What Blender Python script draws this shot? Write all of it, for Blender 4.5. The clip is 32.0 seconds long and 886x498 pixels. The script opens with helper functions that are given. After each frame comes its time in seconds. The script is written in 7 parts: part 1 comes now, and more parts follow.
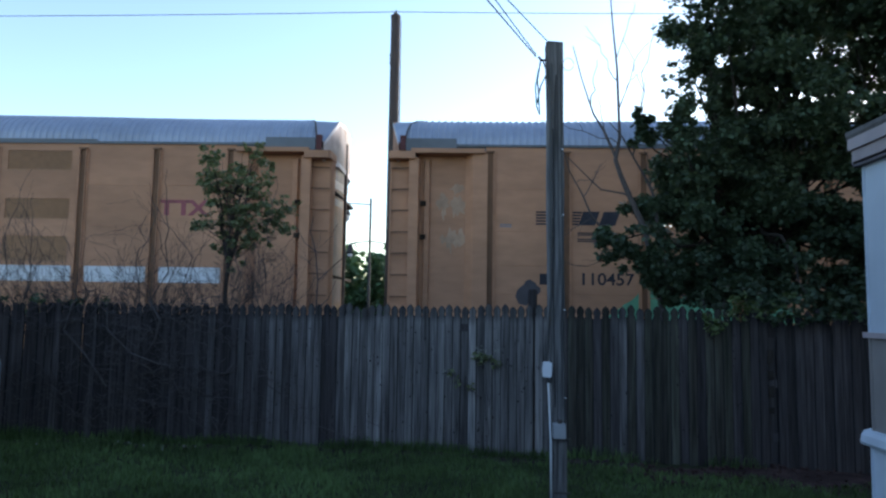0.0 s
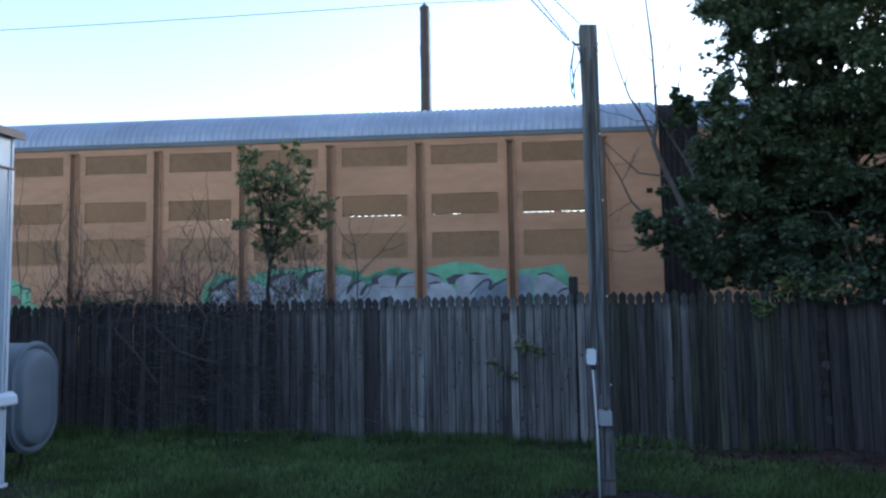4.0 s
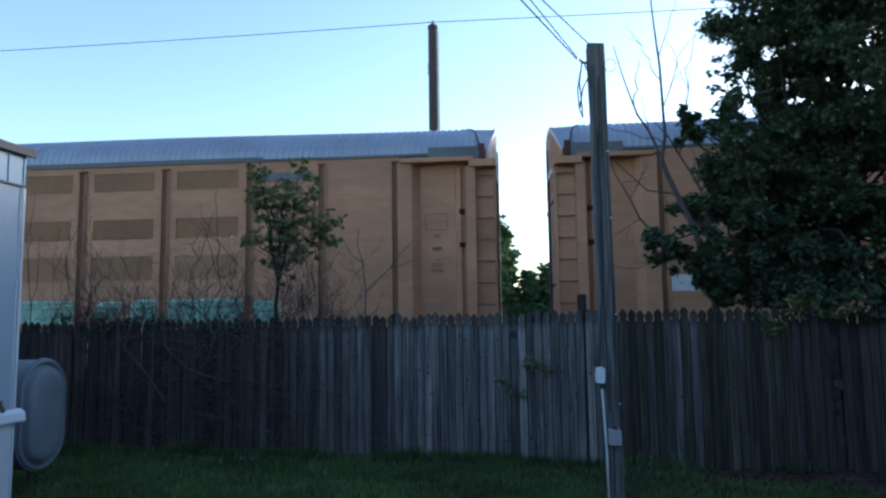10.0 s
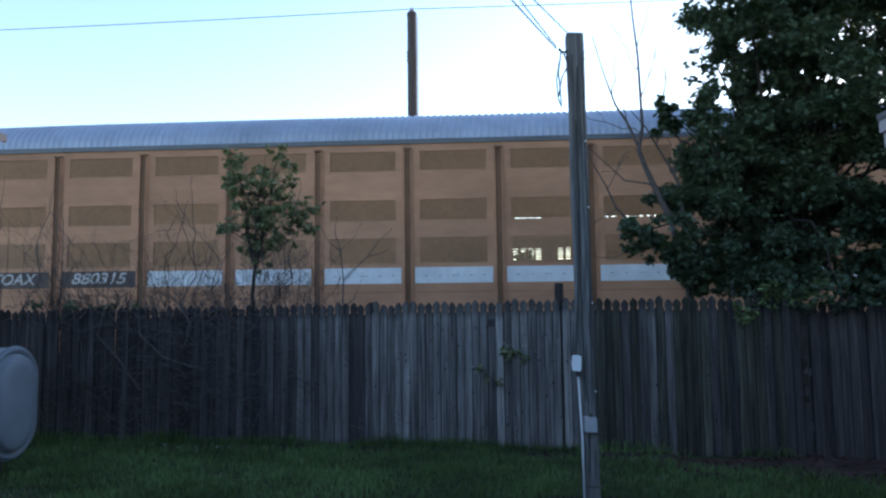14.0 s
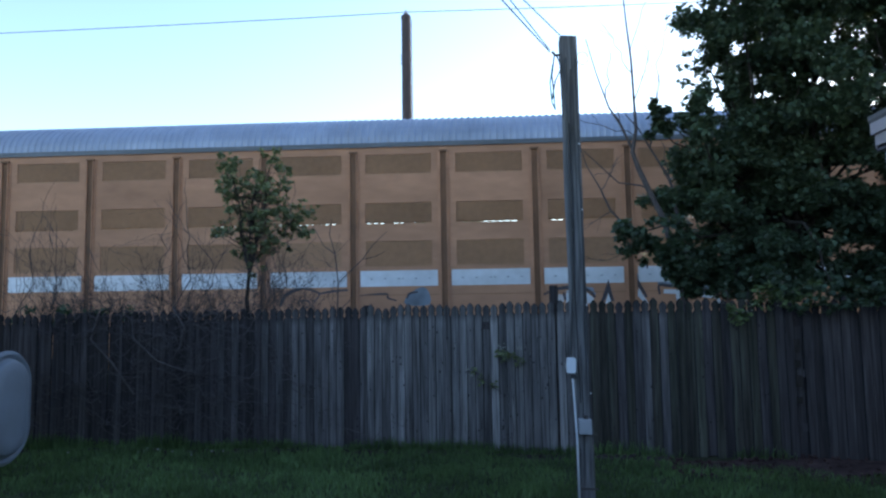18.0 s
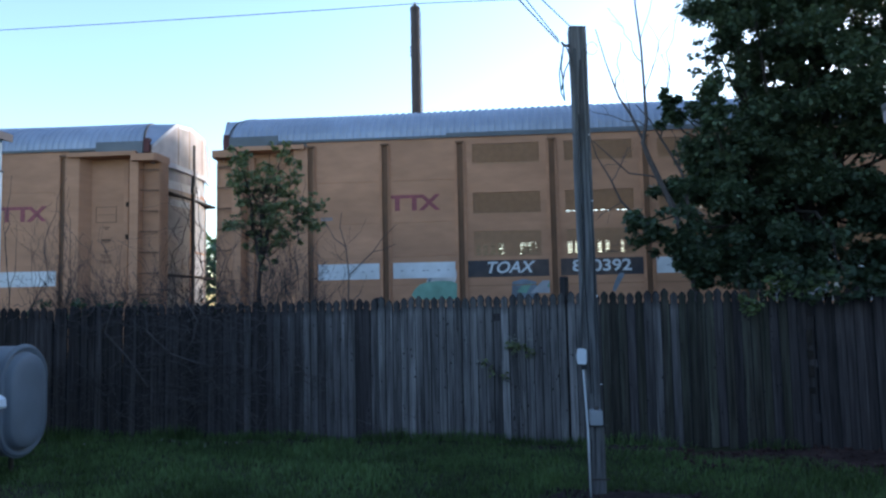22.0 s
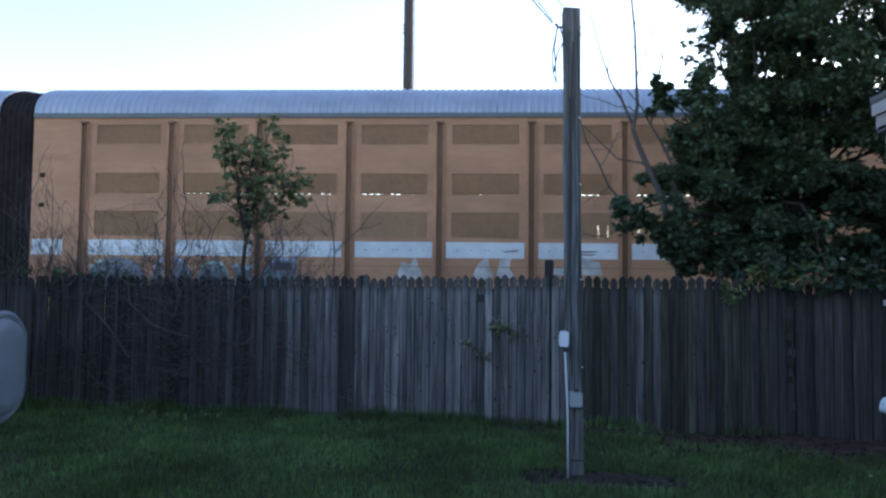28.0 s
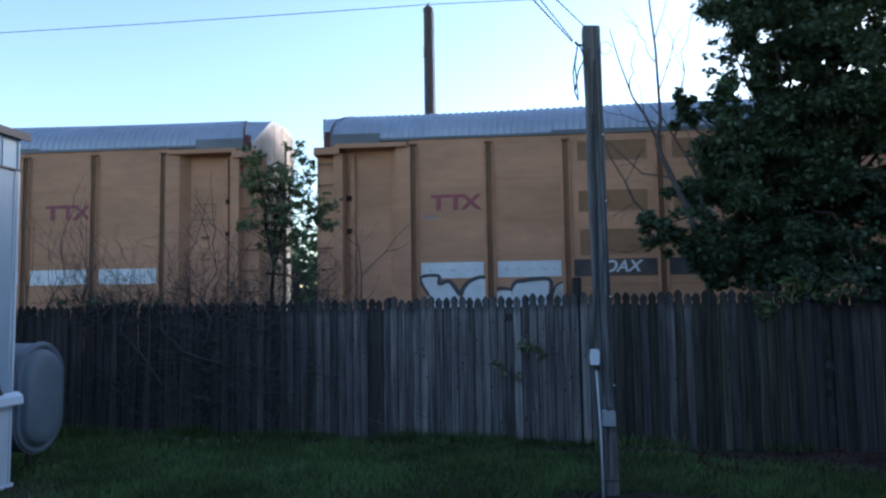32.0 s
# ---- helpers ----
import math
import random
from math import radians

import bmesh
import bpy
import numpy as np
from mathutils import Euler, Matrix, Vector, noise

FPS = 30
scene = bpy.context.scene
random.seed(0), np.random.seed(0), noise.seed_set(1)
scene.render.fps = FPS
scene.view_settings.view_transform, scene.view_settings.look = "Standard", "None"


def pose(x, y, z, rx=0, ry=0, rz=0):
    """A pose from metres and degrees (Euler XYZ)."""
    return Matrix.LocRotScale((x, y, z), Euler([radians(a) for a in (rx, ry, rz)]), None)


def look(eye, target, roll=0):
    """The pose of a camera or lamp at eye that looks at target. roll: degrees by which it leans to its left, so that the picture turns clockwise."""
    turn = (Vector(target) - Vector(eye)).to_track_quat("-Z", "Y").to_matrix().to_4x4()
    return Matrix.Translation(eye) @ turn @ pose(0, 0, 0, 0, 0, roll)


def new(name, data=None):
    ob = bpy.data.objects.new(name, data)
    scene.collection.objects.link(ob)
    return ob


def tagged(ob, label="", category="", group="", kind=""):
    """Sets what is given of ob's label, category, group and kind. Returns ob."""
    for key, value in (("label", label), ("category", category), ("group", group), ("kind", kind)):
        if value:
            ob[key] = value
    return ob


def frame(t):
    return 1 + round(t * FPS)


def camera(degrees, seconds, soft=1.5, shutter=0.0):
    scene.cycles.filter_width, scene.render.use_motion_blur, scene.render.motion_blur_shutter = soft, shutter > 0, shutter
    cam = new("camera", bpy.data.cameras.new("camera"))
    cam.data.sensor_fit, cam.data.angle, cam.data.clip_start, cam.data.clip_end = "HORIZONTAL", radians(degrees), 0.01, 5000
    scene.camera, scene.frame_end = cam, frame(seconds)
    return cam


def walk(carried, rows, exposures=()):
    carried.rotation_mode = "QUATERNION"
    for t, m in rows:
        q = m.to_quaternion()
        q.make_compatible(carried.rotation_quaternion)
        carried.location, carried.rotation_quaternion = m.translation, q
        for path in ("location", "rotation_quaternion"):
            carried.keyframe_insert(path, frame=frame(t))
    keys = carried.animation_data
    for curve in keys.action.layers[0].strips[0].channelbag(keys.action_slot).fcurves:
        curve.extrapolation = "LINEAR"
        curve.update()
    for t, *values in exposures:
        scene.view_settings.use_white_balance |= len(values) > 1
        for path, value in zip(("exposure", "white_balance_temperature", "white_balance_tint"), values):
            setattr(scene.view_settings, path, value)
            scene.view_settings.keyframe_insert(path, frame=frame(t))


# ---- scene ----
cam = camera(66.32, 32.0, soft=2.4)
PATH = (
    (0.0, pose(0.024, 0.008, 1.750, 95.02, -0.88, 3.24)),
    (0.5, pose(0.024, 0.001, 1.745, 94.40, 0.60, 2.42)),
    (1.0, pose(0.013, -0.004, 1.743, 93.90, 0.49, 2.34)),
    (1.5, pose(-0.001, -0.002, 1.736, 93.70, 0.61, 4.61)),
    (2.0, pose(-0.006, 0.001, 1.742, 93.89, 0.51, 6.18)),
    (2.5, pose(-0.007, 0.001, 1.743, 94.03, 0.49, 6.88)),
    (3.0, pose(-0.003, 0.000, 1.743, 94.16, 0.62, 7.06)),
    (3.5, pose(-0.003, 0.002, 1.750, 94.23, 0.76, 6.78)),
    (5.5, pose(-0.001, 0.008, 1.747, 94.16, 0.59, 5.56)),
    (6.0, pose(-0.003, 0.010, 1.748, 94.05, 0.52, 5.24)),
    (6.5, pose(-0.008, 0.005, 1.748, 93.84, 0.74, 5.30)),
    (7.0, pose(-0.009, -0.001, 1.745, 93.81, 0.68, 5.80)),
    (7.5, pose(-0.011, -0.004, 1.744, 93.90, 0.41, 6.37)),
    (8.0, pose(-0.001, 0.000, 1.750, 94.21, 0.24, 6.83)),
    (8.5, pose(-0.002, -0.005, 1.759, 94.60, 0.26, 7.08)),
    (9.0, pose(-0.004, 0.003, 1.760, 95.05, 0.32, 7.16)),
    (9.5, pose(-0.006, 0.010, 1.759, 95.40, 0.53, 7.18)),
    (10.0, pose(-0.003, 0.009, 1.755, 95.67, 0.76, 7.11)),
    (10.5, pose(-0.004, 0.011, 1.753, 95.86, 0.59, 7.06)),
    (11.0, pose(-0.009, 0.004, 1.754, 95.99, 0.34, 6.86)),
    (11.5, pose(-0.003, 0.008, 1.749, 95.84, 0.38, 6.74)),
    (12.0, pose(0.002, 0.013, 1.751, 95.41, 0.69, 6.36)),
    (12.5, pose(-0.007, 0.016, 1.751, 95.07, 0.58, 6.01)),
    (13.0, pose(-0.005, 0.015, 1.758, 94.81, 0.54, 5.61)),
    (13.5, pose(-0.008, 0.011, 1.754, 94.73, 0.53, 5.36)),
    (14.0, pose(-0.005, 0.009, 1.754, 94.68, 0.63, 5.24)),
    (14.5, pose(-0.007, 0.017, 1.752, 94.69, 0.41, 5.27)),
    (16.5, pose(-0.005, 0.008, 1.765, 94.99, 0.45, 6.01)),
    (17.0, pose(-0.009, -0.003, 1.759, 95.10, 0.88, 5.91)),
    (17.5, pose(-0.004, -0.003, 1.761, 95.04, 0.94, 5.32)),
    (18.0, pose(0.001, 0.004, 1.755, 94.90, 0.87, 4.84)),
    (18.5, pose(-0.001, -0.005, 1.756, 94.72, 0.83, 4.49)),
    (19.0, pose(-0.011, -0.010, 1.749, 94.58, 0.70, 4.66)),
    (19.5, pose(-0.008, -0.009, 1.754, 94.34, 0.69, 5.17)),
    (20.0, pose(-0.007, -0.014, 1.753, 94.18, 1.05, 5.74)),
    (20.5, pose(-0.007, -0.017, 1.754, 94.15, 1.59, 6.19)),
    (21.0, pose(0.004, -0.013, 1.754, 94.19, 1.91, 6.43)),
    (21.5, pose(0.004, -0.009, 1.756, 94.21, 1.94, 6.28)),
    (22.0, pose(0.009, -0.007, 1.754, 94.24, 1.15, 5.77)),
    (22.5, pose(0.005, -0.004, 1.754, 94.15, 0.55, 5.20)),
    (23.0, pose(0.007, -0.000, 1.753, 94.12, 0.49, 4.88)),
    (23.5, pose(0.010, -0.005, 1.753, 94.01, 0.76, 4.65)),
    (24.0, pose(0.015, -0.008, 1.758, 93.84, 1.24, 4.49)),
    (24.5, pose(0.023, -0.010, 1.753, 93.82, 1.35, 4.38)),
    (26.5, pose(0.011, 0.008, 1.746, 93.28, -1.19, 5.13)),
    (27.0, pose(0.010, 0.009, 1.739, 92.86, -1.26, 5.38)),
    (27.5, pose(0.010, 0.012, 1.740, 92.59, -0.81, 4.97)),
    (28.0, pose(0.011, 0.002, 1.734, 92.66, -0.61, 4.53)),
    (28.5, pose(0.003, -0.009, 1.745, 92.80, -0.11, 4.25)),
    (29.0, pose(-0.005, -0.009, 1.741, 93.32, 0.58, 4.54)),
    (29.5, pose(-0.009, -0.016, 1.744, 93.85, 0.63, 5.18)),
    (30.0, pose(-0.004, -0.007, 1.748, 94.22, 0.40, 5.75)),
    (30.5, pose(-0.002, -0.004, 1.746, 94.36, 0.37, 6.22)),
    (31.0, pose(-0.002, -0.005, 1.744, 94.34, 0.66, 6.55)),
    (31.5, pose(0.002, -0.009, 1.747, 94.28, 0.77, 6.75)),
    (32.0, pose(0.002, -0.010, 1.744, 94.33, 0.87, 6.77)),
)

EXPOSURES = tuple((t, 1.9 + e, 1.0 * k, tint) for t, e, k, tint in (
    (0.0, 0.05, 6150, 13), (1.0, 0.22, 6350, 14), (2.0, 0.53, 6500, 16), (3.0, 0.5, 6350, 16), (6.0, 0.54, 6150, 15), (8.0, 0.5, 6150, 16), (9.0, 0.4, 6350, 16),
    (10.0, -0.1, 5800, 10), (11.0, -0.18, 5800, 5), (12.0, -0.12, 5880, 6), (13.0, 0.28, 5900, 11), (14.0, 0.33, 6100, 14), (17.0, 0.32, 5950, 14), (19.0, 0.26, 6000, 14), (20.0, 0.2, 6000, 14), (22.0, 0.2, 5850, 13), (24.0, 0.47, 6200, 16),
    (28.0, 0.55, 6250, 17), (30.0, 0.5, 6400, 17), (31.0, 0.25, 5950, 14), (32.0, 0.0, 5850, 13)))
walk(cam, PATH, EXPOSURES)

# ---- sky and sun ----
world = bpy.data.worlds.new("evening_sky")
scene.world = world
world.use_nodes = True
wn = world.node_tree
sky = wn.nodes.new("ShaderNodeTexSky")
sky.sky_type = "NISHITA"
sky.sun_disc = False
sky.sun_elevation = radians(11)
sky.sun_rotation = radians(45)
sky.air_density, sky.dust_density, sky.ozone_density = 1.0, 0.6, 1.4
wn.nodes["Background"].inputs["Strength"].default_value = 0.12
wn.links.new(sky.outputs["Color"], wn.nodes["Background"].inputs["Color"])

sun = new("sun", bpy.data.lights.new("sun", "SUN"))
sun.data.energy, sun.data.angle, sun.data.color = 0.8, radians(12), (1.0, 0.93, 0.84)
sun.matrix_world = look((60 * math.sin(radians(45)), 60 * math.cos(radians(45)), 11.7), (0, 0, 0))


# ---- materials ----
def material(name, colour, rough=0.7, metal=0.0, grain=0.25, scale=6.0, patch=0.2, patch_scale=0.7,
             bump=0.15, bump_scale=40.0, stretch=(1, 1, 1), vary=0.0, island=0.0, second=None, gloss=0.5, tips=0.0):
    """A painted, wooden or earthen surface: base colour with grain, larger patches, fine relief and piece-to-piece variation."""
    m = bpy.data.materials.new(name)
    m.use_nodes = True
    nt = m.node_tree
    nodes, link = nt.nodes, nt.links.new
    bsdf = nodes["Principled BSDF"]
    bsdf.inputs["Roughness"].default_value = rough
    bsdf.inputs["Metallic"].default_value = metal
    bsdf.inputs["Specular IOR Level"].default_value = gloss
    tc = nodes.new("ShaderNodeTexCoord")
    mp = nodes.new("ShaderNodeMapping")
    mp.inputs["Scale"].default_value = stretch
    link(tc.outputs["Object"], mp.inputs["Vector"])
    info = nodes.new("ShaderNodeObjectInfo")
    off = nodes.new("ShaderNodeVectorMath")
    off.operation = "MULTIPLY_ADD"
    off.inputs[1].default_value = (37.0, 53.0, 71.0)
    link(info.outputs["Random"], off.inputs[0])
    link(mp.outputs["Vector"], off.inputs[2])
    n1, n2 = nodes.new("ShaderNodeTexNoise"), nodes.new("ShaderNodeTexNoise")
    n1.inputs["Scale"].default_value, n1.inputs["Detail"].default_value = scale, 6
    n2.inputs["Scale"].default_value, n2.inputs["Detail"].default_value = patch_scale, 3
    for n in (n1, n2):
        link(off.outputs["Vector"], n.inputs["Vector"])
    r1, r2 = nodes.new("ShaderNodeMapRange"), nodes.new("ShaderNodeMapRange")
    for r, n, a in ((r1, n1, grain), (r2, n2, patch)):
        r.inputs["From Min"].default_value, r.inputs["From Max"].default_value = 0.3, 0.7
        r.inputs["To Min"].default_value, r.inputs["To Max"].default_value = 1 - a, 1 + a
        link(n.outputs["Fac"], r.inputs["Value"])
    mul = nodes.new("ShaderNodeMath")
    mul.operation = "MULTIPLY"
    link(r1.outputs["Result"], mul.inputs[0])
    link(r2.outputs["Result"], mul.inputs[1])
    last = mul.outputs[0]
    for source, amount in ((info.outputs["Random"], vary), (None, island)):
        if not amount:
            continue
        if source is None:
            source = nodes.new("ShaderNodeNewGeometry").outputs["Random Per Island"]
        r = nodes.new("ShaderNodeMapRange")
        r.inputs["To Min"].default_value, r.inputs["To Max"].default_value = 1 - amount, 1 + amount
        link(source, r.inputs["Value"])
        mm = nodes.new("ShaderNodeMath")
        mm.operation = "MULTIPLY"
        link(last, mm.inputs[0])
        link(r.outputs["Result"], mm.inputs[1])
        last = mm.outputs[0]
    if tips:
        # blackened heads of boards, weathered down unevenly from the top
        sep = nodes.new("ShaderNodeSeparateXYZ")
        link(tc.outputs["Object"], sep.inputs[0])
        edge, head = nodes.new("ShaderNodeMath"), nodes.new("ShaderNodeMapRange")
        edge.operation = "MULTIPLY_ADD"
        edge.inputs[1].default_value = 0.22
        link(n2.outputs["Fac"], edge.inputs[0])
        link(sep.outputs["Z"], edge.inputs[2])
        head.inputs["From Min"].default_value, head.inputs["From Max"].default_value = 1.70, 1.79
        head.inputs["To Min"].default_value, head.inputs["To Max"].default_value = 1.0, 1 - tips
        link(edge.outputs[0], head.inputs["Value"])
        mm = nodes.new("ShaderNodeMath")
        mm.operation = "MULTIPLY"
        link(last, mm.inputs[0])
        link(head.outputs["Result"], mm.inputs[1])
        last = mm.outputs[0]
    base = None
    if second:
        mix = nodes.new("ShaderNodeMix")
        mix.data_type = "RGBA"
        mix.inputs["A"].default_value, mix.inputs["B"].default_value = (*colour, 1), (*second, 1)
        ramp = nodes.new("ShaderNodeMapRange")
        ramp.inputs["From Min"].default_value, ramp.inputs["From Max"].default_value = 0.42, 0.62
        link(n2.outputs["Fac"], ramp.inputs["Value"])
        link(ramp.outputs["Result"], mix.inputs["Factor"])
        base = mix.outputs["Result"]
    scl = nodes.new("ShaderNodeVectorMath")
    scl.operation = "SCALE"
    scl.inputs[0].default_value = colour
    if base:
        link(base, scl.inputs[0])
    link(last, scl.inputs["Scale"])
    link(scl.outputs["Vector"], bsdf.inputs["Base Color"])
    if bump:
        nb = nodes.new("ShaderNodeTexNoise")
        nb.inputs["Scale"].default_value, nb.inputs["Detail"].default_value = bump_scale, 4
        link(off.outputs["Vector"], nb.inputs["Vector"])
        bp = nodes.new("ShaderNodeBump")
        bp.inputs["Strength"].default_value, bp.inputs["Distance"].default_value = bump, 0.01
        link(nb.outputs["Fac"], bp.inputs["Height"])
        link(bp.outputs["Normal"], bsdf.inputs["Normal"])
    return m


def leaf_material(name, colour, vary=0.35, rough=0.5, patch=0.25):
    m = material(name, colour, rough, grain=0.1 + 0.4 * (patch - 0.25), scale=3, patch=patch, patch_scale=0.9, bump=0, island=vary, gloss=0.25)
    nt = m.node_tree
    bsdf = nt.nodes["Principled BSDF"]
    tr = nt.nodes.new("ShaderNodeBsdfTranslucent")
    tr.inputs["Color"].default_value = (colour[0] * 1.3, colour[1] * 1.3, colour[2] * 0.7, 1)
    mix = nt.nodes.new("ShaderNodeMixShader")
    mix.inputs["Fac"].default_value = 0.25
    nt.links.new(bsdf.outputs[0], mix.inputs[1])
    nt.links.new(tr.outputs[0], mix.inputs[2])
    nt.links.new(mix.outputs[0], nt.nodes["Material Output"].inputs["Surface"])
    return m


TAN = material("tan_paint", (0.36, 0.19, 0.118), 0.75, gloss=0.25, grain=0.09, scale=2.5, patch=0.15, patch_scale=0.45, bump=0.08, bump_scale=5, stretch=(1, 1, 3), vary=0.05)
TAN_DARK = material("grimy_tan_paint", (0.21, 0.105, 0.052), 0.7, grain=0.12, scale=5, patch=0.15, patch_scale=0.8, bump=0.1)
DARK_BROWN = material("dark_brown_channel", (0.14, 0.07, 0.038), 0.8, grain=0.2, scale=7, patch=0.25, patch_scale=0.9, stretch=(1, 1, 0.4), bump=0.1, vary=0.1)
VENT = material("vent_screen", (0.285, 0.155, 0.088), 0.75, grain=0.1, scale=9, patch=0.12, patch_scale=0.6, bump=0.05, vary=0.06)
ROOF = material("galvanised_roof", (0.27, 0.3, 0.38), 0.5, metal=0.35, grain=0.08, scale=3, patch=0.12, patch_scale=0.5, bump=0.05)
ROOF_PANEL = material("dull_roof_panel", (0.1, 0.11, 0.13), 0.6, metal=0.3, grain=0.1, scale=4, bump=0.05)
WHITE = material("white_stripe_paint", (0.5, 0.52, 0.57), 0.6, grain=0.08, scale=6, patch=0.12, patch_scale=1.3, bump=0.03, vary=0.05)
BLACK = material("black_stencil_paint", (0.024, 0.024, 0.034), 0.65, grain=0.15, scale=8, patch=0.3, patch_scale=1.5, bump=0.03, gloss=0.25)
BELLOWS = material("black_rubber", (0.02, 0.016, 0.018), 0.95, grain=0.25, scale=6, patch=0.3, patch_scale=1.2, bump=0.2, gloss=0.1)
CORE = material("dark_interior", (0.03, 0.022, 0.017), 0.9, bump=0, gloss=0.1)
STEEL = material("grimy_steel", (0.07, 0.06, 0.055), 0.6, metal=0.4, grain=0.2, scale=9, bump=0.15)
END_WHITE = material("pale_end_paint", (0.46, 0.44, 0.46), 0.5, grain=0.12, scale=4, patch=0.25, patch_scale=1.2, bump=0.05)
MUTED = material("faded_white_spray", (0.38, 0.36, 0.37), 0.6, grain=0.25, scale=5, patch=0.3, patch_scale=2.0, bump=0.02)
BOARD = material("worn_number_board", (0.03, 0.028, 0.037), 0.7, second=(0.075, 0.05, 0.043), grain=0.2, scale=6, patch=0.2, patch_scale=1.1, bump=0.02)
STENCIL = material("brown_stencil_paint", (0.12, 0.06, 0.034), 0.75, grain=0.2, bump=0.02)
DARK_RED = material("dark_red_primer", (0.07, 0.02, 0.022), 0.8, grain=0.2, bump=0.02)
END_TAN = material("pale_tan_plate", (0.4, 0.33, 0.3), 0.6, grain=0.2, scale=3, patch=0.3, patch_scale=1.3, bump=0.05)
DOOR_PALE = material("pale_mixed_door", (0.31, 0.25, 0.22), 0.65, second=(0.3, 0.18, 0.11), grain=0.15, scale=3, patch=0.2, patch_scale=0.9, bump=0.05)
END_GREY = material("pale_grey_door", (0.3, 0.28, 0.285), 0.55, grain=0.15, scale=4, patch=0.3, patch_scale=1.4, bump=0.05)
RED = material("faded_red_paint", (0.2, 0.042, 0.056), 0.6, grain=0.2, scale=12, patch=0.2, bump=0.02)
TEAL = material("teal_spray_paint", (0.13, 0.26, 0.215), 0.6, grain=0.15, scale=5, patch=0.25, patch_scale=1.5, bump=0.02)
GREEN_SPRAY = material("green_spray_paint", (0.1, 0.29, 0.18), 0.6, grain=0.15, scale=5, patch=0.25, patch_scale=1.5, bump=0.02)
PURPLE = material("purple_spray_paint", (0.17, 0.16, 0.33), 0.6, grain=0.25, scale=4, patch=0.3, patch_scale=1.8, bump=0.02)
SILVER = material("silver_spray_paint", (0.25, 0.26, 0.3), 0.55, grain=0.2, scale=5, patch=0.25, patch_scale=1.5, bump=0.02)
BLUEGREY = material("bluegrey_spray_paint", (0.14, 0.17, 0.22), 0.6, grain=0.25, scale=4, patch=0.3, patch_scale=1.6, bump=0.02)
SKYBLUE = material("skyblue_spray_paint", (0.2, 0.29, 0.43), 0.6, grain=0.25, scale=4, patch=0.3, patch_scale=1.6, bump=0.02)
MAROON = material("maroon_spray_paint", (0.14, 0.05, 0.06), 0.6, grain=0.2, bump=0.02)
SCRAWL = material("dark_spray_paint", (0.04, 0.035, 0.045), 0.6, grain=0.2, bump=0.02)
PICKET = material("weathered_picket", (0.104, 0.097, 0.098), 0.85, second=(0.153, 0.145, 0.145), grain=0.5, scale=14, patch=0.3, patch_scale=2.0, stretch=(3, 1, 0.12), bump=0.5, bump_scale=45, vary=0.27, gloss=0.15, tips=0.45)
# left stretch: vine shade is put into the next two, darker board colours
PICKET_MID = material("midtone_picket", (0.075, 0.069, 0.071), 0.87, second=(0.104, 0.097, 0.098), grain=0.5, scale=14, patch=0.35, patch_scale=2.0, stretch=(3, 1, 0.12), bump=0.5, bump_scale=45, vary=0.26, gloss=0.12, tips=0.45)
PICKET_DARK = material("shade_toned_picket", (0.054, 0.048, 0.05), 0.88, grain=0.45, scale=14, patch=0.35, patch_scale=2.0, stretch=(3, 1, 0.12), bump=0.5, bump_scale=45, vary=0.25, gloss=0.1, tips=0.3)
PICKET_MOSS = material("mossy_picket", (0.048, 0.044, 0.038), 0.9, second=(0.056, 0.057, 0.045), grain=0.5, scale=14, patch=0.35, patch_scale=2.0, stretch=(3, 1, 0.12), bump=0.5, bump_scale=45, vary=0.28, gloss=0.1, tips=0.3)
# near-black for knots, cracks and the painted groove shade on board edges
PICKET_EDGE = material("groove_shade_and_knot", (0.029, 0.028, 0.03), 0.9, grain=0.3, scale=12, bump=0.2, gloss=0.05)
POST_WOOD = material("weathered_post", (0.122, 0.117, 0.118), 0.85, grain=0.45, scale=12, patch=0.4, patch_scale=1.6, stretch=(3, 3, 0.22), bump=0.6, bump_scale=40, gloss=0.15)
POLE_WOOD = material("creosote_pole", (0.06, 0.045, 0.042), 0.85, grain=0.35, scale=10, patch=0.25, stretch=(2, 2, 0.12), bump=0.4)
BARK = material("bark", (0.035, 0.03, 0.027), 0.9, grain=0.35, scale=18, patch=0.3, stretch=(1, 1, 0.3), bump=0.6, gloss=0.1)
TWIG = material("bare_twig", (0.05, 0.04, 0.04), 0.85, grain=0.3, scale=20, bump=0.3)
VINE = material("dry_vine", (0.06, 0.051, 0.053), 0.9, grain=0.3, scale=20, bump=0.3)
LEAF = leaf_material("maple_leaf", (0.051, 0.077, 0.047), 0.5)
LEAF_YOUNG = leaf_material("sapling_leaf", (0.13, 0.152, 0.08))
LEAF_LIGHT = leaf_material("pale_leaf", (0.085, 0.118, 0.046))
LEAF_FAR = leaf_material("far_leaf", (0.075, 0.13, 0.062), 0.45)
FLOWER = material("white_petal", (0.24, 0.24, 0.2), 0.6, grain=0.05, bump=0)
SOIL = material("lawn_soil", (0.036, 0.042, 0.021), 0.95, grain=0.35, scale=9, patch=0.35, patch_scale=0.8, bump=0.5, bump_scale=30, gloss=0.1)
MULCH = material("reddish_mulch", (0.05, 0.031, 0.029), 0.95, grain=0.4, scale=14, patch=0.4, patch_scale=2.5, bump=0.6, bump_scale=35, gloss=0.1)
DIRT = material("bare_dirt", (0.042, 0.032, 0.03), 0.95, grain=0.35, scale=14, patch=0.3, patch_scale=2, bump=0.6, bump_scale=35, gloss=0.1)
GRASS = leaf_material("grass_blade", (0.08, 0.128, 0.048), 0.45, 0.7, 0.55)
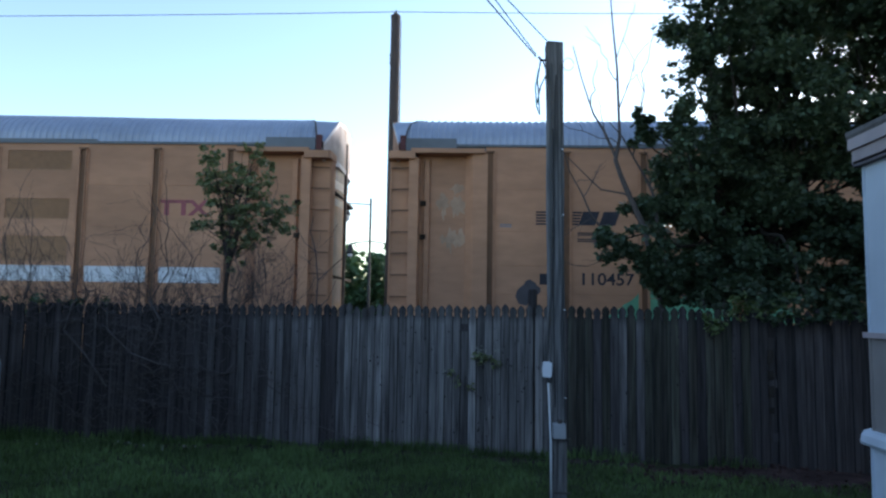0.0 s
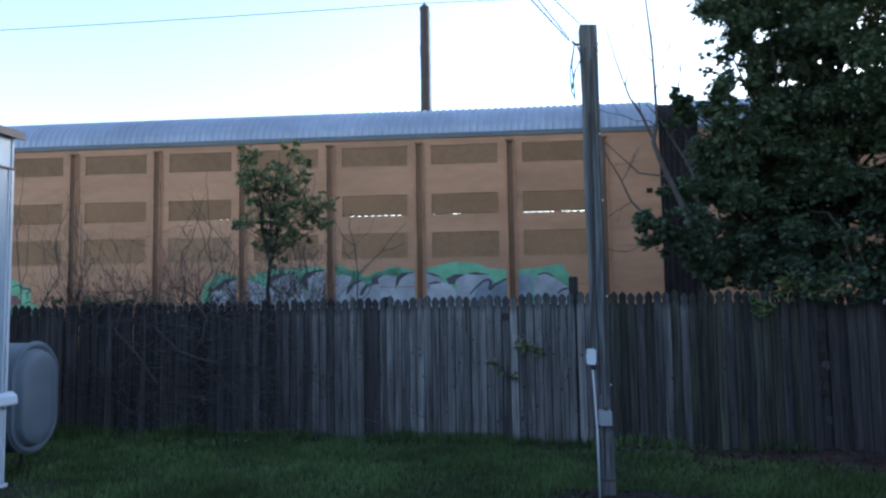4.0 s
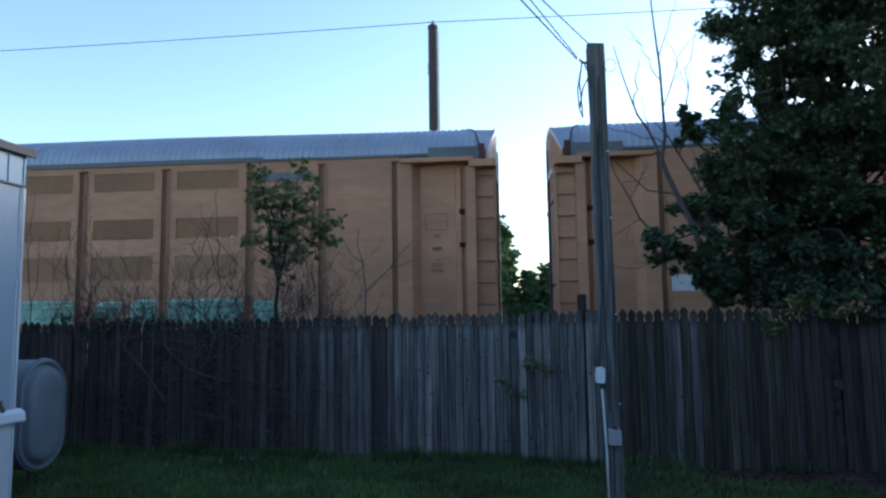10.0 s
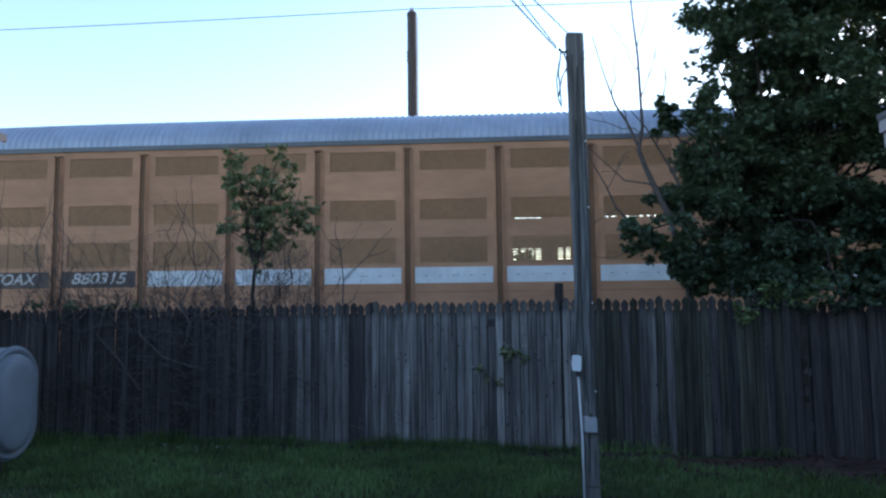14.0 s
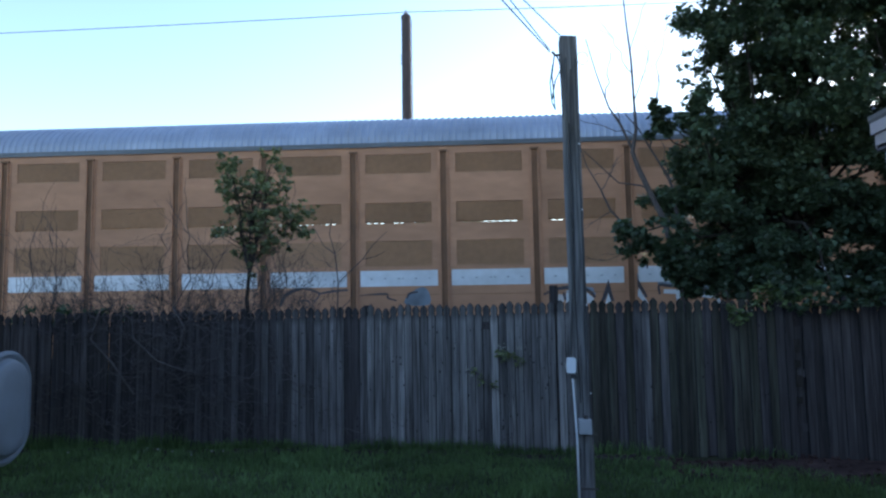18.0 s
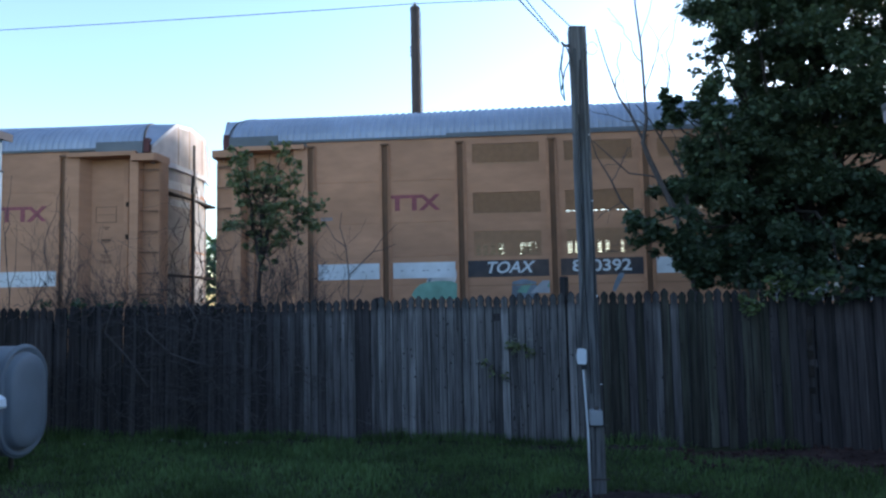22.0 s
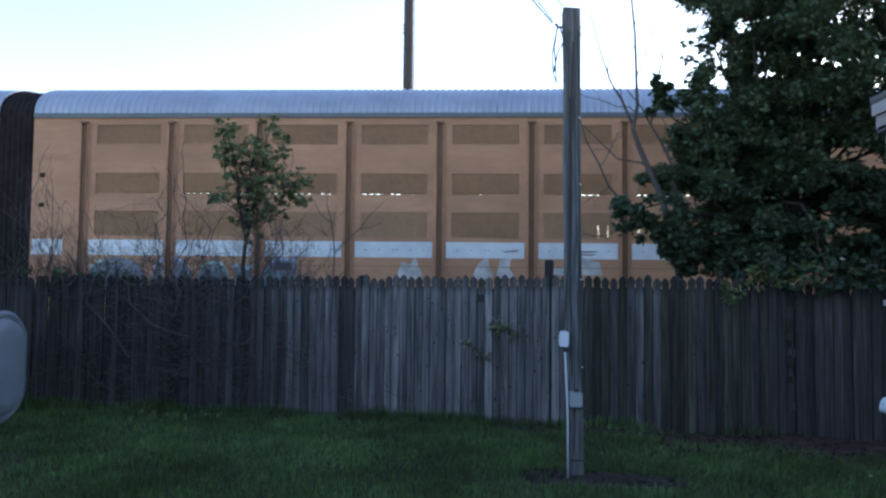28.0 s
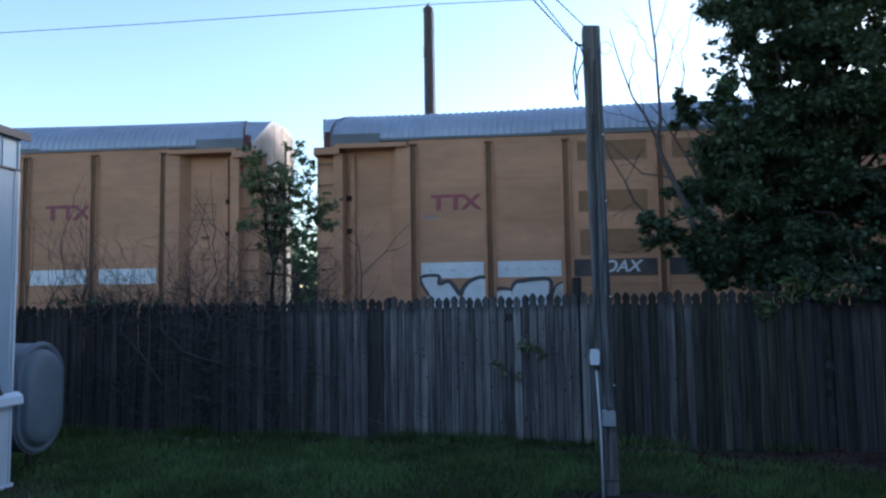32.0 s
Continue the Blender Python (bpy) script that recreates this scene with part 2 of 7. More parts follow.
BALLAST = material("ballast", (0.2, 0.19, 0.18), 0.95, grain=0.4, scale=20, patch=0.2, bump=1.0, bump_scale=18)
TIE = material("railway_tie", (0.07, 0.055, 0.045), 0.9, grain=0.35, scale=12, bump=0.4, vary=0.2)
SIDING = material("white_siding", (0.29, 0.36, 0.45), 0.5, grain=0.04, scale=4, patch=0.08, patch_scale=0.8, bump=0.04)
SIDING_PALE = material("pale_siding", (0.42, 0.47, 0.54), 0.5, grain=0.04, scale=4, patch=0.08, patch_scale=0.6, bump=0.03)
SIDING_BLUE = material("bluegrey_siding", (0.3, 0.4, 0.5), 0.5, grain=0.06, scale=4, patch=0.1, bump=0.04)
SIDING_TAUPE = material("taupe_siding", (0.24, 0.21, 0.2), 0.6, grain=0.08, scale=5, patch=0.1, bump=0.06)
TRIM = material("white_trim", (0.55, 0.6, 0.68), 0.45, grain=0.04, scale=6, bump=0.02)
TRIM_DARK = material("dark_trim", (0.06, 0.05, 0.06), 0.6, grain=0.1, bump=0.03)
TRIM_MAUVE = material("mauve_fascia", (0.3, 0.25, 0.26), 0.55, grain=0.08, scale=5, bump=0.05)
SHINGLE = material("roof_covering", (0.12, 0.11, 0.11), 0.9, grain=0.3, scale=12, bump=0.4)
TANK = material("grey_tank_paint", (0.135, 0.16, 0.195), 0.5, grain=0.07, scale=4, patch=0.12, patch_scale=1.5, bump=0.05, gloss=0.3)
PLASTIC = material("white_plastic", (0.62, 0.64, 0.68), 0.4, grain=0.04, bump=0)
GREYBOX = material("grey_box_paint", (0.3, 0.31, 0.33), 0.5, grain=0.06, bump=0)
CABLE = material("black_cable", (0.025, 0.025, 0.028), 0.6, grain=0.1, bump=0)
LAMP_IRON = material("black_lamp_iron", (0.02, 0.02, 0.022), 0.7, grain=0.15, bump=0.05)
CABLE_TEAL = material("teal_cable", (0.03, 0.16, 0.19), 0.5, grain=0.1, bump=0)


# ---- shape building ----
class Shape:
    """Collects vertices and faces for one mesh."""

    def __init__(self):
        self.v, self.f = [], []

    def face(self, *pts):
        n = len(self.v)
        self.v += [tuple(p) for p in pts]
        self.f.append(tuple(range(n, n + len(pts))))
        return self

    def box(self, x0, x1, y0, y1, z0, z1, m=None):
        n = len(self.v)
        pts = [(x, y, z) for z in (z0, z1) for y in (y0, y1) for x in (x0, x1)]
        self.v += [tuple(m @ Vector(p)) for p in pts] if m else pts
        self.f += [tuple(n + i for i in q) for q in ((0, 2, 3, 1), (4, 5, 7, 6), (0, 1, 5, 4), (2, 6, 7, 3), (0, 4, 6, 2), (1, 3, 7, 5))]
        return self

    def slab(self, profile, along, lo, hi):
        """A closed outline of (a, b) pairs drawn out along one axis: 'x' takes (y, z), 'y' takes (x, z), 'z' takes (x, y)."""
        n, k = len(self.v), len(profile)
        for d in (lo, hi):
            self.v += [{"x": (d, a, b), "y": (a, d, b), "z": (a, b, d)}[along] for a, b in profile]
        self.f += [tuple(range(n, n + k))[::-1], tuple(range(n + k, n + 2 * k))]
        self.f += [(n + i, n + (i + 1) % k, n + k + (i + 1) % k, n + k + i) for i in range(k)]
        return self

    def tube(self, pts, radii, sides=6, cap=True):
        pts = [Vector(p) for p in pts]
        if not isinstance(radii, (list, tuple)):
            radii = [radii] * len(pts)
        n = len(self.v)
        for i, p in enumerate(pts):
            d = (pts[min(i + 1, len(pts) - 1)] - pts[max(i - 1, 0)]).normalized()
            u = d.cross(Vector((0.31, 0.17, 0.93)) if abs(d.z) < 0.9 else Vector((1, 0, 0))).normalized()
            w = d.cross(u)
            for k in range(sides):
                a = 2 * math.pi * k / sides
                self.v.append(tuple(p + radii[i] * (math.cos(a) * u + math.sin(a) * w)))
        for i in range(len(pts) - 1):
            for k in range(sides):
                a, b = n + i * sides + k, n + i * sides + (k + 1) % sides
                self.f.append((a, b, b + sides, a + sides))
        if cap:
            self.f.append(tuple(range(n, n + sides))[::-1])
            self.f.append(tuple(range(n + (len(pts) - 1) * sides, n + len(pts) * sides)))
        return self

    def mesh(self, name, mat, smooth=False):
        me = bpy.data.meshes.new(name)
        me.from_pydata(self.v, [], self.f)
        me.materials.append(mat)
        if smooth:
            me.polygons.foreach_set("use_smooth", [True] * len(me.polygons))
        me.update()
        return me


def thing(name, label, category, group="", kind="", at=(0, 0, 0)):
    """An Empty at its base that parents the parts of one thing."""
    ob = tagged(new(name), label, category, group, kind)
    ob.empty_display_size = 0.2
    ob.matrix_basis = Matrix.Translation(at)
    return ob


def part(name, shape, mat, parent, label="", smooth=False, kind="", at=None):
    """One mesh object under a thing or a part; a ready mesh is shared."""
    me = shape if isinstance(shape, bpy.types.Mesh) else shape.mesh(name, mat, smooth)
    ob = tagged(new(name, me), label, kind=kind)
    ob.parent = parent
    if at is not None:
        ob.matrix_basis = at if isinstance(at, Matrix) else Matrix.Translation(at)
    return ob


def solid(name, shape, mat, label, category, kind="", smooth=False, group=""):
    """A thing or a piece of the setting that is one mesh."""
    return tagged(new(name, shape.mesh(name, mat, smooth)), label, category, group, kind)


# ---- ground ----
def ground_height(x, y):
    """Level yard, a shallow drop behind the fence to the track, flat land beyond."""
    yard = 0.02 * math.sin(x * 1.7) * math.cos(y * 1.3) + 0.012 * math.sin(3.1 * x + 2 * y)
    k = min(1.0, max(0.0, (y - 8.9) / 1.6))
    k = k * k * (3 - 2 * k)
    return yard * (1 - k) - 0.62 * k


def build_ground():
    xs = sorted(set([-600, -200, -90, -50, -30, -20] + [-14 + 0.5 * i for i in range(57)] + [20, 30, 50, 90, 200, 600]))
    ys = sorted(set([-300, -80, -30, -15] + [-10 + 0.5 * i for i in range(62)] + [25, 32, 45, 70, 120, 300, 900]))
    g = Shape()
    g.v = [(x, y, ground_height(x, y)) for y in ys for x in xs]
    w = len(xs)
    g.f = [(j * w + i, j * w + i + 1, (j + 1) * w + i + 1, (j + 1) * w + i) for j in range(len(ys) - 1) for i in range(w - 1)]
    solid("ground", g, SOIL, "dark soil and turf of the yard and land beyond", "ground", "structure", True)


build_ground()


def fence_line(x):
    """Depth of the fence's face along the yard."""
    return 8.52 if x < -1.7 else 8.52 - 0.095 * (x + 1.7)


def fence_top(x):
    return 1.79 + 0.007 * x if x < 0 else 1.805 - 0.004 * x


def build_grass():
    rng = random.Random(5)
    g = Shape()
    def blade(x, y, hgt, lean):
        a = rng.uniform(0, 6.283)
        ca, sa = math.cos(a), math.sin(a)
        z, wd = ground_height(x, y) - 0.005, rng.uniform(0.003, 0.007)
        bx, by = math.cos(a + 1.3) * lean, math.sin(a + 1.3) * lean
        n = len(g.v)
        g.v += [(x - ca * wd, y - sa * wd, z), (x + ca * wd, y + sa * wd, z),
                (x + ca * wd * 0.7 + bx * 0.4, y + sa * wd * 0.7 + by * 0.4, z + hgt * 0.6), (x - ca * wd * 0.7 + bx * 0.4, y - sa * wd * 0.7 + by * 0.4, z + hgt * 0.6),
                (x + bx, y + by, z + hgt)]
        g.f.extend([(n, n + 1, n + 2, n + 3), (n + 3, n + 2, n + 4)])
    made = 0
    while made < 62000:
        x, y = rng.uniform(-6.2, 4.6), rng.uniform(4.6, 8.45)
        if x > 1.6 and y > 7.75 - 0.22 * (x - 1.6) + 0.15 * math.sin(5 * x):
            continue
        if ((x - 0.9) / 0.75) ** 2 + ((y - 6.1) / 0.28) ** 2 < 1 and rng.random() < 0.9:
            continue
        if x > 2.8 and y < 5.25 or x < -4.9 and y < 6.2:
            continue
        tuft = noise.noise(Vector((x * 1.6, y * 1.6, 3))) + 0.5 * noise.noise(Vector((x * 5, y * 5, 7)))
        if rng.random() > 0.75 + 0.5 * tuft:
            continue
        h = rng.uniform(0.03, 0.075) * (1 + 0.7 * max(0, tuft))
        if y > fence_line(x) - 0.24 + 0.12 * tuft and rng.random() < 0.72:
            continue
        if y > 8.0:
            h *= 1.4
        blade(x, y, h, rng.uniform(0.005, 0.05))
        made += 1
    for _ in range(9000):
        x = rng.uniform(-6.2, 3.2)
        k = noise.noise(Vector((x * 1.1, 2, 0)))
        if rng.random() < (0.6 if x < 0.9 else 0.18) + 0.5 * k:
            blade(x, fence_line(x) - 0.02 - abs(rng.gauss(0, 0.06)), rng.uniform(0.04, 0.17) * (1 + 0.9 * k) * (1.35 if x < -4.0 else 1.0), rng.uniform(0.02, 0.1))
    solid("grass", g, GRASS, "short dark green lawn grass of the back yard", "grass", "stuff")
    w = Shape()
    for cx, cy, r, k in ((-4.3, 7.95, 0.35, 7), (-3.9, 8.0, 0.25, 5), (3.2, 6.3, 0.4, 4)):
        for _ in range(k):
            x, y = rng.gauss(cx, r), rng.gauss(cy, r * 0.35)
            z, a, s = ground_height(x, y) + rng.uniform(0.06, 0.12), rng.uniform(0, 6.28), rng.uniform(0.006, 0.014)
            w.face(*[(x + s * math.cos(a + i * 1.256), y + s * math.sin(a + i * 1.256) * 0.6, z + s * 0.6 * math.sin(a + i * 1.256)) for i in range(5)])
    solid("clover_flowers", w, FLOWER, "tiny white clover flowers in the lawn", "flowers", "stuff")


build_grass()


def build_bed():
    rng = random.Random(8)
    def patch(name, cx, cy, rx, ry, lift, label, k, mat=DIRT):
        s = Shape()
        ring = [(cx + rx * (1 + 0.2 * rng.uniform(-1, 1)) * math.cos(a), cy + ry * (1 + 0.2 * rng.uniform(-1, 1)) * math.sin(a)) for a in [2 * math.pi * i / 26 for i in range(26)]]
        s.v = [(cx, cy, ground_height(cx, cy) + lift)] + [(x, y, ground_height(x, y) + 0.004) for x, y in ring]
        s.f = [(0, 1 + i, 1 + (i + 1) % 26) for i in range(26)]
        for _ in range(k):
            x, y, r = cx + rng.uniform(-0.9, 0.9) * rx, cy + rng.uniform(-0.8, 0.8) * ry, rng.uniform(0.008, 0.026)
            m = pose(x, y, ground_height(x, y) + lift * 0.5, rng.uniform(0, 90), rng.uniform(0, 90), rng.uniform(0, 90))
            s.box(-r, r, -r * 0.7, r * 0.7, -r * 0.6, r * 0.6, m)
        solid(name, s, mat, label, "bare soil", "structure")
    patch("soil_patch", 0.95, 6.12, 0.75, 0.27, 0.05, "bare dark soil around the foot of the post", 60)
    patch("soil_patch", -4.95, 6.0, 0.7, 0.6, 0.02, "bare dark soil under the oil tank", 30)
    strip = Shape()
    xs = [-6.4 + 0.12 * i for i in range(70)]
    for x in xs:
        strip.v += [(x, fence_line(x) - 0.26 - 0.13 * noise.noise(Vector((x * 1.7, 3, 1))) - 0.06 * noise.noise(Vector((x * 6, 3, 1))), ground_height(x, 8.25) + 0.004), (x, fence_line(x) + 0.1, ground_height(x, 8.5) + 0.03)]
    strip.f = [(2 * i, 2 * i + 2, 2 * i + 3, 2 * i + 1) for i in range(len(xs) - 1)]
    for _ in range(260):
        x, r = rng.uniform(-6.3, 1.8), rng.uniform(0.01, 0.03)
        y = fence_line(x) - rng.uniform(0.03, 0.24)
        strip.box(-r, r, -r * 0.7, r * 0.7, -r * 0.6, r * 0.6, pose(x, y, ground_height(x, y) + 0.012, rng.uniform(0, 90), rng.uniform(0, 90), rng.uniform(0, 90)))
    solid("soil_strip", strip, DIRT, "bare dark soil along the foot of the fence", "bare soil", "structure")
    patch("planting_bed", 4.1, 7.55, 2.6, 0.55, 0.06, "reddish brown mulch bed along the foot of the fence", 260, MULCH)


build_bed()


# ---- fence ----
def picket_mesh(name, mat, h, chipped):
    """A board with a pointed, necked top and eased front edges."""
    w, t, e = 0.0494, 0.009, 0.0075
    half = [(w, 0.0), (w, h - 0.15), (w * 0.74, h - 0.128), (w * 0.72, h - 0.108), (w * 0.88, h - 0.075), (w * 0.8, h - 0.045), (w * 0.4, h - 0.015), (0.003, h)]
    if chipped == 1:
        half = half[:5] + [(w * 0.76, h - 0.06), (w * 0.45, h - 0.05), (0.003, h - 0.042)]
    if chipped == 2:
        half = [(w, 0.0), (w, h - 0.12), (w * 0.8, h - 0.06), (w * 0.35, h - 0.025), (0.003, h - 0.015)]
    out = half + [(-x, z) for x, z in half[::-1]]
    s, n = Shape(), len(out)
    s.v = [(x * (1 - e / w), -t, z - (e * 0.6 if z > 1 else 0)) for x, z in out] + [(x, -t + e, z) for x, z in out] + [(x, t, z) for x, z in out]
    s.f = [tuple(range(n))[::-1], tuple(range(2 * n, 3 * n))]
    for k in range(2):
        s.f += [(k * n + i, k * n + (i + 1) % n, (k + 1) * n + (i + 1) % n, (k + 1) * n + i) for i in range(n)]
    me = s.mesh(name, mat)
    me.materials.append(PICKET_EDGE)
    # side chamfers near-black: shade of the grooves put into colour
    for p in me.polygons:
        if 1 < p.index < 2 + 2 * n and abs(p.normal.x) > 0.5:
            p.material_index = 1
    return me


def build_fence():
    rng = random.Random(11)
    fence = thing("fence", "weathered grey wooden picket fence across the yard", "fence")
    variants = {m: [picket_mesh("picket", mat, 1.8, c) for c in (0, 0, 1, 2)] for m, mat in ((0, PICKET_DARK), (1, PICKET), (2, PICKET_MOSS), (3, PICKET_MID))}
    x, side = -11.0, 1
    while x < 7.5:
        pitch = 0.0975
        # boards step darker leftwards: the vines' shade is in their colour
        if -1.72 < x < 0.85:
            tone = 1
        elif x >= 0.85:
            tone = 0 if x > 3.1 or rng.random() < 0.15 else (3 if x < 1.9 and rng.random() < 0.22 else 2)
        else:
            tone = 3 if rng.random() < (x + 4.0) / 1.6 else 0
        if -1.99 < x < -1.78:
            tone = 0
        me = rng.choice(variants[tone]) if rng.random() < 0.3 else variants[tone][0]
        y, top = fence_line(x), fence_top(x) + rng.gauss(0, 0.013)
        side = -side
        m = pose(x, y + side * 0.004 + rng.uniform(-0.002, 0.002), top - 1.8, rng.gauss(0, 0.3), max(-0.1, min(0.1, rng.gauss(0, 0.1))), rng.gauss(0, 0.8) + (-5.4 if x > -1.7 else 0))
        if 3.26 < x < 3.36:
            m = Matrix.Translation((0, 0.035, -0.06)) @ m
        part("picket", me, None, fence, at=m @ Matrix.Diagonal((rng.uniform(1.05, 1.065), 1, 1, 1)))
        x += pitch + (0.02 if 0.55 < x < 0.65 else 0.0)
    knots = Shape()
    for _ in range(330):
        kx = rng.uniform(-3.4, 3.0)
        kz, r = rng.uniform(0.15, 1.6), rng.uniform(0.004, 0.011)
        ky = fence_line(kx) - 0.0165
        knots.face(*[(kx + r * math.cos(6.2832 * i / 7), ky, kz + r * rng.uniform(1.0, 2.2) * math.sin(6.2832 * i / 7)) for i in range(7)])
    part("knot", knots, PICKET_EDGE, fence, "small dark knots in the boards", kind="stuff")
    cracks = Shape()
    for _ in range(150):
        kx = rng.uniform(-3.2, 3.0)
        kz, kh, kw = rng.uniform(0.1, 1.3), rng.uniform(0.12, 0.5), rng.uniform(0.0012, 0.0035)
        ky, lean = fence_line(kx) - 0.0168, rng.gauss(0, 0.006)
        cracks.face((kx, ky, kz), (kx + kw, ky, kz + 0.3 * kh), (kx + lean + 0.5 * kw, ky, kz + kh), (kx - kw, ky, kz + 0.5 * kh))
    part("crack", cracks, PICKET_EDGE, fence, "fine drying cracks in the boards", kind="stuff")
    for z in (0.35, 0.95, 1.52):
        for a, b in ((-11.2, -5.6), (-5.6, -1.7), (-1.7, 0.95), (0.95, 3.3), (3.3, 7.6)):
            s = Shape()
            s.slab([(a, fence_line(a) + 0.015), (b, fence_line(b) + 0.015), (b, fence_line(b) + 0.055), (a, fence_line(a) + 0.055)], "z", z - 0.045, z + 0.045)
            part("rail", s, PICKET_DARK, fence, "horizontal backing rail")
    for px, h in ((-11.1, 1.75), (-8.4, 1.78), (-5.6, 1.75), (-1.7, 1.79), (0.65, 2.0), (3.3, 1.78), (5.7, 1.8), (7.55, 1.8)):
        y = fence_line(px) + 0.11
        s = Shape().tube([(px, y, -0.3), (px, y, h - 0.02), (px, y, h)], [0.055, 0.055, 0.045], 8)
        part("post", s, PICKET_DARK, fence, "round fence post")
    # added board: keeps the gap beside the leaning picket dark
    part("backing_board", Shape().box(3.18, 3.46, fence_line(3.3) + 0.058, fence_line(3.3) + 0.075, 0.0, 1.66), PICKET_DARK, fence, "added dark board blocking the bright gap behind the leaning picket")
    # dark strips painted where the fence has shadowed gaps beside the leaning picket
    for z, h in ((0.62, 0.07), (0.8, 0.13), (1.02, 0.08), (1.18, 0.16)):
        part("broken_board", Shape().box(3.29, 3.35, fence_line(3.3) - 0.03, fence_line(3.3) - 0.012, z, z + h), BARK, fence, "dark strip standing in for a shadowed gap")


build_fence()


# ---- railway ----
RAIL_Z, HALF = -0.19, 1.52
TRACK_TURN, SIDE_Y = 1.75, 13.70  # the line runs a little askew to the fence; SIDE_Y: the near side of the cars before the viewer


def on_track(u, across=0.0, z=0.0):
    """A pose u metres along the line, with its x axis along the rails; across is counted from the near side of the cars."""
    return pose(0, SIDE_Y, 0, 0, 0, TRACK_TURN) @ Matrix.Translation((u, across, z))


def build_track():
    s = Shape()
    s.slab([(-2.6, -0.64), (-1.6, RAIL_Z - 0.2), (1.6, RAIL_Z - 0.2), (2.6, -0.64)], "x", -140, 140)
    bed = solid("ballast_bed", s, BALLAST, "grey crushed stone bed under the track", "ballast", "structure")
    bed.matrix_basis = on_track(0, HALF)
    track = thing("railway_track", "rusty steel rails on dark wooden ties", "railway track", kind="structure")
    track.matrix_basis = on_track(0, HALF)
    for y in (-0.718, 0.718):
        prof = [(y - 0.07, RAIL_Z - 0.17), (y + 0.07, RAIL_Z - 0.17), (y + 0.07, RAIL_Z - 0.155), (y + 0.012, RAIL_Z - 0.14), (y + 0.012, RAIL_Z - 0.04), (y + 0.036, RAIL_Z - 0.03), (y + 0.036, RAIL_Z),
                (y - 0.036, RAIL_Z), (y - 0.036, RAIL_Z - 0.03), (y - 0.012, RAIL_Z - 0.04), (y - 0.012, RAIL_Z - 0.14), (y - 0.07, RAIL_Z - 0.155)]
        part("rail", Shape().slab(prof, "x", -140, 140), STEEL, track)
    tie = Shape().box(-0.11, 0.11, -1.3, 1.3, -0.15, 0.0).mesh("tie", TIE)
    for i in range(120):
        part("tie", tie, None, track, at=(-30 + 0.52 * i, 0, RAIL_Z - 0.17))


build_track()

# lengths of one half of a two-unit car, from its outer corner to the bellows
END, NARROW, BAY, INNER, FOLD, COUPLING = 2.17, 1.55, 1.859, 1.12, 0.769, 1.00
UNIT = END + 2 * NARROW + 8 * BAY + INNER
CAR = 2 * UNIT + FOLD + COUPLING
EAVE, SILL = 5.09, 0.75
RIB_TOP = 4.97
RIBS = [END, END + NARROW] + [END + 2 * NARROW + BAY * i for i in range(9)]
VENTS = ((4.50, 4.905), (3.473, 3.896), (2.593, 3.11))
VENT_IN = 0.25
RISE = 0.80
W_RIB = 0.085


def roof_profile(shrink=0.0, steps=10):
    """Half arch from the near eave over the crown to the far eave, as (y, z) from the near side."""
    pts = []
    for i in range(2 * steps + 1):
        a = math.pi * i / (2 * steps)
        pts.append((HALF - (HALF - shrink) * math.cos(a), EAVE + (RISE - shrink) * math.sin(a) ** 0.9))
    return pts


def rim_x(y):
    """The corrugated roof ends on a slant: further out at the eaves than at the crown."""
    return 0.42 + 0.48 * (1 - abs(y - HALF) / HALF)


def roof_mesh(x0, x1):
    """Corrugated arch with rounded standing ribs across it."""
    s, prof = Shape(), roof_profile()
    xs, x, k = [], x0, 0
    while x < x1:
        xs.append((x, 0.0)), xs.append((min(x + 0.06, x1), 0.0)), xs.append((min(x + 0.085, x1), 0.02)), xs.append((min(x + 0.115, x1), 0.02))
        x += 0.14
    xs.append((x1, 0.0))
    k = len(prof)
    for xx, up in xs:
        for j, (y, z) in enumerate(prof):
            nx, nz = (y - HALF) / HALF, (z - EAVE) / RISE + 0.15
            k2 = min(1.0, max(0.0, (xx - 2.0) / 6.0))
            s.v.append((max(xx, rim_x(y)), y + up * nx, z + up * nz + 0.055 * k2 * k2 * (3 - 2 * k2)))
    for i in range(len(xs) - 1):
        for j in range(k - 1):
            a = i * k + j
            s.f.append((a, a + k, a + k + 1, a + 1))
    return s.mesh("roof", ROOF)


def plate(xs, zs, holes, y0, y1):
    """A sheet with rectangular openings on a grid of cuts; holes holds (column, row) cells left out. One connected skin."""
    s, nx, nz = Shape(), len(xs), len(zs)
    for y in (y0, y1):
        s.v += [(x, y, z) for z in zs for x in xs]
    k = nx * nz
    solid_cell = lambda i, j: 0 <= i < nx - 1 and 0 <= j < nz - 1 and (i, j) not in holes
    for j in range(nz - 1):
        for i in range(nx - 1):
            if not solid_cell(i, j):
                continue
            a, b, c, d = j * nx + i, j * nx + i + 1, (j + 1) * nx + i + 1, (j + 1) * nx + i
            s.f += [(a, b, c, d), (k + d, k + c, k + b, k + a)]
            for (di, dj), (p, q) in (((0, -1), (a, b)), ((1, 0), (b, c)), ((0, 1), (c, d)), ((-1, 0), (d, a))):
                if not solid_cell(i + di, j + dj):
                    s.f.append((p, k + p, k + q, q))
    return s


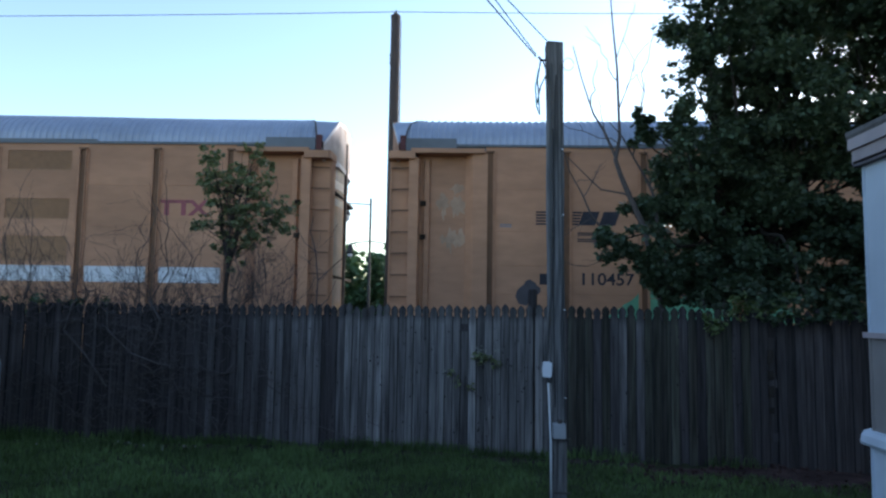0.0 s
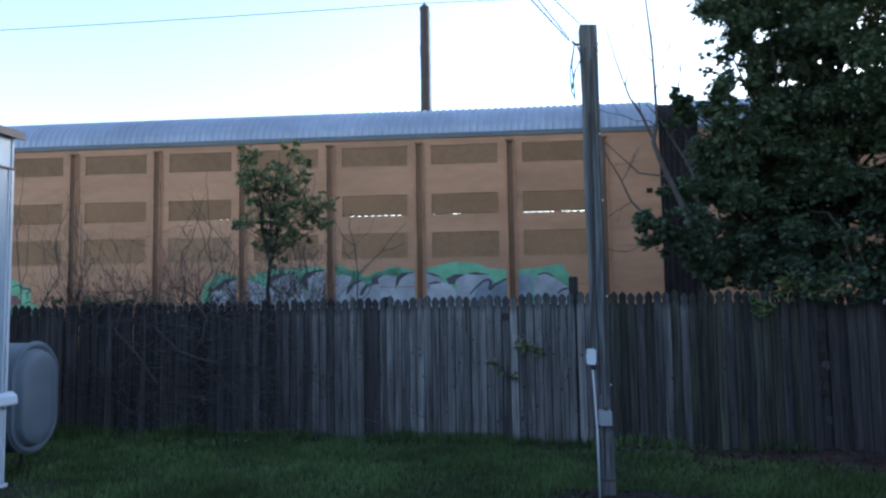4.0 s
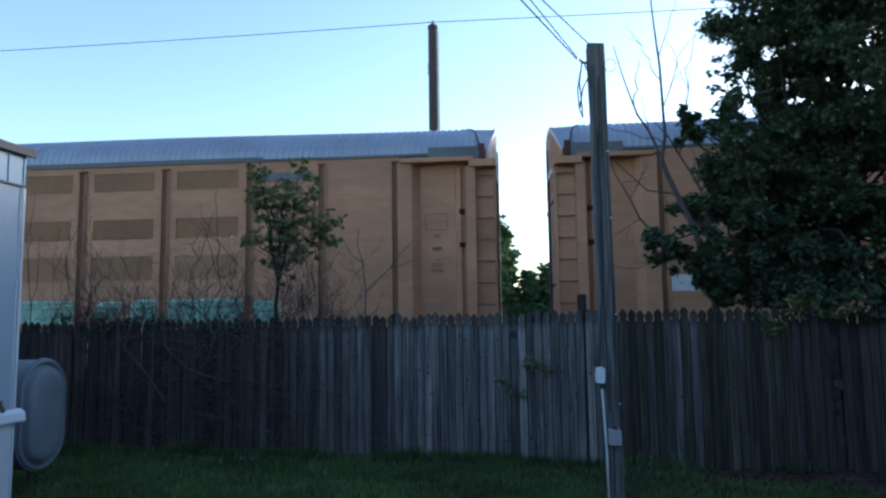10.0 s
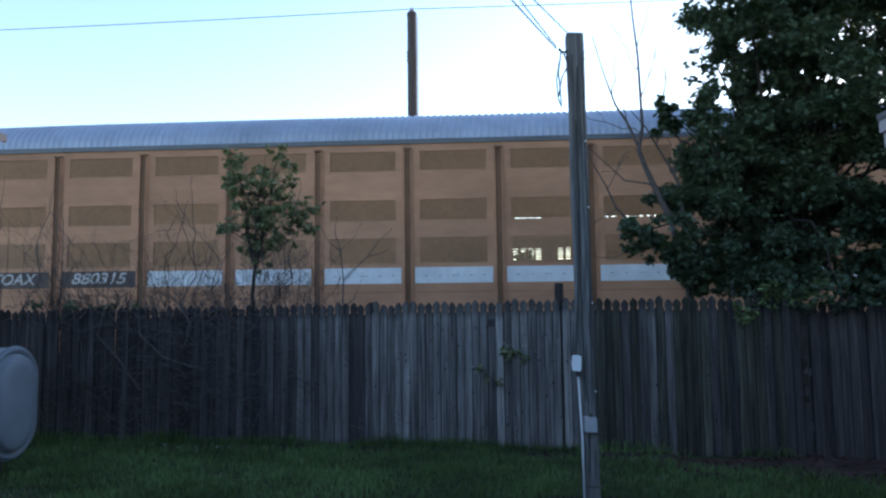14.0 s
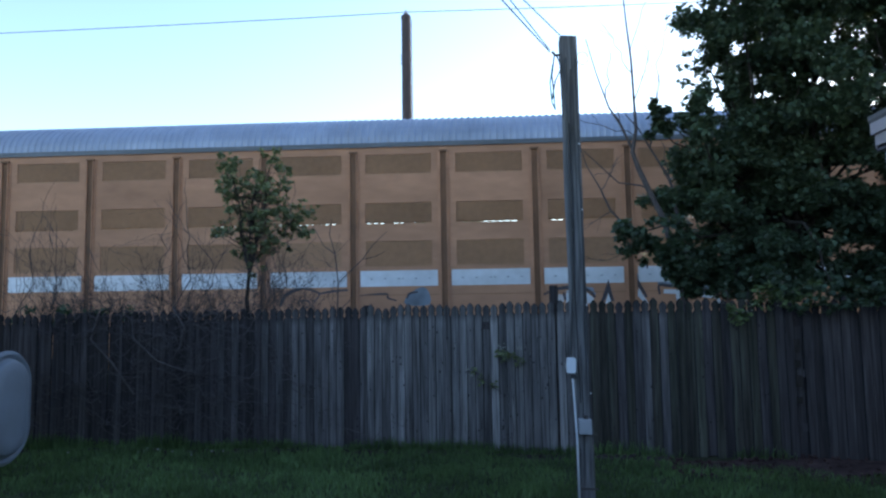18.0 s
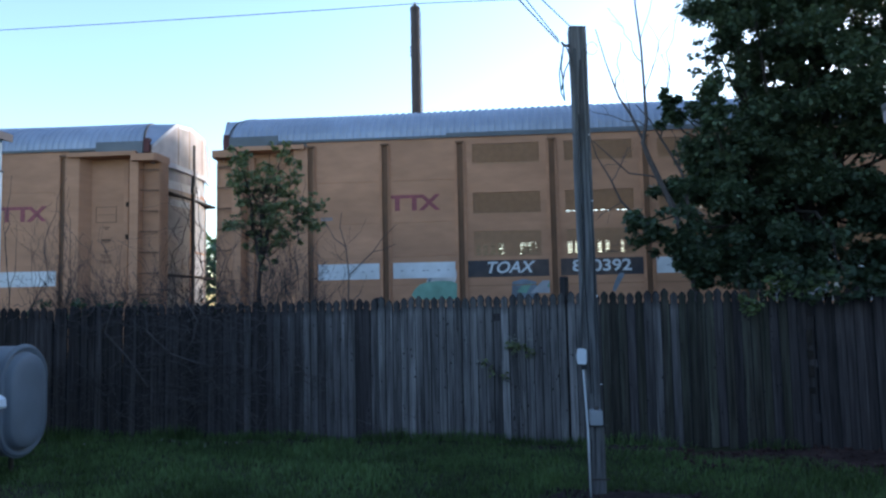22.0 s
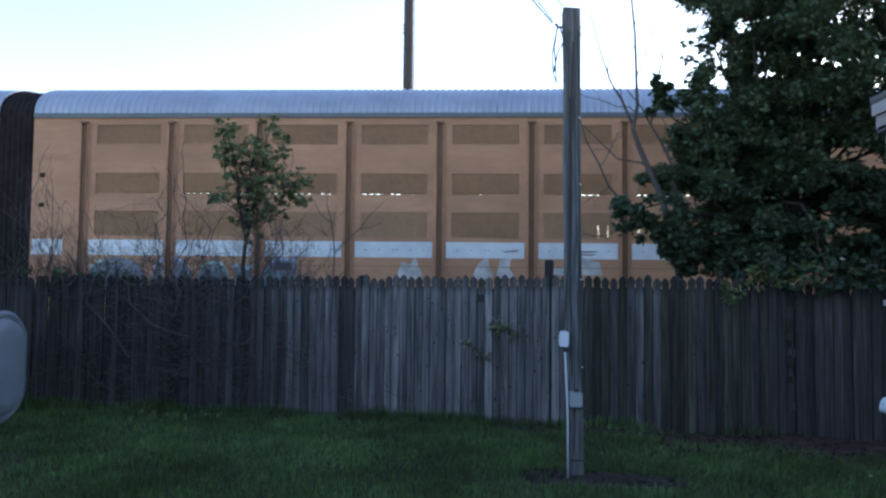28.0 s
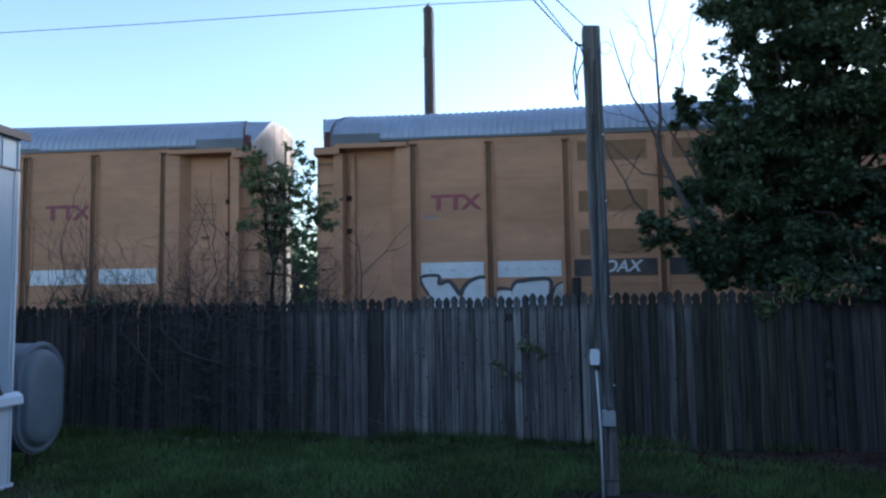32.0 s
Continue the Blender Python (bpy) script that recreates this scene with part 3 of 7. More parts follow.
def panel_mesh(width, vented, lo=W_RIB, hi=W_RIB):
    """Side sheet between two ribs, drawn from x = 0; three openings, or plain with shallow pressed seams. lo, hi: how far it stops short."""
    x0, x1 = lo, width - hi
    if not vented:
        front = [(0.0, SILL)]
        for z in (1.55, 2.05, 2.62, 3.32, 4.18):
            front += [(0.0, z), (0.006, z + 0.006), (0.006, z + 0.014), (0.0, z + 0.02)]
        front += [(0.0, EAVE - 0.02), (0.05, EAVE - 0.02), (0.05, SILL)]
        return Shape().slab(front, "x", x0, x1).mesh("side_panel", TAN)
    zs = [SILL] + [z for v in VENTS[::-1] for z in v] + [EAVE - 0.02]
    return plate([x0, VENT_IN, width - VENT_IN, x1], zs, {(1, 1), (1, 3), (1, 5)}, 0.0, 0.05).mesh("side_panel", TAN)


def vent_mesh(width, z0, z1, gap=None, cells=()):
    """Pressed screen of narrow slats on a backing sheet. gap (x0, x1, height): a slot along the foot of the sheet where
    daylight comes through.
    cells: the columns of the lower half of the sheet that are punched through in two rows. Deep upright vanes between
    them are added to block slanting daylight."""
    s, a, b = Shape(), VENT_IN, width - VENT_IN
    n, thick = round((z1 - z0) / 0.05), 0.013 if cells else 0.0
    for i in range(1 if gap else 0, n):
        z = z0 + (z1 - z0) * i / n
        s.slab([(0.010, z + 0.006), (0.034, z + 0.019), (0.034, z + 0.036 + thick), (0.010, z + 0.034 + thick)], "x", a, b)
    back = None
    if cells:
        m, bar = 9, 0.019
        p = (b - a) / m
        xs = [a] + [v for i in range(m) for v in (a + p * i + bar, a + p * (i + 1) - bar)] + [b]
        back = plate(xs, [z0, z0 + 0.025, z0 + 0.125, z0 + 0.15, z0 + 0.262, z1], {(2 * i + 1, j) for i in cells for j in (1, 3)}, 0.046, 0.052)
        # made-up vanes behind the sheet limit where daylight shows through
        for i in range(m + 1):
            x = a + p * i
            s.slab([(x - 0.008, 0.054), (x + 0.008, 0.054), (x + 0.03, 0.5), (x + 0.014, 0.5)], "z", z0 - 0.1, z0 + 0.45)
    elif gap:
        xs, holes = [a], set()
        x = a + (b - a) * gap[0]
        while x < a + (b - a) * gap[1] - 0.1:
            xs += [x, x + 0.105]
            holes.add((len(xs) - 2, 0))
            # added vane, blocks slanting daylight behind the slot
            s.slab([(x - 0.025, 0.054), (x - 0.01, 0.054), (x - 0.005, 0.26), (x - 0.02, 0.26)], "z", z0 - 0.08, z0 + 0.25)
            x += 0.14
        back = plate(xs + [b], [z0 + 0.004, z0 + gap[2], z1], holes, 0.046, 0.052)
    if back:
        k = len(s.v)
        s.v += back.v
        s.f += [tuple(k + i for i in q) for q in back.f]
    else:
        s.box(a, b, 0.04, 0.05, z0, z1)
    return s.mesh("vent", VENT)


def rib_mesh():
    s = Shape()
    for sx in (-1, 1):
        s.box(min(sx * 0.06, sx * 0.075), max(sx * 0.06, sx * 0.075), -0.05, 0.05, SILL, RIB_TOP)
        s.box(min(sx * 0.075, sx * (W_RIB + 0.03)), max(sx * 0.075, sx * (W_RIB + 0.03)), -0.012, 0.0, SILL, RIB_TOP)
    s.box(-W_RIB, W_RIB, 0.0, 0.05, RIB_TOP, EAVE - 0.02)
    return s.mesh("rib", TAN)


RIB = rib_mesh()
RIB_WEB = Shape().box(-0.06, 0.06, -0.01, 0.0, SILL, RIB_TOP - 0.01).mesh("rib_channel", DARK_BROWN)
RIB_CAP = Shape().box(-0.085, 0.085, -0.06, -0.004, RIB_TOP - 0.035, RIB_TOP + 0.004).mesh("rib_cap", DARK_BROWN)
PANELS = {False: panel_mesh(NARROW, False), True: panel_mesh(BAY, True)}
INNER_PANEL = {False: panel_mesh(INNER, False, W_RIB, 0.0), True: panel_mesh(INNER, False, 0.0, W_RIB)}
VENT_MESH = {(i, 0): vent_mesh(BAY, *VENTS[i]) for i in range(3)}
VENT_MESH |= {(1, k): vent_mesh(BAY, *VENTS[1], (lo, hi, 0.017)) for k, (lo, hi) in enumerate(((0.0, 0.98), (0.45, 0.95), (0.05, 0.45)), 1)}
VENT_MESH |= {(2, k): vent_mesh(BAY, *VENTS[2], None, cells) for k, cells in enumerate(((0, 1, 2, 3, 4, 5, 6, 7), (0, 1, 2, 4, 5, 6, 7), (0, 1, 2, 3, 6, 7, 8), (0, 1, 2, 3), (7,), (7, 8)), 1)}
ROOF_MESH = roof_mesh(0.42, UNIT)
STRIPE = {w: Shape().box(0.14, w - 0.14, -0.004, -0.0005, 2.19, 2.51).mesh("stripe", WHITE) for w in (NARROW, BAY)}
STRIPE_SHORT = Shape().box(0.16, INNER - 0.3, -0.004, -0.0005, 2.19, 2.51).mesh("stripe", WHITE)


def dash_mesh(places):
    s = Shape()
    for i, dx in enumerate(places):
        s.box(dx, dx + 0.05, -0.006, -0.0045, 2.335 + 0.004 * (i % 2), 2.353)
    return s.mesh("stencil_dash", BLUEGREY)


DASHES = {NARROW: dash_mesh((0.3, 0.52, 0.74, 0.82, 1.05, 1.24)), BAY: dash_mesh((0.34, 0.62, 0.9, 0.98, 1.25, 1.52))}
SEAM_LINE = Shape().box(W_RIB + 0.02, BAY - W_RIB - 0.02, -0.005, 0.001, 2.005, 2.02).mesh("seam", TAN_DARK)
PLATE = Shape().box(0.1, BAY - 0.1, -0.005, -0.0005, 2.18, 2.52).mesh("number_board", BOARD)


def end_shapes():
    """Outer end of a unit, from the corner at x = 0 to the first rib: ladder bay, corner post, recessed door bay, inner post."""
    made = {}
    made["ladder_bay"] = (Shape().slab([(0.62, 0.13), (0.62, 0.18), (0.3, 0.18), (0.28, 0.42), (0.085, 0.42), (0.085, 0.3), (0.095, 0.2), (0.115, 0.145), (0.15, 0.13)][::-1], "z", SILL, EAVE - 0.2), TAN)
    made["corner_post"] = (Shape().slab([(0.50, 0.14), (0.51, -0.06), (0.70, -0.06), (0.74, 0.19), (0.69, 0.19), (0.67, -0.02), (0.53, -0.02)], "z", SILL, EAVE - 0.27), TAN)
    made["door_panel"] = (Shape().box(0.71, 1.74, 0.19, 0.22, SILL, EAVE - 0.1), TAN)
    made["door_channel"] = (Shape().slab([(0.80, 0.19), (0.82, 0.12), (0.92, 0.12), (0.94, 0.19)], "z", SILL, EAVE - 0.27), TAN)
    made["inner_post"] = (Shape().slab([(1.66, 0.2), (1.82, -0.035), (END - 0.055, -0.06), (END - 0.055, 0.0), (1.84, 0.09)], "z", SILL, EAVE - 0.16), TAN)
    made["header"] = (Shape().slab([(-0.13, EAVE - 0.18), (-0.13, EAVE - 0.09), (0.2, EAVE - 0.09), (0.2, EAVE - 0.18)], "x", 0.55, 2.05), TAN)
    made["corner_header"] = (Shape().slab([(0.64, -0.14), (0.64, 0.2), (0.26, 0.2), (0.24, 0.45), (0.075, 0.45), (0.075, 0.3), (0.085, 0.1), (0.1, -0.1), (0.14, -0.14)][::-1], "z", EAVE - 0.30, EAVE - 0.15), TAN)
    # dark boxes stand in for the shaded latch holes
    made["upper_latch"] = (Shape().box(0.745, 0.86, 0.1, 0.19, 3.85, 3.95), CORE)
    made["lower_latch"] = (Shape().box(0.745, 0.86, 0.1, 0.19, 3.16, 3.26), CORE)
    made["top_sheet"] = (Shape().box(0.42, END - W_RIB, 0.02, 0.06, EAVE - 0.16, EAVE - 0.02), ROOF_PANEL)
    made["roof_side_panel"] = (Shape().slab([(-0.035, EAVE - 0.12), (-0.03, EAVE + 0.13), (0.05, EAVE + 0.17), (0.03, EAVE - 0.12)], "x", 0.44, 1.47), ROOF_PANEL)
    made["rim_slot"] = (Shape().box(0.31, 0.43, -0.02, 0.1, EAVE - 0.1, EAVE + 0.2), DARK_RED)
    return made


def rim_shape():
    """Dark arched edge where the corrugated roof stops short of the end."""
    s, prof = Shape(), roof_profile()
    for (ya, za), (yb, zb) in zip(prof[:-1], prof[1:]):
        xa, xb = rim_x(ya), rim_x(yb)
        oa, ob = HALF + (ya - HALF) * 1.01, HALF + (yb - HALF) * 1.01
        s.face((xa - 0.012, oa, za + 0.024), (xb - 0.012, ob, zb + 0.024), (xb + 0.02, ob, zb + 0.026), (xa + 0.02, oa, za + 0.026))
        s.face((xa - 0.012, oa, za + 0.024), (xa - 0.012, HALF + (ya - HALF) * 0.95, za - 0.03), (xb - 0.012, HALF + (yb - HALF) * 0.95, zb - 0.03), (xb - 0.012, ob, zb + 0.024))
    return s


def end_plan(y, upper):
    """Plan of the bowed end: distance inward from the corner line at depth y."""
    d = max(0.0, min(y, 2 * HALF - y))
    if upper:
        return 0.29 - 0.27 * d if d < 0.75 else 0.0875 - 0.01 * (d - 0.75)
    return 0.1 + 0.3 * ((y - HALF) / HALF) ** 2


def end_top(y):
    """Height of the end's top edge: straight slopes over the corner facets, almost level between them."""
    d = max(0.0, min(y, 2 * HALF - y))
    return EAVE + 0.03 + 0.66 * d / 0.75 if d < 0.75 else EAVE + 0.69 + 0.09 * (d - 0.75) / (HALF - 0.75)


DEPTHS = [0.05, 0.28, 0.52, 0.75, 1.0, 1.26, HALF, 2 * HALF - 1.26, 2 * HALF - 1.0, 2 * HALF - 0.75, 2 * HALF - 0.52, 2 * HALF - 0.28, 2 * HALF - 0.05]


LOW_DEPTHS = [0.16] + DEPTHS[1:-1] + [2 * HALF - 0.16]


def end_skin(lo, hi, upper, ys):
    """A bowed sheet of the end between two heights, given as numbers or functions of depth."""
    s = Shape()
    zl = lo if callable(lo) else (lambda y: lo)
    zh = hi if callable(hi) else (lambda y: hi)
    for back in (0.0, 0.04):
        for y in ys:
            x = end_plan(y, upper) + back
            s.v += [(x, y, zl(y)), (x, y, zh(y))]
    n = len(ys)
    for i in range(n - 1):
        a, b = 2 * i, 2 * n + 2 * i
        s.f += [(a, a + 1, a + 3, a + 2), (b, b + 2, b + 3, b + 1), (a + 1, b + 1, b + 3, a + 3), (a, a + 2, b + 2, b)]
    return s


def end_hood():
    """Plain sheet between the slanted end of the corrugated roof and the arched top of the end."""
    s, arch = Shape(), roof_profile()
    n = len(arch)
    for y, z in arch:
        s.v.append((rim_x(y), y, z))
    for y, z in arch:
        e = 0.05 + (2 * HALF - 0.1) * y / (2 * HALF)
        s.v.append((end_plan(e, True) - 0.012, e, end_top(e) + 0.004))
    s.f = [(i, i + 1, n + i + 1, n + i) for i in range(n - 1)]
    return s


def edge_strip():
    """Pale band that follows the arched top edge of the end."""
    s = Shape()
    for ya, yb in zip(DEPTHS[:-1], DEPTHS[1:]):
        pts = []
        for y in (ya, yb):
            w = 0.09
            x = end_plan(y, True) - 0.006
            pts.append(((x, y, end_top(y) + 0.002), (x, y, max(EAVE - 0.1, end_top(y) - w))))
        s.face(pts[0][0], pts[1][0], pts[1][1], pts[0][1])
    return s


def text_mesh(words, size, mat, slant=0.0):
    cu = bpy.data.curves.new("lettering", "FONT")
    cu.body, cu.size, cu.align_x, cu.align_y, cu.extrude, cu.offset, cu.shear = words, size, "CENTER", "CENTER", 0.001, size * 0.018, slant
    ob = bpy.data.objects.new("lettering", cu)
    me = bpy.data.meshes.new_from_object(ob)
    bpy.data.objects.remove(ob)
    me.materials.clear()
    me.materials.append(mat)
    return me


FACING = pose(0, 0, 0, 90, 0, 0)


def blob(cx, cz, rx, rz, rng, y=-0.003, n=18, rough=0.12):
    """An uneven rounded patch of paint on the side."""
    return Shape().face(*[(cx + rx * (1 + rough * rng.uniform(-1, 1)) * math.cos(6.2832 * i / n), y, cz + rz * (1 + rough * rng.uniform(-1, 1)) * math.sin(6.2832 * i / n)) for i in range(n)])


def curve_through(pts, closed=False, steps=4):
    """A smooth run of points through the given corners."""
    n, out = len(pts), []
    at = (lambda i: pts[i % n]) if closed else (lambda i: pts[max(0, min(n - 1, i))])
    for i in range(n if closed else n - 1):
        p = [at(i - 1), at(i), at(i + 1), at(i + 2)]
        for k in range(steps):
            t = k / steps
            w = (-t ** 3 + 2 * t ** 2 - t, 3 * t ** 3 - 5 * t ** 2 + 2, -3 * t ** 3 + 4 * t ** 2 + t, t ** 3 - t ** 2)
            out.append(tuple(0.5 * sum(w[j] * p[j][c] for j in range(4)) for c in (0, 1)))
    return out if closed else out + [pts[-1]]


def spray(car, label, strokes):
    """Sprayed lettering low on the side. strokes: ("fill", paint, rounded, corners) or ("line", paint, breadth, corners), the later over the earlier."""
    g = tagged(new("graffiti"), label)
    g.parent = car
    for i, (kind, paint, size, pts) in enumerate(strokes):
        y, s = -0.0025 - 0.0006 * i, Shape()
        if kind == "fill":
            pts = curve_through(pts, True, 3) if size else pts
            part("letter", s.face(*[(x, y, z) for x, z in pts]), paint, g)
            continue
        run_ = curve_through(pts)
        n = len(run_)
        for k, (x, z) in enumerate(run_):
            (xa, za), (xb, zb) = run_[max(0, k - 1)], run_[min(n - 1, k + 1)]
            d = math.hypot(xb - xa, zb - za) or 1.0
            h = 0.75 * size * (0.55 + 0.45 * math.sin(math.pi * (k + 0.5) / n))
            s.v += [(x - (zb - za) / d * h, y, z + (xb - xa) / d * h), (x + (zb - za) / d * h, y, z - (xb - xa) / d * h)]
        s.f = [(2 * k, 2 * k + 1, 2 * k + 3, 2 * k + 2) for k in range(n - 1)]
        part("outline", s, paint, g)


ENDS = end_shapes()
END_MESH = {k: (s.mesh(k, m), m) for k, (s, m) in ENDS.items()}
RIM = rim_shape().mesh("roof_rim", STEEL)
HOOD = end_hood().mesh("end_hood", ROOF, True)
EDGE_STRIP = edge_strip().mesh("edge_strip", END_WHITE)
LEDGE = end_skin(4.76, 4.87, True, DEPTHS)
LEDGE.v = [(x - 0.012, y, z) for x, y, z in LEDGE.v]
LEDGE = LEDGE.mesh("end_ledge", END_WHITE)
RUNG = Shape().tube([(0.11, 0.24, 0), (0.17, 0.05, 0), (0.58, 0.0, 0), (0.58, -0.03, 0)], 0.013, 6).mesh("rung", DARK_BROWN)
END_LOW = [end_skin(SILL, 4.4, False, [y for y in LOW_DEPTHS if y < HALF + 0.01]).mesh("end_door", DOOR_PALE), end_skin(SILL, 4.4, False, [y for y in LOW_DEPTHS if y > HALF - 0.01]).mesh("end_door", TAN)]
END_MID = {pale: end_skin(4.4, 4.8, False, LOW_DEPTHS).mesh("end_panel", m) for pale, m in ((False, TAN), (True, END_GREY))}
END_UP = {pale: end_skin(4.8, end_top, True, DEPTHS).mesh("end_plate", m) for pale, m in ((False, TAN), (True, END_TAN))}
END_PALE = []
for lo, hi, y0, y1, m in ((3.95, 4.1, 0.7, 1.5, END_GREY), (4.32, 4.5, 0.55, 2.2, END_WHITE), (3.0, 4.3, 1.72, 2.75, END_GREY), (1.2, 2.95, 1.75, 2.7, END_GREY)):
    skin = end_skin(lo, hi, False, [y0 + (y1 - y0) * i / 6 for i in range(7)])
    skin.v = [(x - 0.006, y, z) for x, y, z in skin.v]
    END_PALE.append(skin.mesh("bleached_panel", m))
SEAM = [end_skin(4.82, lambda y: end_top(y) - 0.03, True, [y0, y0 + 0.03]) for y0 in (0.85, 1.4, 2.1)]
for skin in SEAM:
    skin.v = [(x - 0.008, y, z) for x, y, z in skin.v]
SEAM = [skin.mesh("plate_seam", TAN_DARK) for skin in SEAM]
LOCK_BAR = Shape().tube([(0.08, HALF + 0.14, SILL + 0.2), (0.08, HALF + 0.14, EAVE + 0.4)], 0.042, 8).mesh("lock_bar", STEEL)
OUTER_POST = Shape().box(0.37, 0.45, 2 * HALF - 0.2, 2 * HALF + 0.02, SILL, 4.4).mesh("outer_post", STEEL)
BRACKET = Shape().box(0.04, 0.1, HALF + 0.05, HALF + 0.25, 4.35, 4.5).mesh("lock_bracket", STEEL)


def wheelset_mesh():
    s = Shape()
    for y in (-0.718, 0.718):
        s.tube([(0, y - 0.065, 0), (0, y - 0.03, 0), (0, y - 0.03, 0), (0, y + 0.05, 0)], [0.36, 0.37, 0.355, 0.345], 22)
    s.tube([(0, -1.0, 0), (0, 1.0, 0)], 0.08, 10)
    return s.mesh("wheelset", STEEL)


WHEELSET = wheelset_mesh()
BOGIE = Shape().box(-1.25, 1.25, -1.06, -0.96, -0.02, 0.22).box(-1.25, 1.25, 0.96, 1.06, -0.02, 0.22).box(-0.3, 0.3, -1.2, 1.2, 0.05, 0.4).mesh("bogie_frame", STEEL)
COUPLER = Shape().box(-0.72, 0.3, -0.1, 0.1, 0.78, 1.0).box(-0.72, -0.5, -0.16, 0.16, 0.72, 1.06).mesh("coupler", STEEL)
WHEELS = []


def bellows_mesh():
    s = Shape()
    prof = [(0.03, SILL + 0.1)] + roof_profile(0.02) + [(2 * HALF - 0.03, SILL + 0.1)]
    xs = [(-FOLD / 2 - 0.03 + (FOLD + 0.06) * i / 14) for i in range(15)]
    for i, x in enumerate(xs):
        d = 0.045 if i % 2 else 0.0
        s.v += [(x, HALF + (y - HALF) * (1 + 0.012 - d * 0.5), z + 0.03 - d * 0.5) for y, z in prof]
    k = len(prof)
    s.f = [(i * k + j, (i + 1) * k + j, (i + 1) * k + j + 1, i * k + j + 1) for i in range(14) for j in range(k - 1)]
    return s.mesh("bellows", BELLOWS)


BELLOWS_MESH = bellows_mesh()


def build_unit(car, x0, flip, stripes, seed, open_bays, pale, grids):
    """One half of a car. flip mirrors it, so that its outer end is at the right."""
    def place(x, width=0.0, y=0.0):
        """A part drawn from its left edge, kept the right way round on either half."""
        return (x0 - x - width, y, 0) if flip else (x0 + x, y, 0)
    mirror = pose(x0, 0, 0) @ (Matrix.Diagonal((-1, 1, 1, 1)) if flip else Matrix.Identity(4))
    part("roof", ROOF_MESH, None, car, "corrugated galvanised arched roof", at=mirror)
    part("roof_rim", RIM, None, car, at=mirror)
    part("end_hood", HOOD, None, car, "plain metal hood over the end doors", at=mirror)
    for name, (me, m) in END_MESH.items():
        part(name, me, None, car, at=mirror)
    for me in END_LOW:
        part("end_door", me, None, car, "tan bowed end door", at=mirror)
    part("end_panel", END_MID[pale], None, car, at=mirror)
    part("end_plate", END_UP[pale], None, car, "pale tan end plate" if pale else "tan arched end plate", at=mirror)
    part("end_ledge", LEDGE, None, car, "pale ledge under the end plate", at=mirror)
    part("edge_strip", EDGE_STRIP, None, car, "pale edge band", at=mirror)
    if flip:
        for me in END_PALE:
            part("bleached_panel", me, None, car, "pale panel of the end door", at=mirror)
    part("lock_bar", LOCK_BAR, None, car, at=mirror)
    for me in SEAM:
        part("plate_seam", me, None, car, at=mirror)
    part("lock_bracket", BRACKET, None, car, at=mirror)
    part("outer_post", OUTER_POST, None, car, at=mirror)
    ladder = part("ladder", Shape().box(0.125, 0.14, 0.09, 0.11, SILL, 4.7), TAN, car, at=mirror)
    for i in range(9):
        part("rung", RUNG, None, ladder, at=(0, 0, 1.1 + 0.44 * i))
    for x in RIBS:
        rib = part("rib", RIB, None, car, at=place(x))
        part("rib_channel", RIB_WEB, None, rib)
        part("rib_cap", RIB_CAP, None, rib)
    for i in range(2):
        part("side_panel", PANELS[False], None, car, at=place(RIBS[i], NARROW))
    for i in range(8):
        panel = part("side_panel", PANELS[True], None, car, at=place(RIBS[2 + i], BAY))
        for v in range(3):
            o = 0
            if v == 1 and i in open_bays:
                o = (1, 1, 2, 1, 3)[(2 * i + seed) % 5]
            if v == 2 and i in grids:
                o = grids[i]
            part("vent", VENT_MESH[v, o], None, panel, "brown slatted vent screen")
        part("seam", SEAM_LINE, None, panel)
    part("side_panel", INNER_PANEL[flip], None, car, at=place(RIBS[10], INNER))
    part("lashing_slot", Shape().box(-0.06, 0.06, -0.004, 0.002, 3.80, 3.9), CORE, car, at=place(UNIT - 0.22))
    part("lashing_slot", Shape().box(-0.06, 0.06, -0.004, 0.002, 3.18, 3.27), CORE, car, at=place(UNIT - 0.22))
    part("eave_trim", Shape().box(0.45 if not flip else 0, UNIT if not flip else UNIT - 0.45, -0.03, 0.05, EAVE - 0.03, EAVE + 0.02), ROOF_PANEL, car, at=place(0, UNIT))
    part("eave_trim", Shape().box(5.0 if not flip else 0, UNIT if not flip else UNIT - 5.0, -0.032, 0.048, EAVE + 0.021, EAVE + 0.065), ROOF_PANEL, car, at=place(0, UNIT))
    if stripes:
        for i in range(2):
            stripe = part("stripe", STRIPE[NARROW], None, car, at=place(RIBS[i], NARROW))
            part("stencil_dash", DASHES[NARROW], None, stripe, "faint row of stencilled dashes", kind="stuff")
        for i in range(8):
            if not (stripes == "board" and i < 2):
                stripe = part("stripe", STRIPE[BAY], None, car, at=place(RIBS[2 + i], BAY))
                part("stencil_dash", DASHES[BAY], None, stripe, "faint row of stencilled dashes", kind="stuff")
        part("stripe", STRIPE_SHORT, None, car, at=place(RIBS[10] + (0.12 if flip else 0), INNER))
    # far side with the same vent openings, upper and lower floors, sills
    far = Shape()
    a0, a1 = (x0 - UNIT, x0) if flip else (x0, x0 + UNIT)
    f0, f1 = (a0, a1 - 0.42) if flip else (a0 + 0.42, a1)
    lo = SILL
    for z0, z1 in VENTS[::-1]:
        far.box(f0, f1, 2 * HALF - 0.05, 2 * HALF, lo, z0)
        lo = z1
    far.box(f0, f1, 2 * HALF - 0.05, 2 * HALF, lo, EAVE)
    for k in range(1, 12):
        x = a0 + UNIT * k / 12
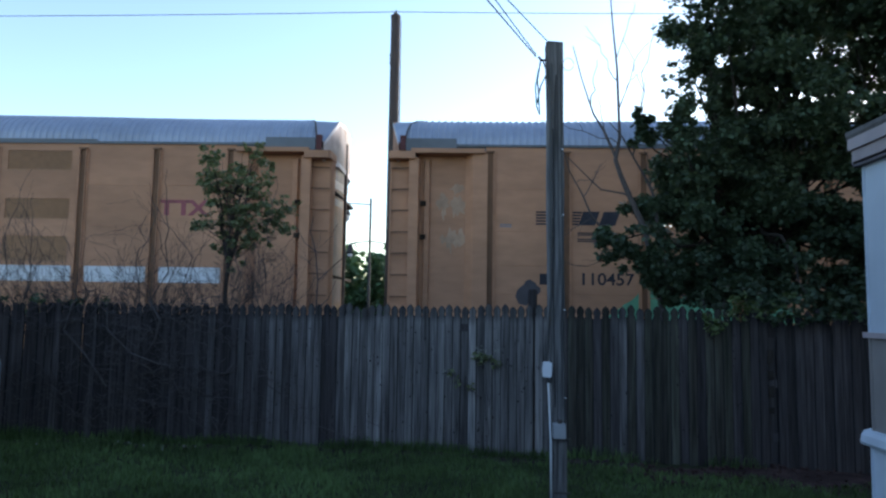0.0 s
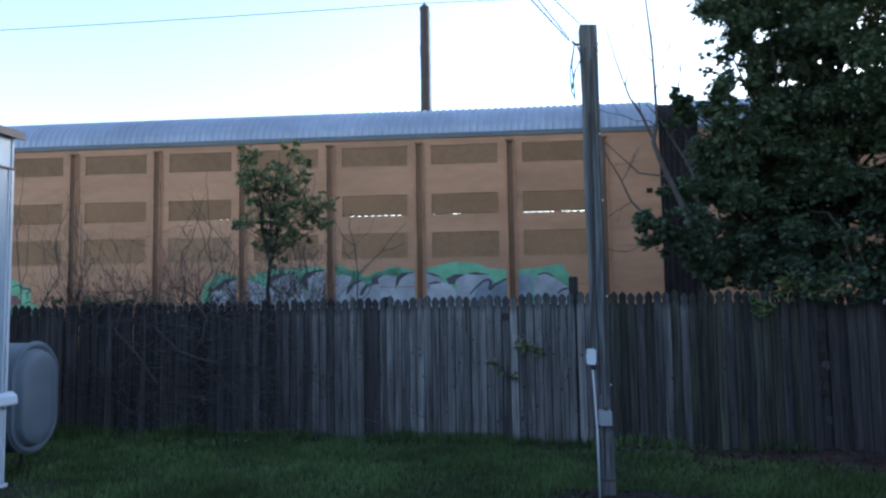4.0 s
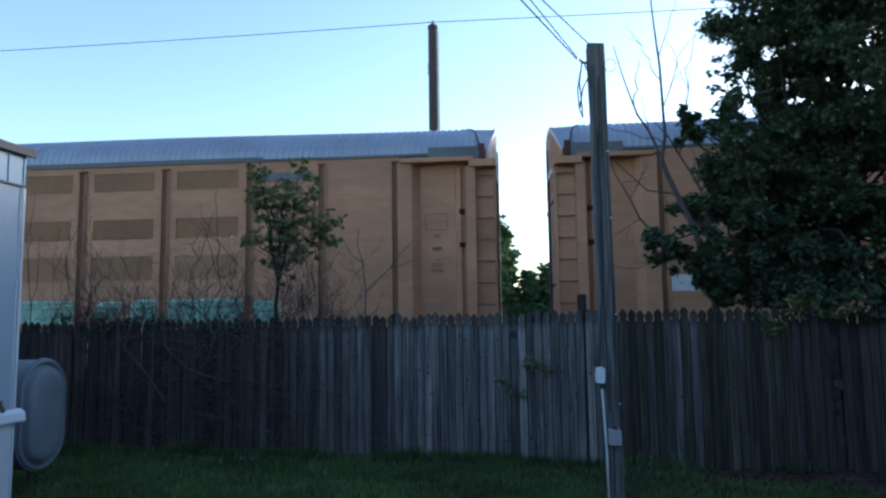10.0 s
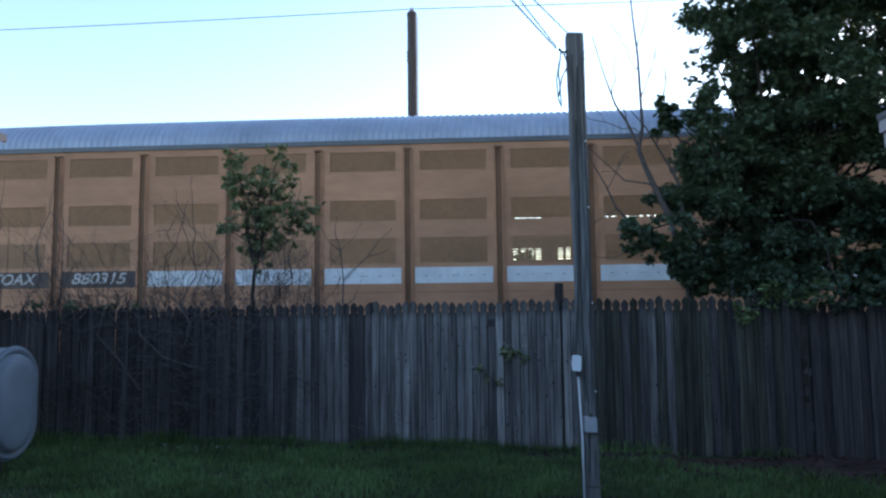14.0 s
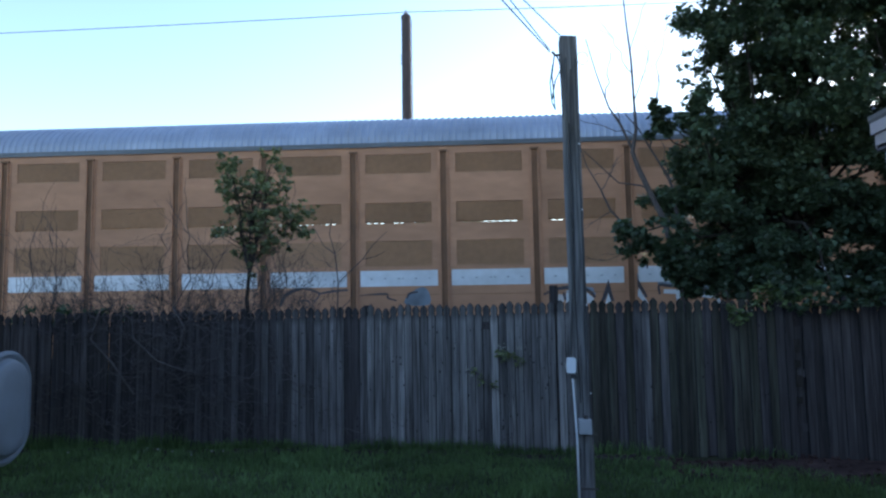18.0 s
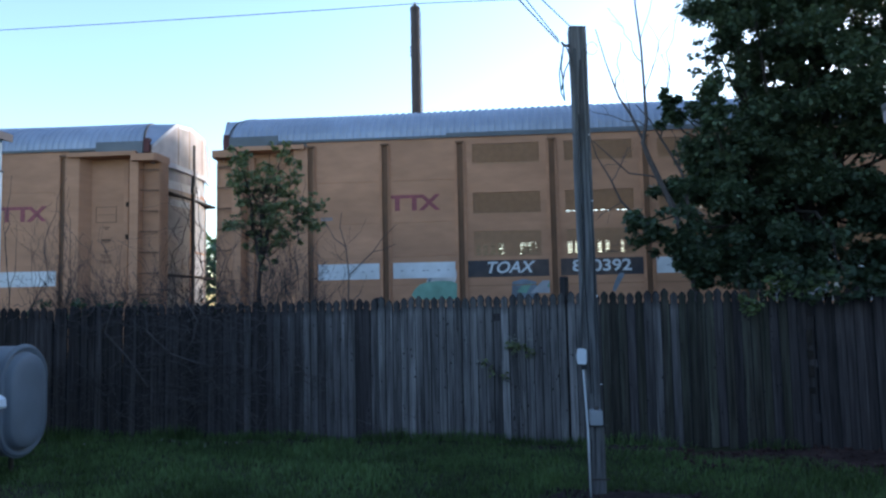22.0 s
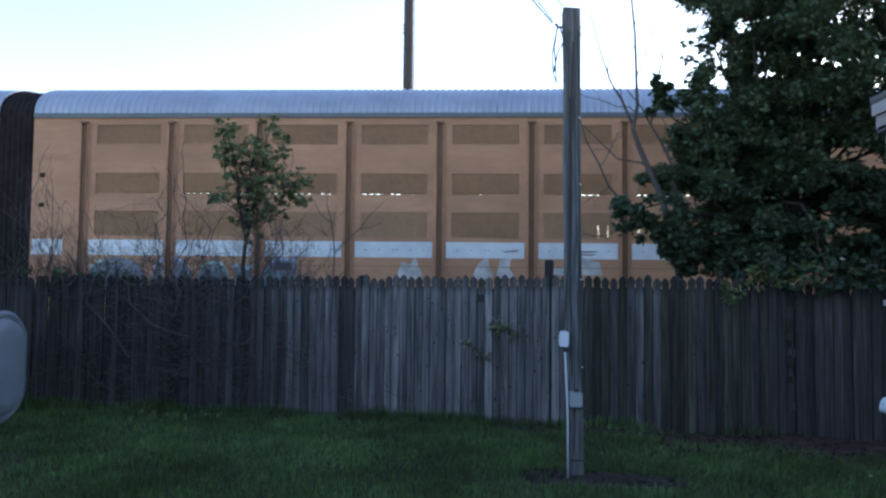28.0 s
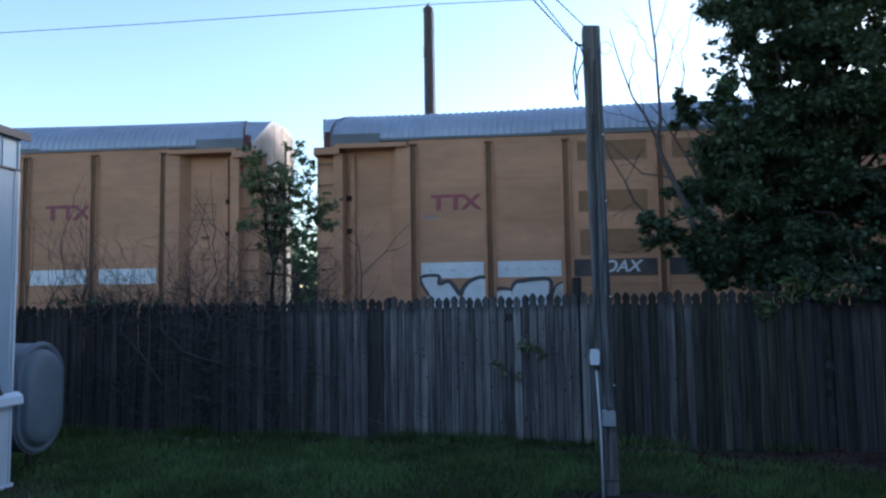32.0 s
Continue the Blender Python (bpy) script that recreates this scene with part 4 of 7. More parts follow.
        far.box(x - 0.1, x + 0.1, 2 * HALF - 0.052, 2 * HALF - 0.002, SILL, EAVE - 0.002)
    e0, e1 = (a1 - 2.2, a1 - 0.42) if flip else (a0 + 0.42, a0 + 2.2)
    far.box(e0, e1, 2 * HALF - 0.054, 2 * HALF - 0.004, SILL, EAVE - 0.004)
    part("far_side", far, TAN, car)
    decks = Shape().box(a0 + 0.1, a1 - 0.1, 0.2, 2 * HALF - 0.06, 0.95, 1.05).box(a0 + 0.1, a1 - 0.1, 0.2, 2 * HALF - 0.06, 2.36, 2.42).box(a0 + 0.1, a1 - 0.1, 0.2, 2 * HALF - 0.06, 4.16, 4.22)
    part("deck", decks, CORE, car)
    part("sill", Shape().box(a0, a1, 0.02, 0.2, SILL - 0.18, SILL).box(a0, a1, 2 * HALF - 0.2, 2 * HALF - 0.02, SILL - 0.18, SILL), TAN_DARK, car)
    bx = a1 - 2.6 if flip else a0 + 2.6
    bogie(car, bx)
    part("coupler", COUPLER, None, car, at=pose(x0, HALF, 0.0) @ (Matrix.Diagonal((-1, 1, 1, 1)) if flip else Matrix.Identity(4)))


def bogie(car, x):
    b = part("bogie", BOGIE, None, car, at=(x, HALF, RAIL_Z + 0.36))
    for dx in (-0.89, 0.89):
        WHEELS.append((part("wheelset", WHEELSET, None, b, at=(dx, 0, 0)), dx))


def wordmark(car, x, mat):
    """Faded red mark of plain bars."""
    def bar(shape):
        part("mark_bar", shape, mat, mark)
    mark = part("painted_mark", Shape().box(x - 0.49, x + 0.2, -0.004, 0.001, 3.83, 3.9), mat, car, "faded red painted mark")
    bar(Shape().box(x - 0.385, x - 0.285, -0.005, 0.001, 3.575, 3.829))
    bar(Shape().box(x - 0.035, x + 0.065, -0.005, 0.001, 3.575, 3.829))
    for d in (-1, 1):
        bar(Shape().slab([(x + 0.27 - d * 0.17, 3.575), (x + 0.38 - d * 0.17, 3.575), (x + 0.38 + d * 0.17, 3.9), (x + 0.27 + d * 0.17, 3.9)], "y", -0.007 - 0.001 * d, 0.001))


def placards(car, x, flip):
    """Small stencilled data blocks on the door bay: plain bars."""
    def bar(x0, x1, z0, z1):
        part("data_stencil", Shape().box(x0, x1, 0.186, 0.1905, z0, z1), STENCIL, car)
    part("data_frame", Shape().box(x - 0.24, x + 0.22, 0.186, 0.192, 3.86, 3.875).box(x - 0.24, x + 0.22, 0.186, 0.192, 3.53, 3.545).box(x - 0.24, x - 0.225, 0.186, 0.192, 3.545, 3.86).box(x + 0.205, x + 0.22, 0.186, 0.192, 3.545, 3.86), STENCIL, car)
    for w, z, h in ((0.19, 3.7, 0.01), (0.08, 3.42, 0.02), (0.05, 3.38, 0.02), (0.1, 3.13, 0.05), (0.07, 3.1, 0.02), (0.06, 2.9, 0.02), (0.12, 2.82, 0.02), (0.1, 2.77, 0.02), (0.14, 2.7, 0.02), (0.12, 2.66, 0.02)):
        bar(x - w, x + w, z, z + h)


def build_car(n, label, front, rear, boards, marks, extra, opens, grids):
    car = thing("autorack_car", label, "freight car", "cars of the passing train")
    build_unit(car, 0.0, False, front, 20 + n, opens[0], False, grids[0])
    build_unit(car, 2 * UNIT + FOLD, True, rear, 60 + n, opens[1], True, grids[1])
    part("bellows", BELLOWS_MESH, None, car, "black pleated rubber bellows", at=(UNIT + FOLD / 2, 0, 0))
    bogie(car, UNIT + FOLD / 2)
    for x in marks:
        wordmark(car, x, RED)
    placards(car, 2 * UNIT + FOLD - 1.33, True)
    for z in (3.455, 3.415):
        part("data_stencil", Shape().box(RIBS[0] + 0.2, RIBS[0] + 0.44, -0.004, 0.001, z, z + 0.022), BLUEGREY, car)
    if boards:
        for i, words in enumerate(boards):
            x = RIBS[2 + i]
            board = part("number_board", PLATE, None, car, "worn black board with faded white lettering", at=(x, 0, 0))
            part("lettering", text_mesh(words, 0.32, MUTED if n == 2 else WHITE, 0.28 if i == 0 or n == 2 else 0.0), None, board, at=pose(BAY / 2, -0.0075, 2.36) @ FACING @ Matrix.Diagonal((1.22 if i else 1.05, 1, 1, 1)))
    if extra:
        extra(car)
    return car


M2 = 2 * UNIT + FOLD


SKYLINE = material("pale_teal_spray", (0.24, 0.36, 0.34), 0.6, grain=0.2, bump=0.02)


def extra_b(car):
    """Railway mark as dark bars, road number, and four stretches of graffiti; pale smears on the door."""
    x = 3.1
    for i in range(5):
        part("mark_bar", Shape().box(x, x + 0.86 + 0.02 * i, -0.004, 0.001, 3.47 + 0.06 * i, 3.506 + 0.06 * i), BLACK, car)
    for a in (0.86, 1.27):
        part("painted_mark", Shape().slab([(x + a, 3.47), (x + a + 0.33, 3.47), (x + a + 0.43, 3.75), (x + a + 0.1, 3.75)], "y", -0.005, 0.001), BLACK, car, "dark slanted block of the railway mark")
    for z, w in ((3.3, 0.8), (3.26, 0.8), (3.17, 1.0), (3.13, 1.0)):
        part("name_bar", Shape().box(x + 0.84, x + 0.84 + w, -0.004, 0.001, z, z + 0.026), BLACK, car)
    for a in (0.08, 0.36):
        part("mark_bar", Shape().slab([(x + a, 2.26), (x + a + 0.2, 2.26), (x + a + 0.2, 2.48), (x + a, 2.48)], "y", -0.004, 0.001), BLACK, car)
    for words, dx in (("110457", 1.42),):
        part("lettering", text_mesh(words, 0.32, BLACK), None, car, "dark stencilled road number", at=pose(x + dx, -0.003, 2.37) @ FACING @ Matrix.Diagonal((1.15, 1.05, 1, 1)))
    rng = random.Random(4)
    pale = material("pale_smear", (0.34, 0.22, 0.15), 0.7, grain=0.2, bump=0)
    for i in range(9):
        part("paint_smear", blob(1.35 + rng.uniform(-0.22, 0.25), 3.0 + rng.uniform(0, 1.5), rng.uniform(0.04, 0.13), rng.uniform(0.06, 0.24), rng, 0.186 - 0.0006 * i, 16, 0.6), pale, car)
    for i, (cx, cz, rx, rz) in enumerate(((2.98, 2.24, 0.14, 0.1), (2.88, 2.02, 0.16, 0.2), (3.12, 2.15, 0.08, 0.08))):
        part("spray_patch", blob(cx, cz, rx, rz, rng, -0.003 - 0.0008 * i, 14, 0.2), SCRAWL, car, "dark grey spray patch")
    spray(car, "green sprayed bubble letters with black outlines", (
        ("fill", GREEN_SPRAY, 1, ((4.77, 1.55), (4.79, 1.82), (5.04, 1.99), (5.27, 2.21), (5.64, 2.29), (5.81, 2.17), (5.95, 2.02), (6.08, 2.1), (6.07, 2.39), (6.16, 2.46), (6.26, 2.34), (6.38, 2.32), (6.54, 2.36), (6.65, 2.2), (7.03, 2.1), (7.17, 2.11), (7.36, 2.28), (7.57, 2.26), (7.7, 2.32), (7.82, 2.22), (8.08, 2.08), (8.07, 1.87), (8.1, 1.52))),
        ("fill", SCRAWL, 0, ((6.63, 2.05), (7.05, 2.01), (6.91, 1.9), (6.78, 1.98))),
        ("fill", MAROON, 1, ((7.54, 1.77), (7.59, 1.92), (7.69, 1.97), (7.8, 1.94), (7.85, 1.77))),
        ("line", SCRAWL, 0.026, ((6.14, 2.44), (6.14, 2.32))),
        ("line", SCRAWL, 0.02, ((6.17, 2.24), (6.25, 2.33), (6.36, 2.32))),
        ("line", SCRAWL, 0.03, ((6.56, 2.15), (6.42, 2.18), (6.38, 2.25), (6.42, 2.33), (6.51, 2.33), (6.61, 2.2), (6.77, 2.12), (7.03, 2.09))),
        ("line", SCRAWL, 0.022, ((5.65, 2.16), (5.68, 2.28), (5.81, 2.22))),
        ("line", SCRAWL, 0.022, ((5.85, 2.09), (6.11, 2.07), (6.07, 1.99), (6.18, 1.89))),
        ("line", SCRAWL, 0.028, ((7.27, 2.22), (7.37, 2.26), (7.39, 2.19), (7.32, 2.15))),
        ("line", SCRAWL, 0.024, ((7.65, 2.14), (7.8, 2.18), (7.9, 2.12), (8.08, 2.08), (8.0, 2.0), (8.02, 1.89))),
        ("line", SCRAWL, 0.018, ((6.39, 1.9), (6.56, 1.99), (6.69, 1.93))),
        ("line", SCRAWL, 0.018, ((7.23, 1.88), (7.36, 2.0), (7.46, 2.01)))))
    spray(car, "silver bubble letters with black shadows in a green cloud", (
        ("fill", GREEN_SPRAY, 0, ((11.85, 1.65), (11.84, 1.96), (11.88, 2.12), (12.06, 2.21), (12.13, 2.36), (12.34, 2.34), (12.72, 2.3), (12.95, 2.29), (13.02, 2.35), (13.23, 2.38), (13.35, 2.5), (13.52, 2.41), (13.73, 2.42), (13.94, 2.44), (14.19, 2.46), (14.56, 2.44), (14.83, 2.47), (14.93, 2.39), (15.17, 2.34), (15.25, 2.25), (15.4, 2.22), (15.46, 2.32), (15.79, 2.37), (16.03, 2.45), (16.01, 1.6))),
        ("fill", SILVER, 0, ((12.02, 1.64), (12.04, 1.97), (12.21, 2.12), (12.38, 2.23), (12.66, 2.26), (12.93, 2.18), (13.24, 2.03), (13.49, 1.88), (13.55, 1.63))),
        ("fill", SCRAWL, 0, ((12.04, 1.97), (12.13, 2.08), (12.34, 2.23), (12.66, 2.26), (12.38, 2.15), (12.21, 2.0))),
        ("fill", SILVER, 0, ((13.22, 1.63), (13.37, 1.92), (13.22, 2.11), (13.25, 2.21), (13.48, 2.32), (13.79, 2.33), (13.95, 2.08), (14.1, 1.83), (14.11, 1.62))),
        ("fill", SCRAWL, 0, ((13.23, 2.19), (13.33, 2.29), (13.54, 2.33), (13.79, 2.34), (13.51, 2.26), (13.33, 2.14), (13.41, 2.04), (13.6, 1.88), (13.47, 1.91), (13.29, 2.06))),
        ("fill", SCRAWL, 0, ((13.51, 2.1), (13.66, 2.02), (13.6, 1.99), (13.83, 1.83), (13.64, 1.88))),
        ("fill", SILVER, 0, ((14.01, 1.62), (14.08, 1.97), (13.94, 2.14), (14.0, 2.28), (14.19, 2.38), (14.58, 2.38), (14.62, 2.11), (14.57, 1.62))),
        ("fill", SCRAWL, 0, ((13.94, 2.18), (14.04, 2.32), (14.23, 2.39), (14.58, 2.39), (14.23, 2.33), (14.06, 2.2), (14.11, 2.1), (14.08, 1.96))),
        ("fill", SILVER, 1, ((14.38, 1.62), (14.45, 1.99), (14.6, 2.19), (14.8, 2.28), (15.01, 2.23), (14.96, 2.06), (14.89, 1.61))),
        ("fill", SCRAWL, 0, ((14.39, 1.89), (14.43, 2.03), (14.58, 2.14), (14.5, 2.01), (14.44, 1.87))),
        ("fill", SILVER, 0, ((14.87, 1.61), (14.93, 2.02), (15.05, 2.14), (15.27, 2.16), (15.28, 1.61))),
        ("fill", SCRAWL, 0, ((14.88, 1.86), (14.93, 2.04), (15.07, 2.14), (15.27, 2.16), (15.07, 2.08), (14.96, 1.92))),
        ("fill", SILVER, 1, ((15.16, 1.61), (15.21, 1.92), (15.31, 2.06), (15.5, 2.08), (15.59, 1.95), (15.59, 1.61))),
        ("fill", SCRAWL, 0, ((15.16, 1.85), (15.21, 1.98), (15.31, 2.08), (15.54, 2.09), (15.33, 2.02), (15.24, 1.85)))))
    spray(car, "silver bubble letters with black shadows at the foot of the side", (
        ("fill", GREEN_SPRAY, 0, ((14.45, 1.58), (14.42, 2.36), (14.69, 2.49), (14.81, 2.35), (15.08, 2.39), (15.24, 2.22), (15.42, 2.28), (15.6, 2.3), (15.79, 2.43), (16.4, 2.34), (16.8, 2.44), (17.11, 2.5), (17.55, 2.47), (17.81, 2.36), (18.3, 2.31), (18.73, 2.35), (19.25, 2.42), (19.41, 2.21), (19.48, 1.54))),
        ("fill", SILVER, 0, ((15.44, 1.57), (15.58, 1.98), (15.43, 2.13), (15.46, 2.23), (15.66, 2.27), (15.93, 2.22), (15.93, 1.57))),
        ("fill", SCRAWL, 0, ((15.4, 2.08), (15.43, 2.21), (15.69, 2.28), (15.55, 2.19), (15.57, 2.07))),
        ("fill", SILVER, 1, ((15.84, 1.57), (15.94, 2.17), (16.13, 2.31), (16.53, 2.31), (16.85, 2.18), (16.91, 1.56))),
        ("fill", SCRAWL, 0, ((15.9, 1.95), (15.93, 2.2), (16.04, 2.3), (16.47, 2.32), (16.18, 2.28), (16.02, 2.17))),
        ("fill", SCRAWL, 0, ((16.47, 2.32), (16.71, 2.27), (16.89, 2.18), (16.67, 2.23))),
        ("fill", SILVER, 1, ((16.55, 1.56), (16.63, 2.03), (16.89, 2.09), (17.12, 1.94), (17.13, 1.56))),
        ("fill", SCRAWL, 0, ((16.54, 2.06), (16.72, 2.12), (16.86, 2.08), (16.72, 2.06))),
        ("fill", SILVER, 0, ((17.13, 1.56), (17.16, 2.05), (16.96, 2.11), (16.98, 2.19), (17.33, 2.26), (17.86, 2.22), (17.83, 1.55))),
        ("fill", SCRAWL, 0, ((16.94, 2.16), (17.11, 2.25), (17.35, 2.25), (17.16, 2.15), (17.12, 2.04), (17.0, 2.05))),
        ("fill", SCRAWL, 0, ((17.35, 2.25), (17.55, 2.29), (17.82, 2.23), (17.55, 2.23))),
        ("fill", BLUEGREY, 0, ((17.39, 1.55), (17.6, 2.02), (17.82, 2.17), (17.95, 2.04), (18.3, 2.22), (18.65, 2.24), (18.68, 1.54))),
        ("line", SCRAWL, 0.035, ((17.43, 1.85), (17.69, 2.1), (17.84, 2.1), (17.82, 1.93), (17.95, 2.04), (18.26, 2.18))),
        ("fill", SILVER, 0, ((18.7, 1.54), (18.7, 2.14), (18.86, 2.24), (19.08, 2.22), (19.13, 2.13), (19.41, 1.94), (19.41, 1.54))),
        ("line", SCRAWL, 0.025, ((18.78, 2.21), (18.95, 2.24), (19.12, 2.16))),
        ("line", SCRAWL, 0.03, ((19.17, 1.83), (19.28, 1.91), (19.41, 1.93)))))
    spray(car, "purple and blue ragged letters with maroon and black tops", (
        ("fill", PURPLE, 0, ((25.3, 1.58), (25.29, 2.04), (25.55, 2.08), (25.68, 2.21), (25.89, 2.22), (26.19, 2.15), (26.4, 2.23), (26.61, 2.31), (26.77, 2.21), (26.98, 2.23), (27.19, 2.26), (27.48, 2.28), (27.69, 2.22), (27.9, 2.19), (28.23, 2.02), (28.43, 2.16), (28.62, 2.12), (28.68, 1.93), (28.88, 2.07), (29.13, 2.04), (29.38, 2.09), (29.42, 1.53))),
        ("fill", SILVER, 0, ((25.29, 1.96), (25.39, 2.11), (25.58, 2.09), (25.6, 1.94), (25.81, 1.93), (25.38, 1.85))),
        ("fill", SCRAWL, 0, ((25.56, 2.11), (25.59, 2.24), (25.69, 2.22), (25.68, 2.11))),
        ("fill", BLUEGREY, 0, ((25.68, 1.95), (25.75, 2.2), (25.91, 2.2), (26.02, 2.03), (26.14, 1.99), (25.97, 1.86))),
        ("fill", SCRAWL, 0, ((25.96, 2.14), (26.06, 2.22), (26.31, 2.27), (26.19, 2.17), (26.06, 2.1))),
        ("fill", MAROON, 0, ((26.23, 2.2), (26.48, 2.31), (26.63, 2.32), (26.58, 2.06), (26.52, 2.19))),
        ("fill", SKYBLUE, 0, ((26.04, 2.03), (26.19, 2.19), (26.21, 2.07), (26.14, 2.01))),
        ("fill", BLUEGREY, 0, ((26.73, 1.81), (26.74, 2.19), (26.91, 2.18), (26.9, 1.81))),
        ("fill", MAROON, 0, ((26.94, 2.06), (27.0, 2.22), (27.03, 2.06))),
        ("fill", SCRAWL, 0, ((27.03, 2.22), (27.09, 2.32), (27.28, 2.3), (27.48, 2.31), (27.69, 2.25), (27.48, 2.23), (27.23, 2.26))),
        ("fill", MAROON, 0, ((27.23, 2.28), (27.34, 2.35), (27.48, 2.32), (27.44, 2.22), (27.32, 2.22))),
        ("fill", SILVER, 1, ((27.19, 1.93), (27.25, 2.14), (27.44, 2.14), (27.48, 1.93))),
        ("fill", BLUEGREY, 0, ((27.62, 1.91), (27.67, 2.11), (27.86, 2.2), (28.1, 2.13), (27.94, 2.0), (27.81, 1.84))),
        ("fill", SCRAWL, 0, ((27.88, 2.23), (28.0, 2.27), (28.17, 2.17), (28.1, 2.11))),
        ("fill", MAROON, 0, ((28.35, 1.96), (28.37, 2.25), (28.44, 2.27), (28.44, 1.96))),
        ("fill", MUTED, 1, ((27.79, 1.92), (27.85, 2.0), (27.98, 1.96), (27.98, 1.87))),
        ("fill", MUTED, 1, ((26.52, 1.85), (26.56, 1.96), (26.67, 1.95), (26.68, 1.85))),
        ("fill", SCRAWL, 0, ((28.97, 2.09), (29.13, 2.23), (29.38, 2.24), (29.38, 2.1), (29.13, 2.09))),
        ("fill", BLUEGREY, 0, ((28.8, 2.1), (29.05, 2.07), (29.42, 2.09), (29.39, 1.99), (29.0, 1.95))),
        ("fill", MUTED, 0, ((29.29, 1.93), (29.46, 2.05), (29.78, 2.05), (29.9, 1.92), (29.81, 1.69), (29.33, 1.7)))))
    spray(car, "flat-topped teal sprayed blocks", (
        ("fill", TEAL, 0, ((32.78, 1.71), (32.8, 2.02), (32.97, 2.17), (34.29, 2.17), (34.32, 1.7))),
        ("fill", TEAL, 0, ((34.6, 1.83), (34.77, 2.12), (34.87, 2.16), (35.25, 2.15), (35.21, 1.82))),
        ("fill", TEAL, 0, ((35.43, 1.7), (35.48, 2.05), (35.6, 2.18), (36.37, 2.16), (36.94, 2.18), (37.99, 2.18), (38.67, 2.11), (38.72, 1.68))),
        ("line", SKYLINE, 0.035, ((32.93, 2.11), (33.01, 2.16), (33.69, 2.17), (34.27, 2.16))),
        ("line", SKYLINE, 0.03, ((33.27, 1.96), (33.61, 2.06), (34.2, 2.1))),
        ("line", SKYLINE, 0.03, ((34.66, 1.89), (34.81, 2.12), (35.25, 2.13))),
        ("line", SKYLINE, 0.035, ((35.48, 2.03), (35.6, 2.16), (36.37, 2.15), (36.94, 2.16), (37.95, 2.16), (38.63, 2.09))),
        ("fill", MAROON, 0, ((34.31, 1.87), (34.35, 2.06), (34.62, 2.03), (34.64, 1.87))),
        ("fill", MAROON, 0, ((35.24, 1.86), (35.26, 2.11), (35.44, 2.07), (35.46, 1.9)))))
    box = part("ventilator", Shape().box(38.37, 39.36, -0.02, 0.02, 4.64, 4.81), ROOF_PANEL, car, "dark slotted ventilator")
    part("ventilator_end", Shape().box(38.21, 38.37, -0.03, 0.02, 4.66, 4.82), ROOF, box)


def extra_c(car):
    spray(car, "black letter tops with white faces and teal shading", (
        ("fill", BLUEGREY, 0, ((36.67, 2.14), (36.7, 2.29), (36.99, 2.21), (37.81, 2.13), (37.87, 1.94), (37.23, 1.97), (37.11, 2.12))),
        ("fill", BLUEGREY, 0, ((34.4, 1.97), (34.65, 2.11), (34.99, 2.17), (35.4, 2.1), (35.47, 1.95), (35.4, 1.99), (34.98, 2.13), (34.65, 2.05))),
        ("fill", WHITE, 0, ((34.86, 1.79), (34.87, 2.04), (34.98, 2.07), (35.24, 2.03), (35.4, 1.9), (35.42, 1.79))),
        ("fill", MUTED, 0, ((34.67, 1.82), (34.71, 1.98), (34.82, 1.96), (34.82, 1.82))),
        ("line", SCRAWL, 0.05, ((34.4, 1.97), (34.65, 2.07), (34.9, 2.11), (35.19, 2.09), (35.36, 2.0), (35.44, 1.9))),
        ("line", SCRAWL, 0.035, ((34.82, 2.01), (34.85, 1.86))),
        ("fill", SCRAWL, 0, ((35.55, 1.83), (35.71, 2.26), (35.81, 1.82), (35.74, 1.82), (35.7, 1.99), (35.62, 1.83))),
        ("fill", WHITE, 0, ((35.63, 1.78), (35.7, 1.98), (35.76, 1.78))),
        ("fill", SCRAWL, 0, ((36.19, 1.94), (36.28, 2.29), (36.48, 1.89), (36.42, 1.89), (36.3, 2.09))),
        ("fill", WHITE, 0, ((36.27, 1.92), (36.3, 2.07), (36.48, 1.77), (36.42, 1.77))),
        ("fill", BLUEGREY, 0, ((36.22, 2.25), (36.26, 2.46), (36.32, 2.27))),
        ("line", SCRAWL, 0.045, ((36.71, 1.94), (36.7, 2.12), (36.9, 2.11), (37.19, 2.09), (37.18, 1.94), (37.4, 1.97), (37.46, 2.03), (37.64, 2.01), (37.87, 1.9))),
        ("fill", WHITE, 0, ((36.78, 1.96), (36.79, 2.04), (37.11, 2.03), (37.1, 1.77), (37.04, 1.77), (37.02, 1.95))),
        ("fill", WHITE, 0, ((37.46, 1.89), (37.5, 1.97), (37.72, 1.94), (37.87, 1.85), (37.88, 1.71), (37.82, 1.72), (37.8, 1.84))),
        ("fill", BLUEGREY, 0, ((38.23, 1.85), (38.3, 2.2), (38.41, 2.21), (38.46, 1.85)))))
    spray(car, "thin dark sprayed arcs", (
        ("line", SCRAWL, 0.06, ((29.08, 1.82), (29.14, 1.99), (29.3, 2.11), (29.51, 2.18))),
        ("line", SCRAWL, 0.03, ((29.51, 2.18), (29.71, 2.14), (29.88, 2.06), (29.77, 1.89))),
        ("line", SCRAWL, 0.03, ((29.86, 2.06), (30.17, 2.11), (30.6, 2.14))),
        ("line", SCRAWL, 0.03, ((29.46, 1.92), (29.63, 1.93), (29.69, 1.88))),
        ("line", SCRAWL, 0.028, ((30.7, 2.01), (31.24, 2.04), (31.28, 1.96), (31.46, 1.9))),
        ("fill", BLUEGREY, 1, ((31.64, 1.82), (31.69, 2.0), (31.94, 2.16), (32.1, 2.1), (32.13, 1.81))),
        ("line", SCRAWL, 0.03, ((31.67, 1.94), (31.73, 2.04), (31.9, 2.07)))))


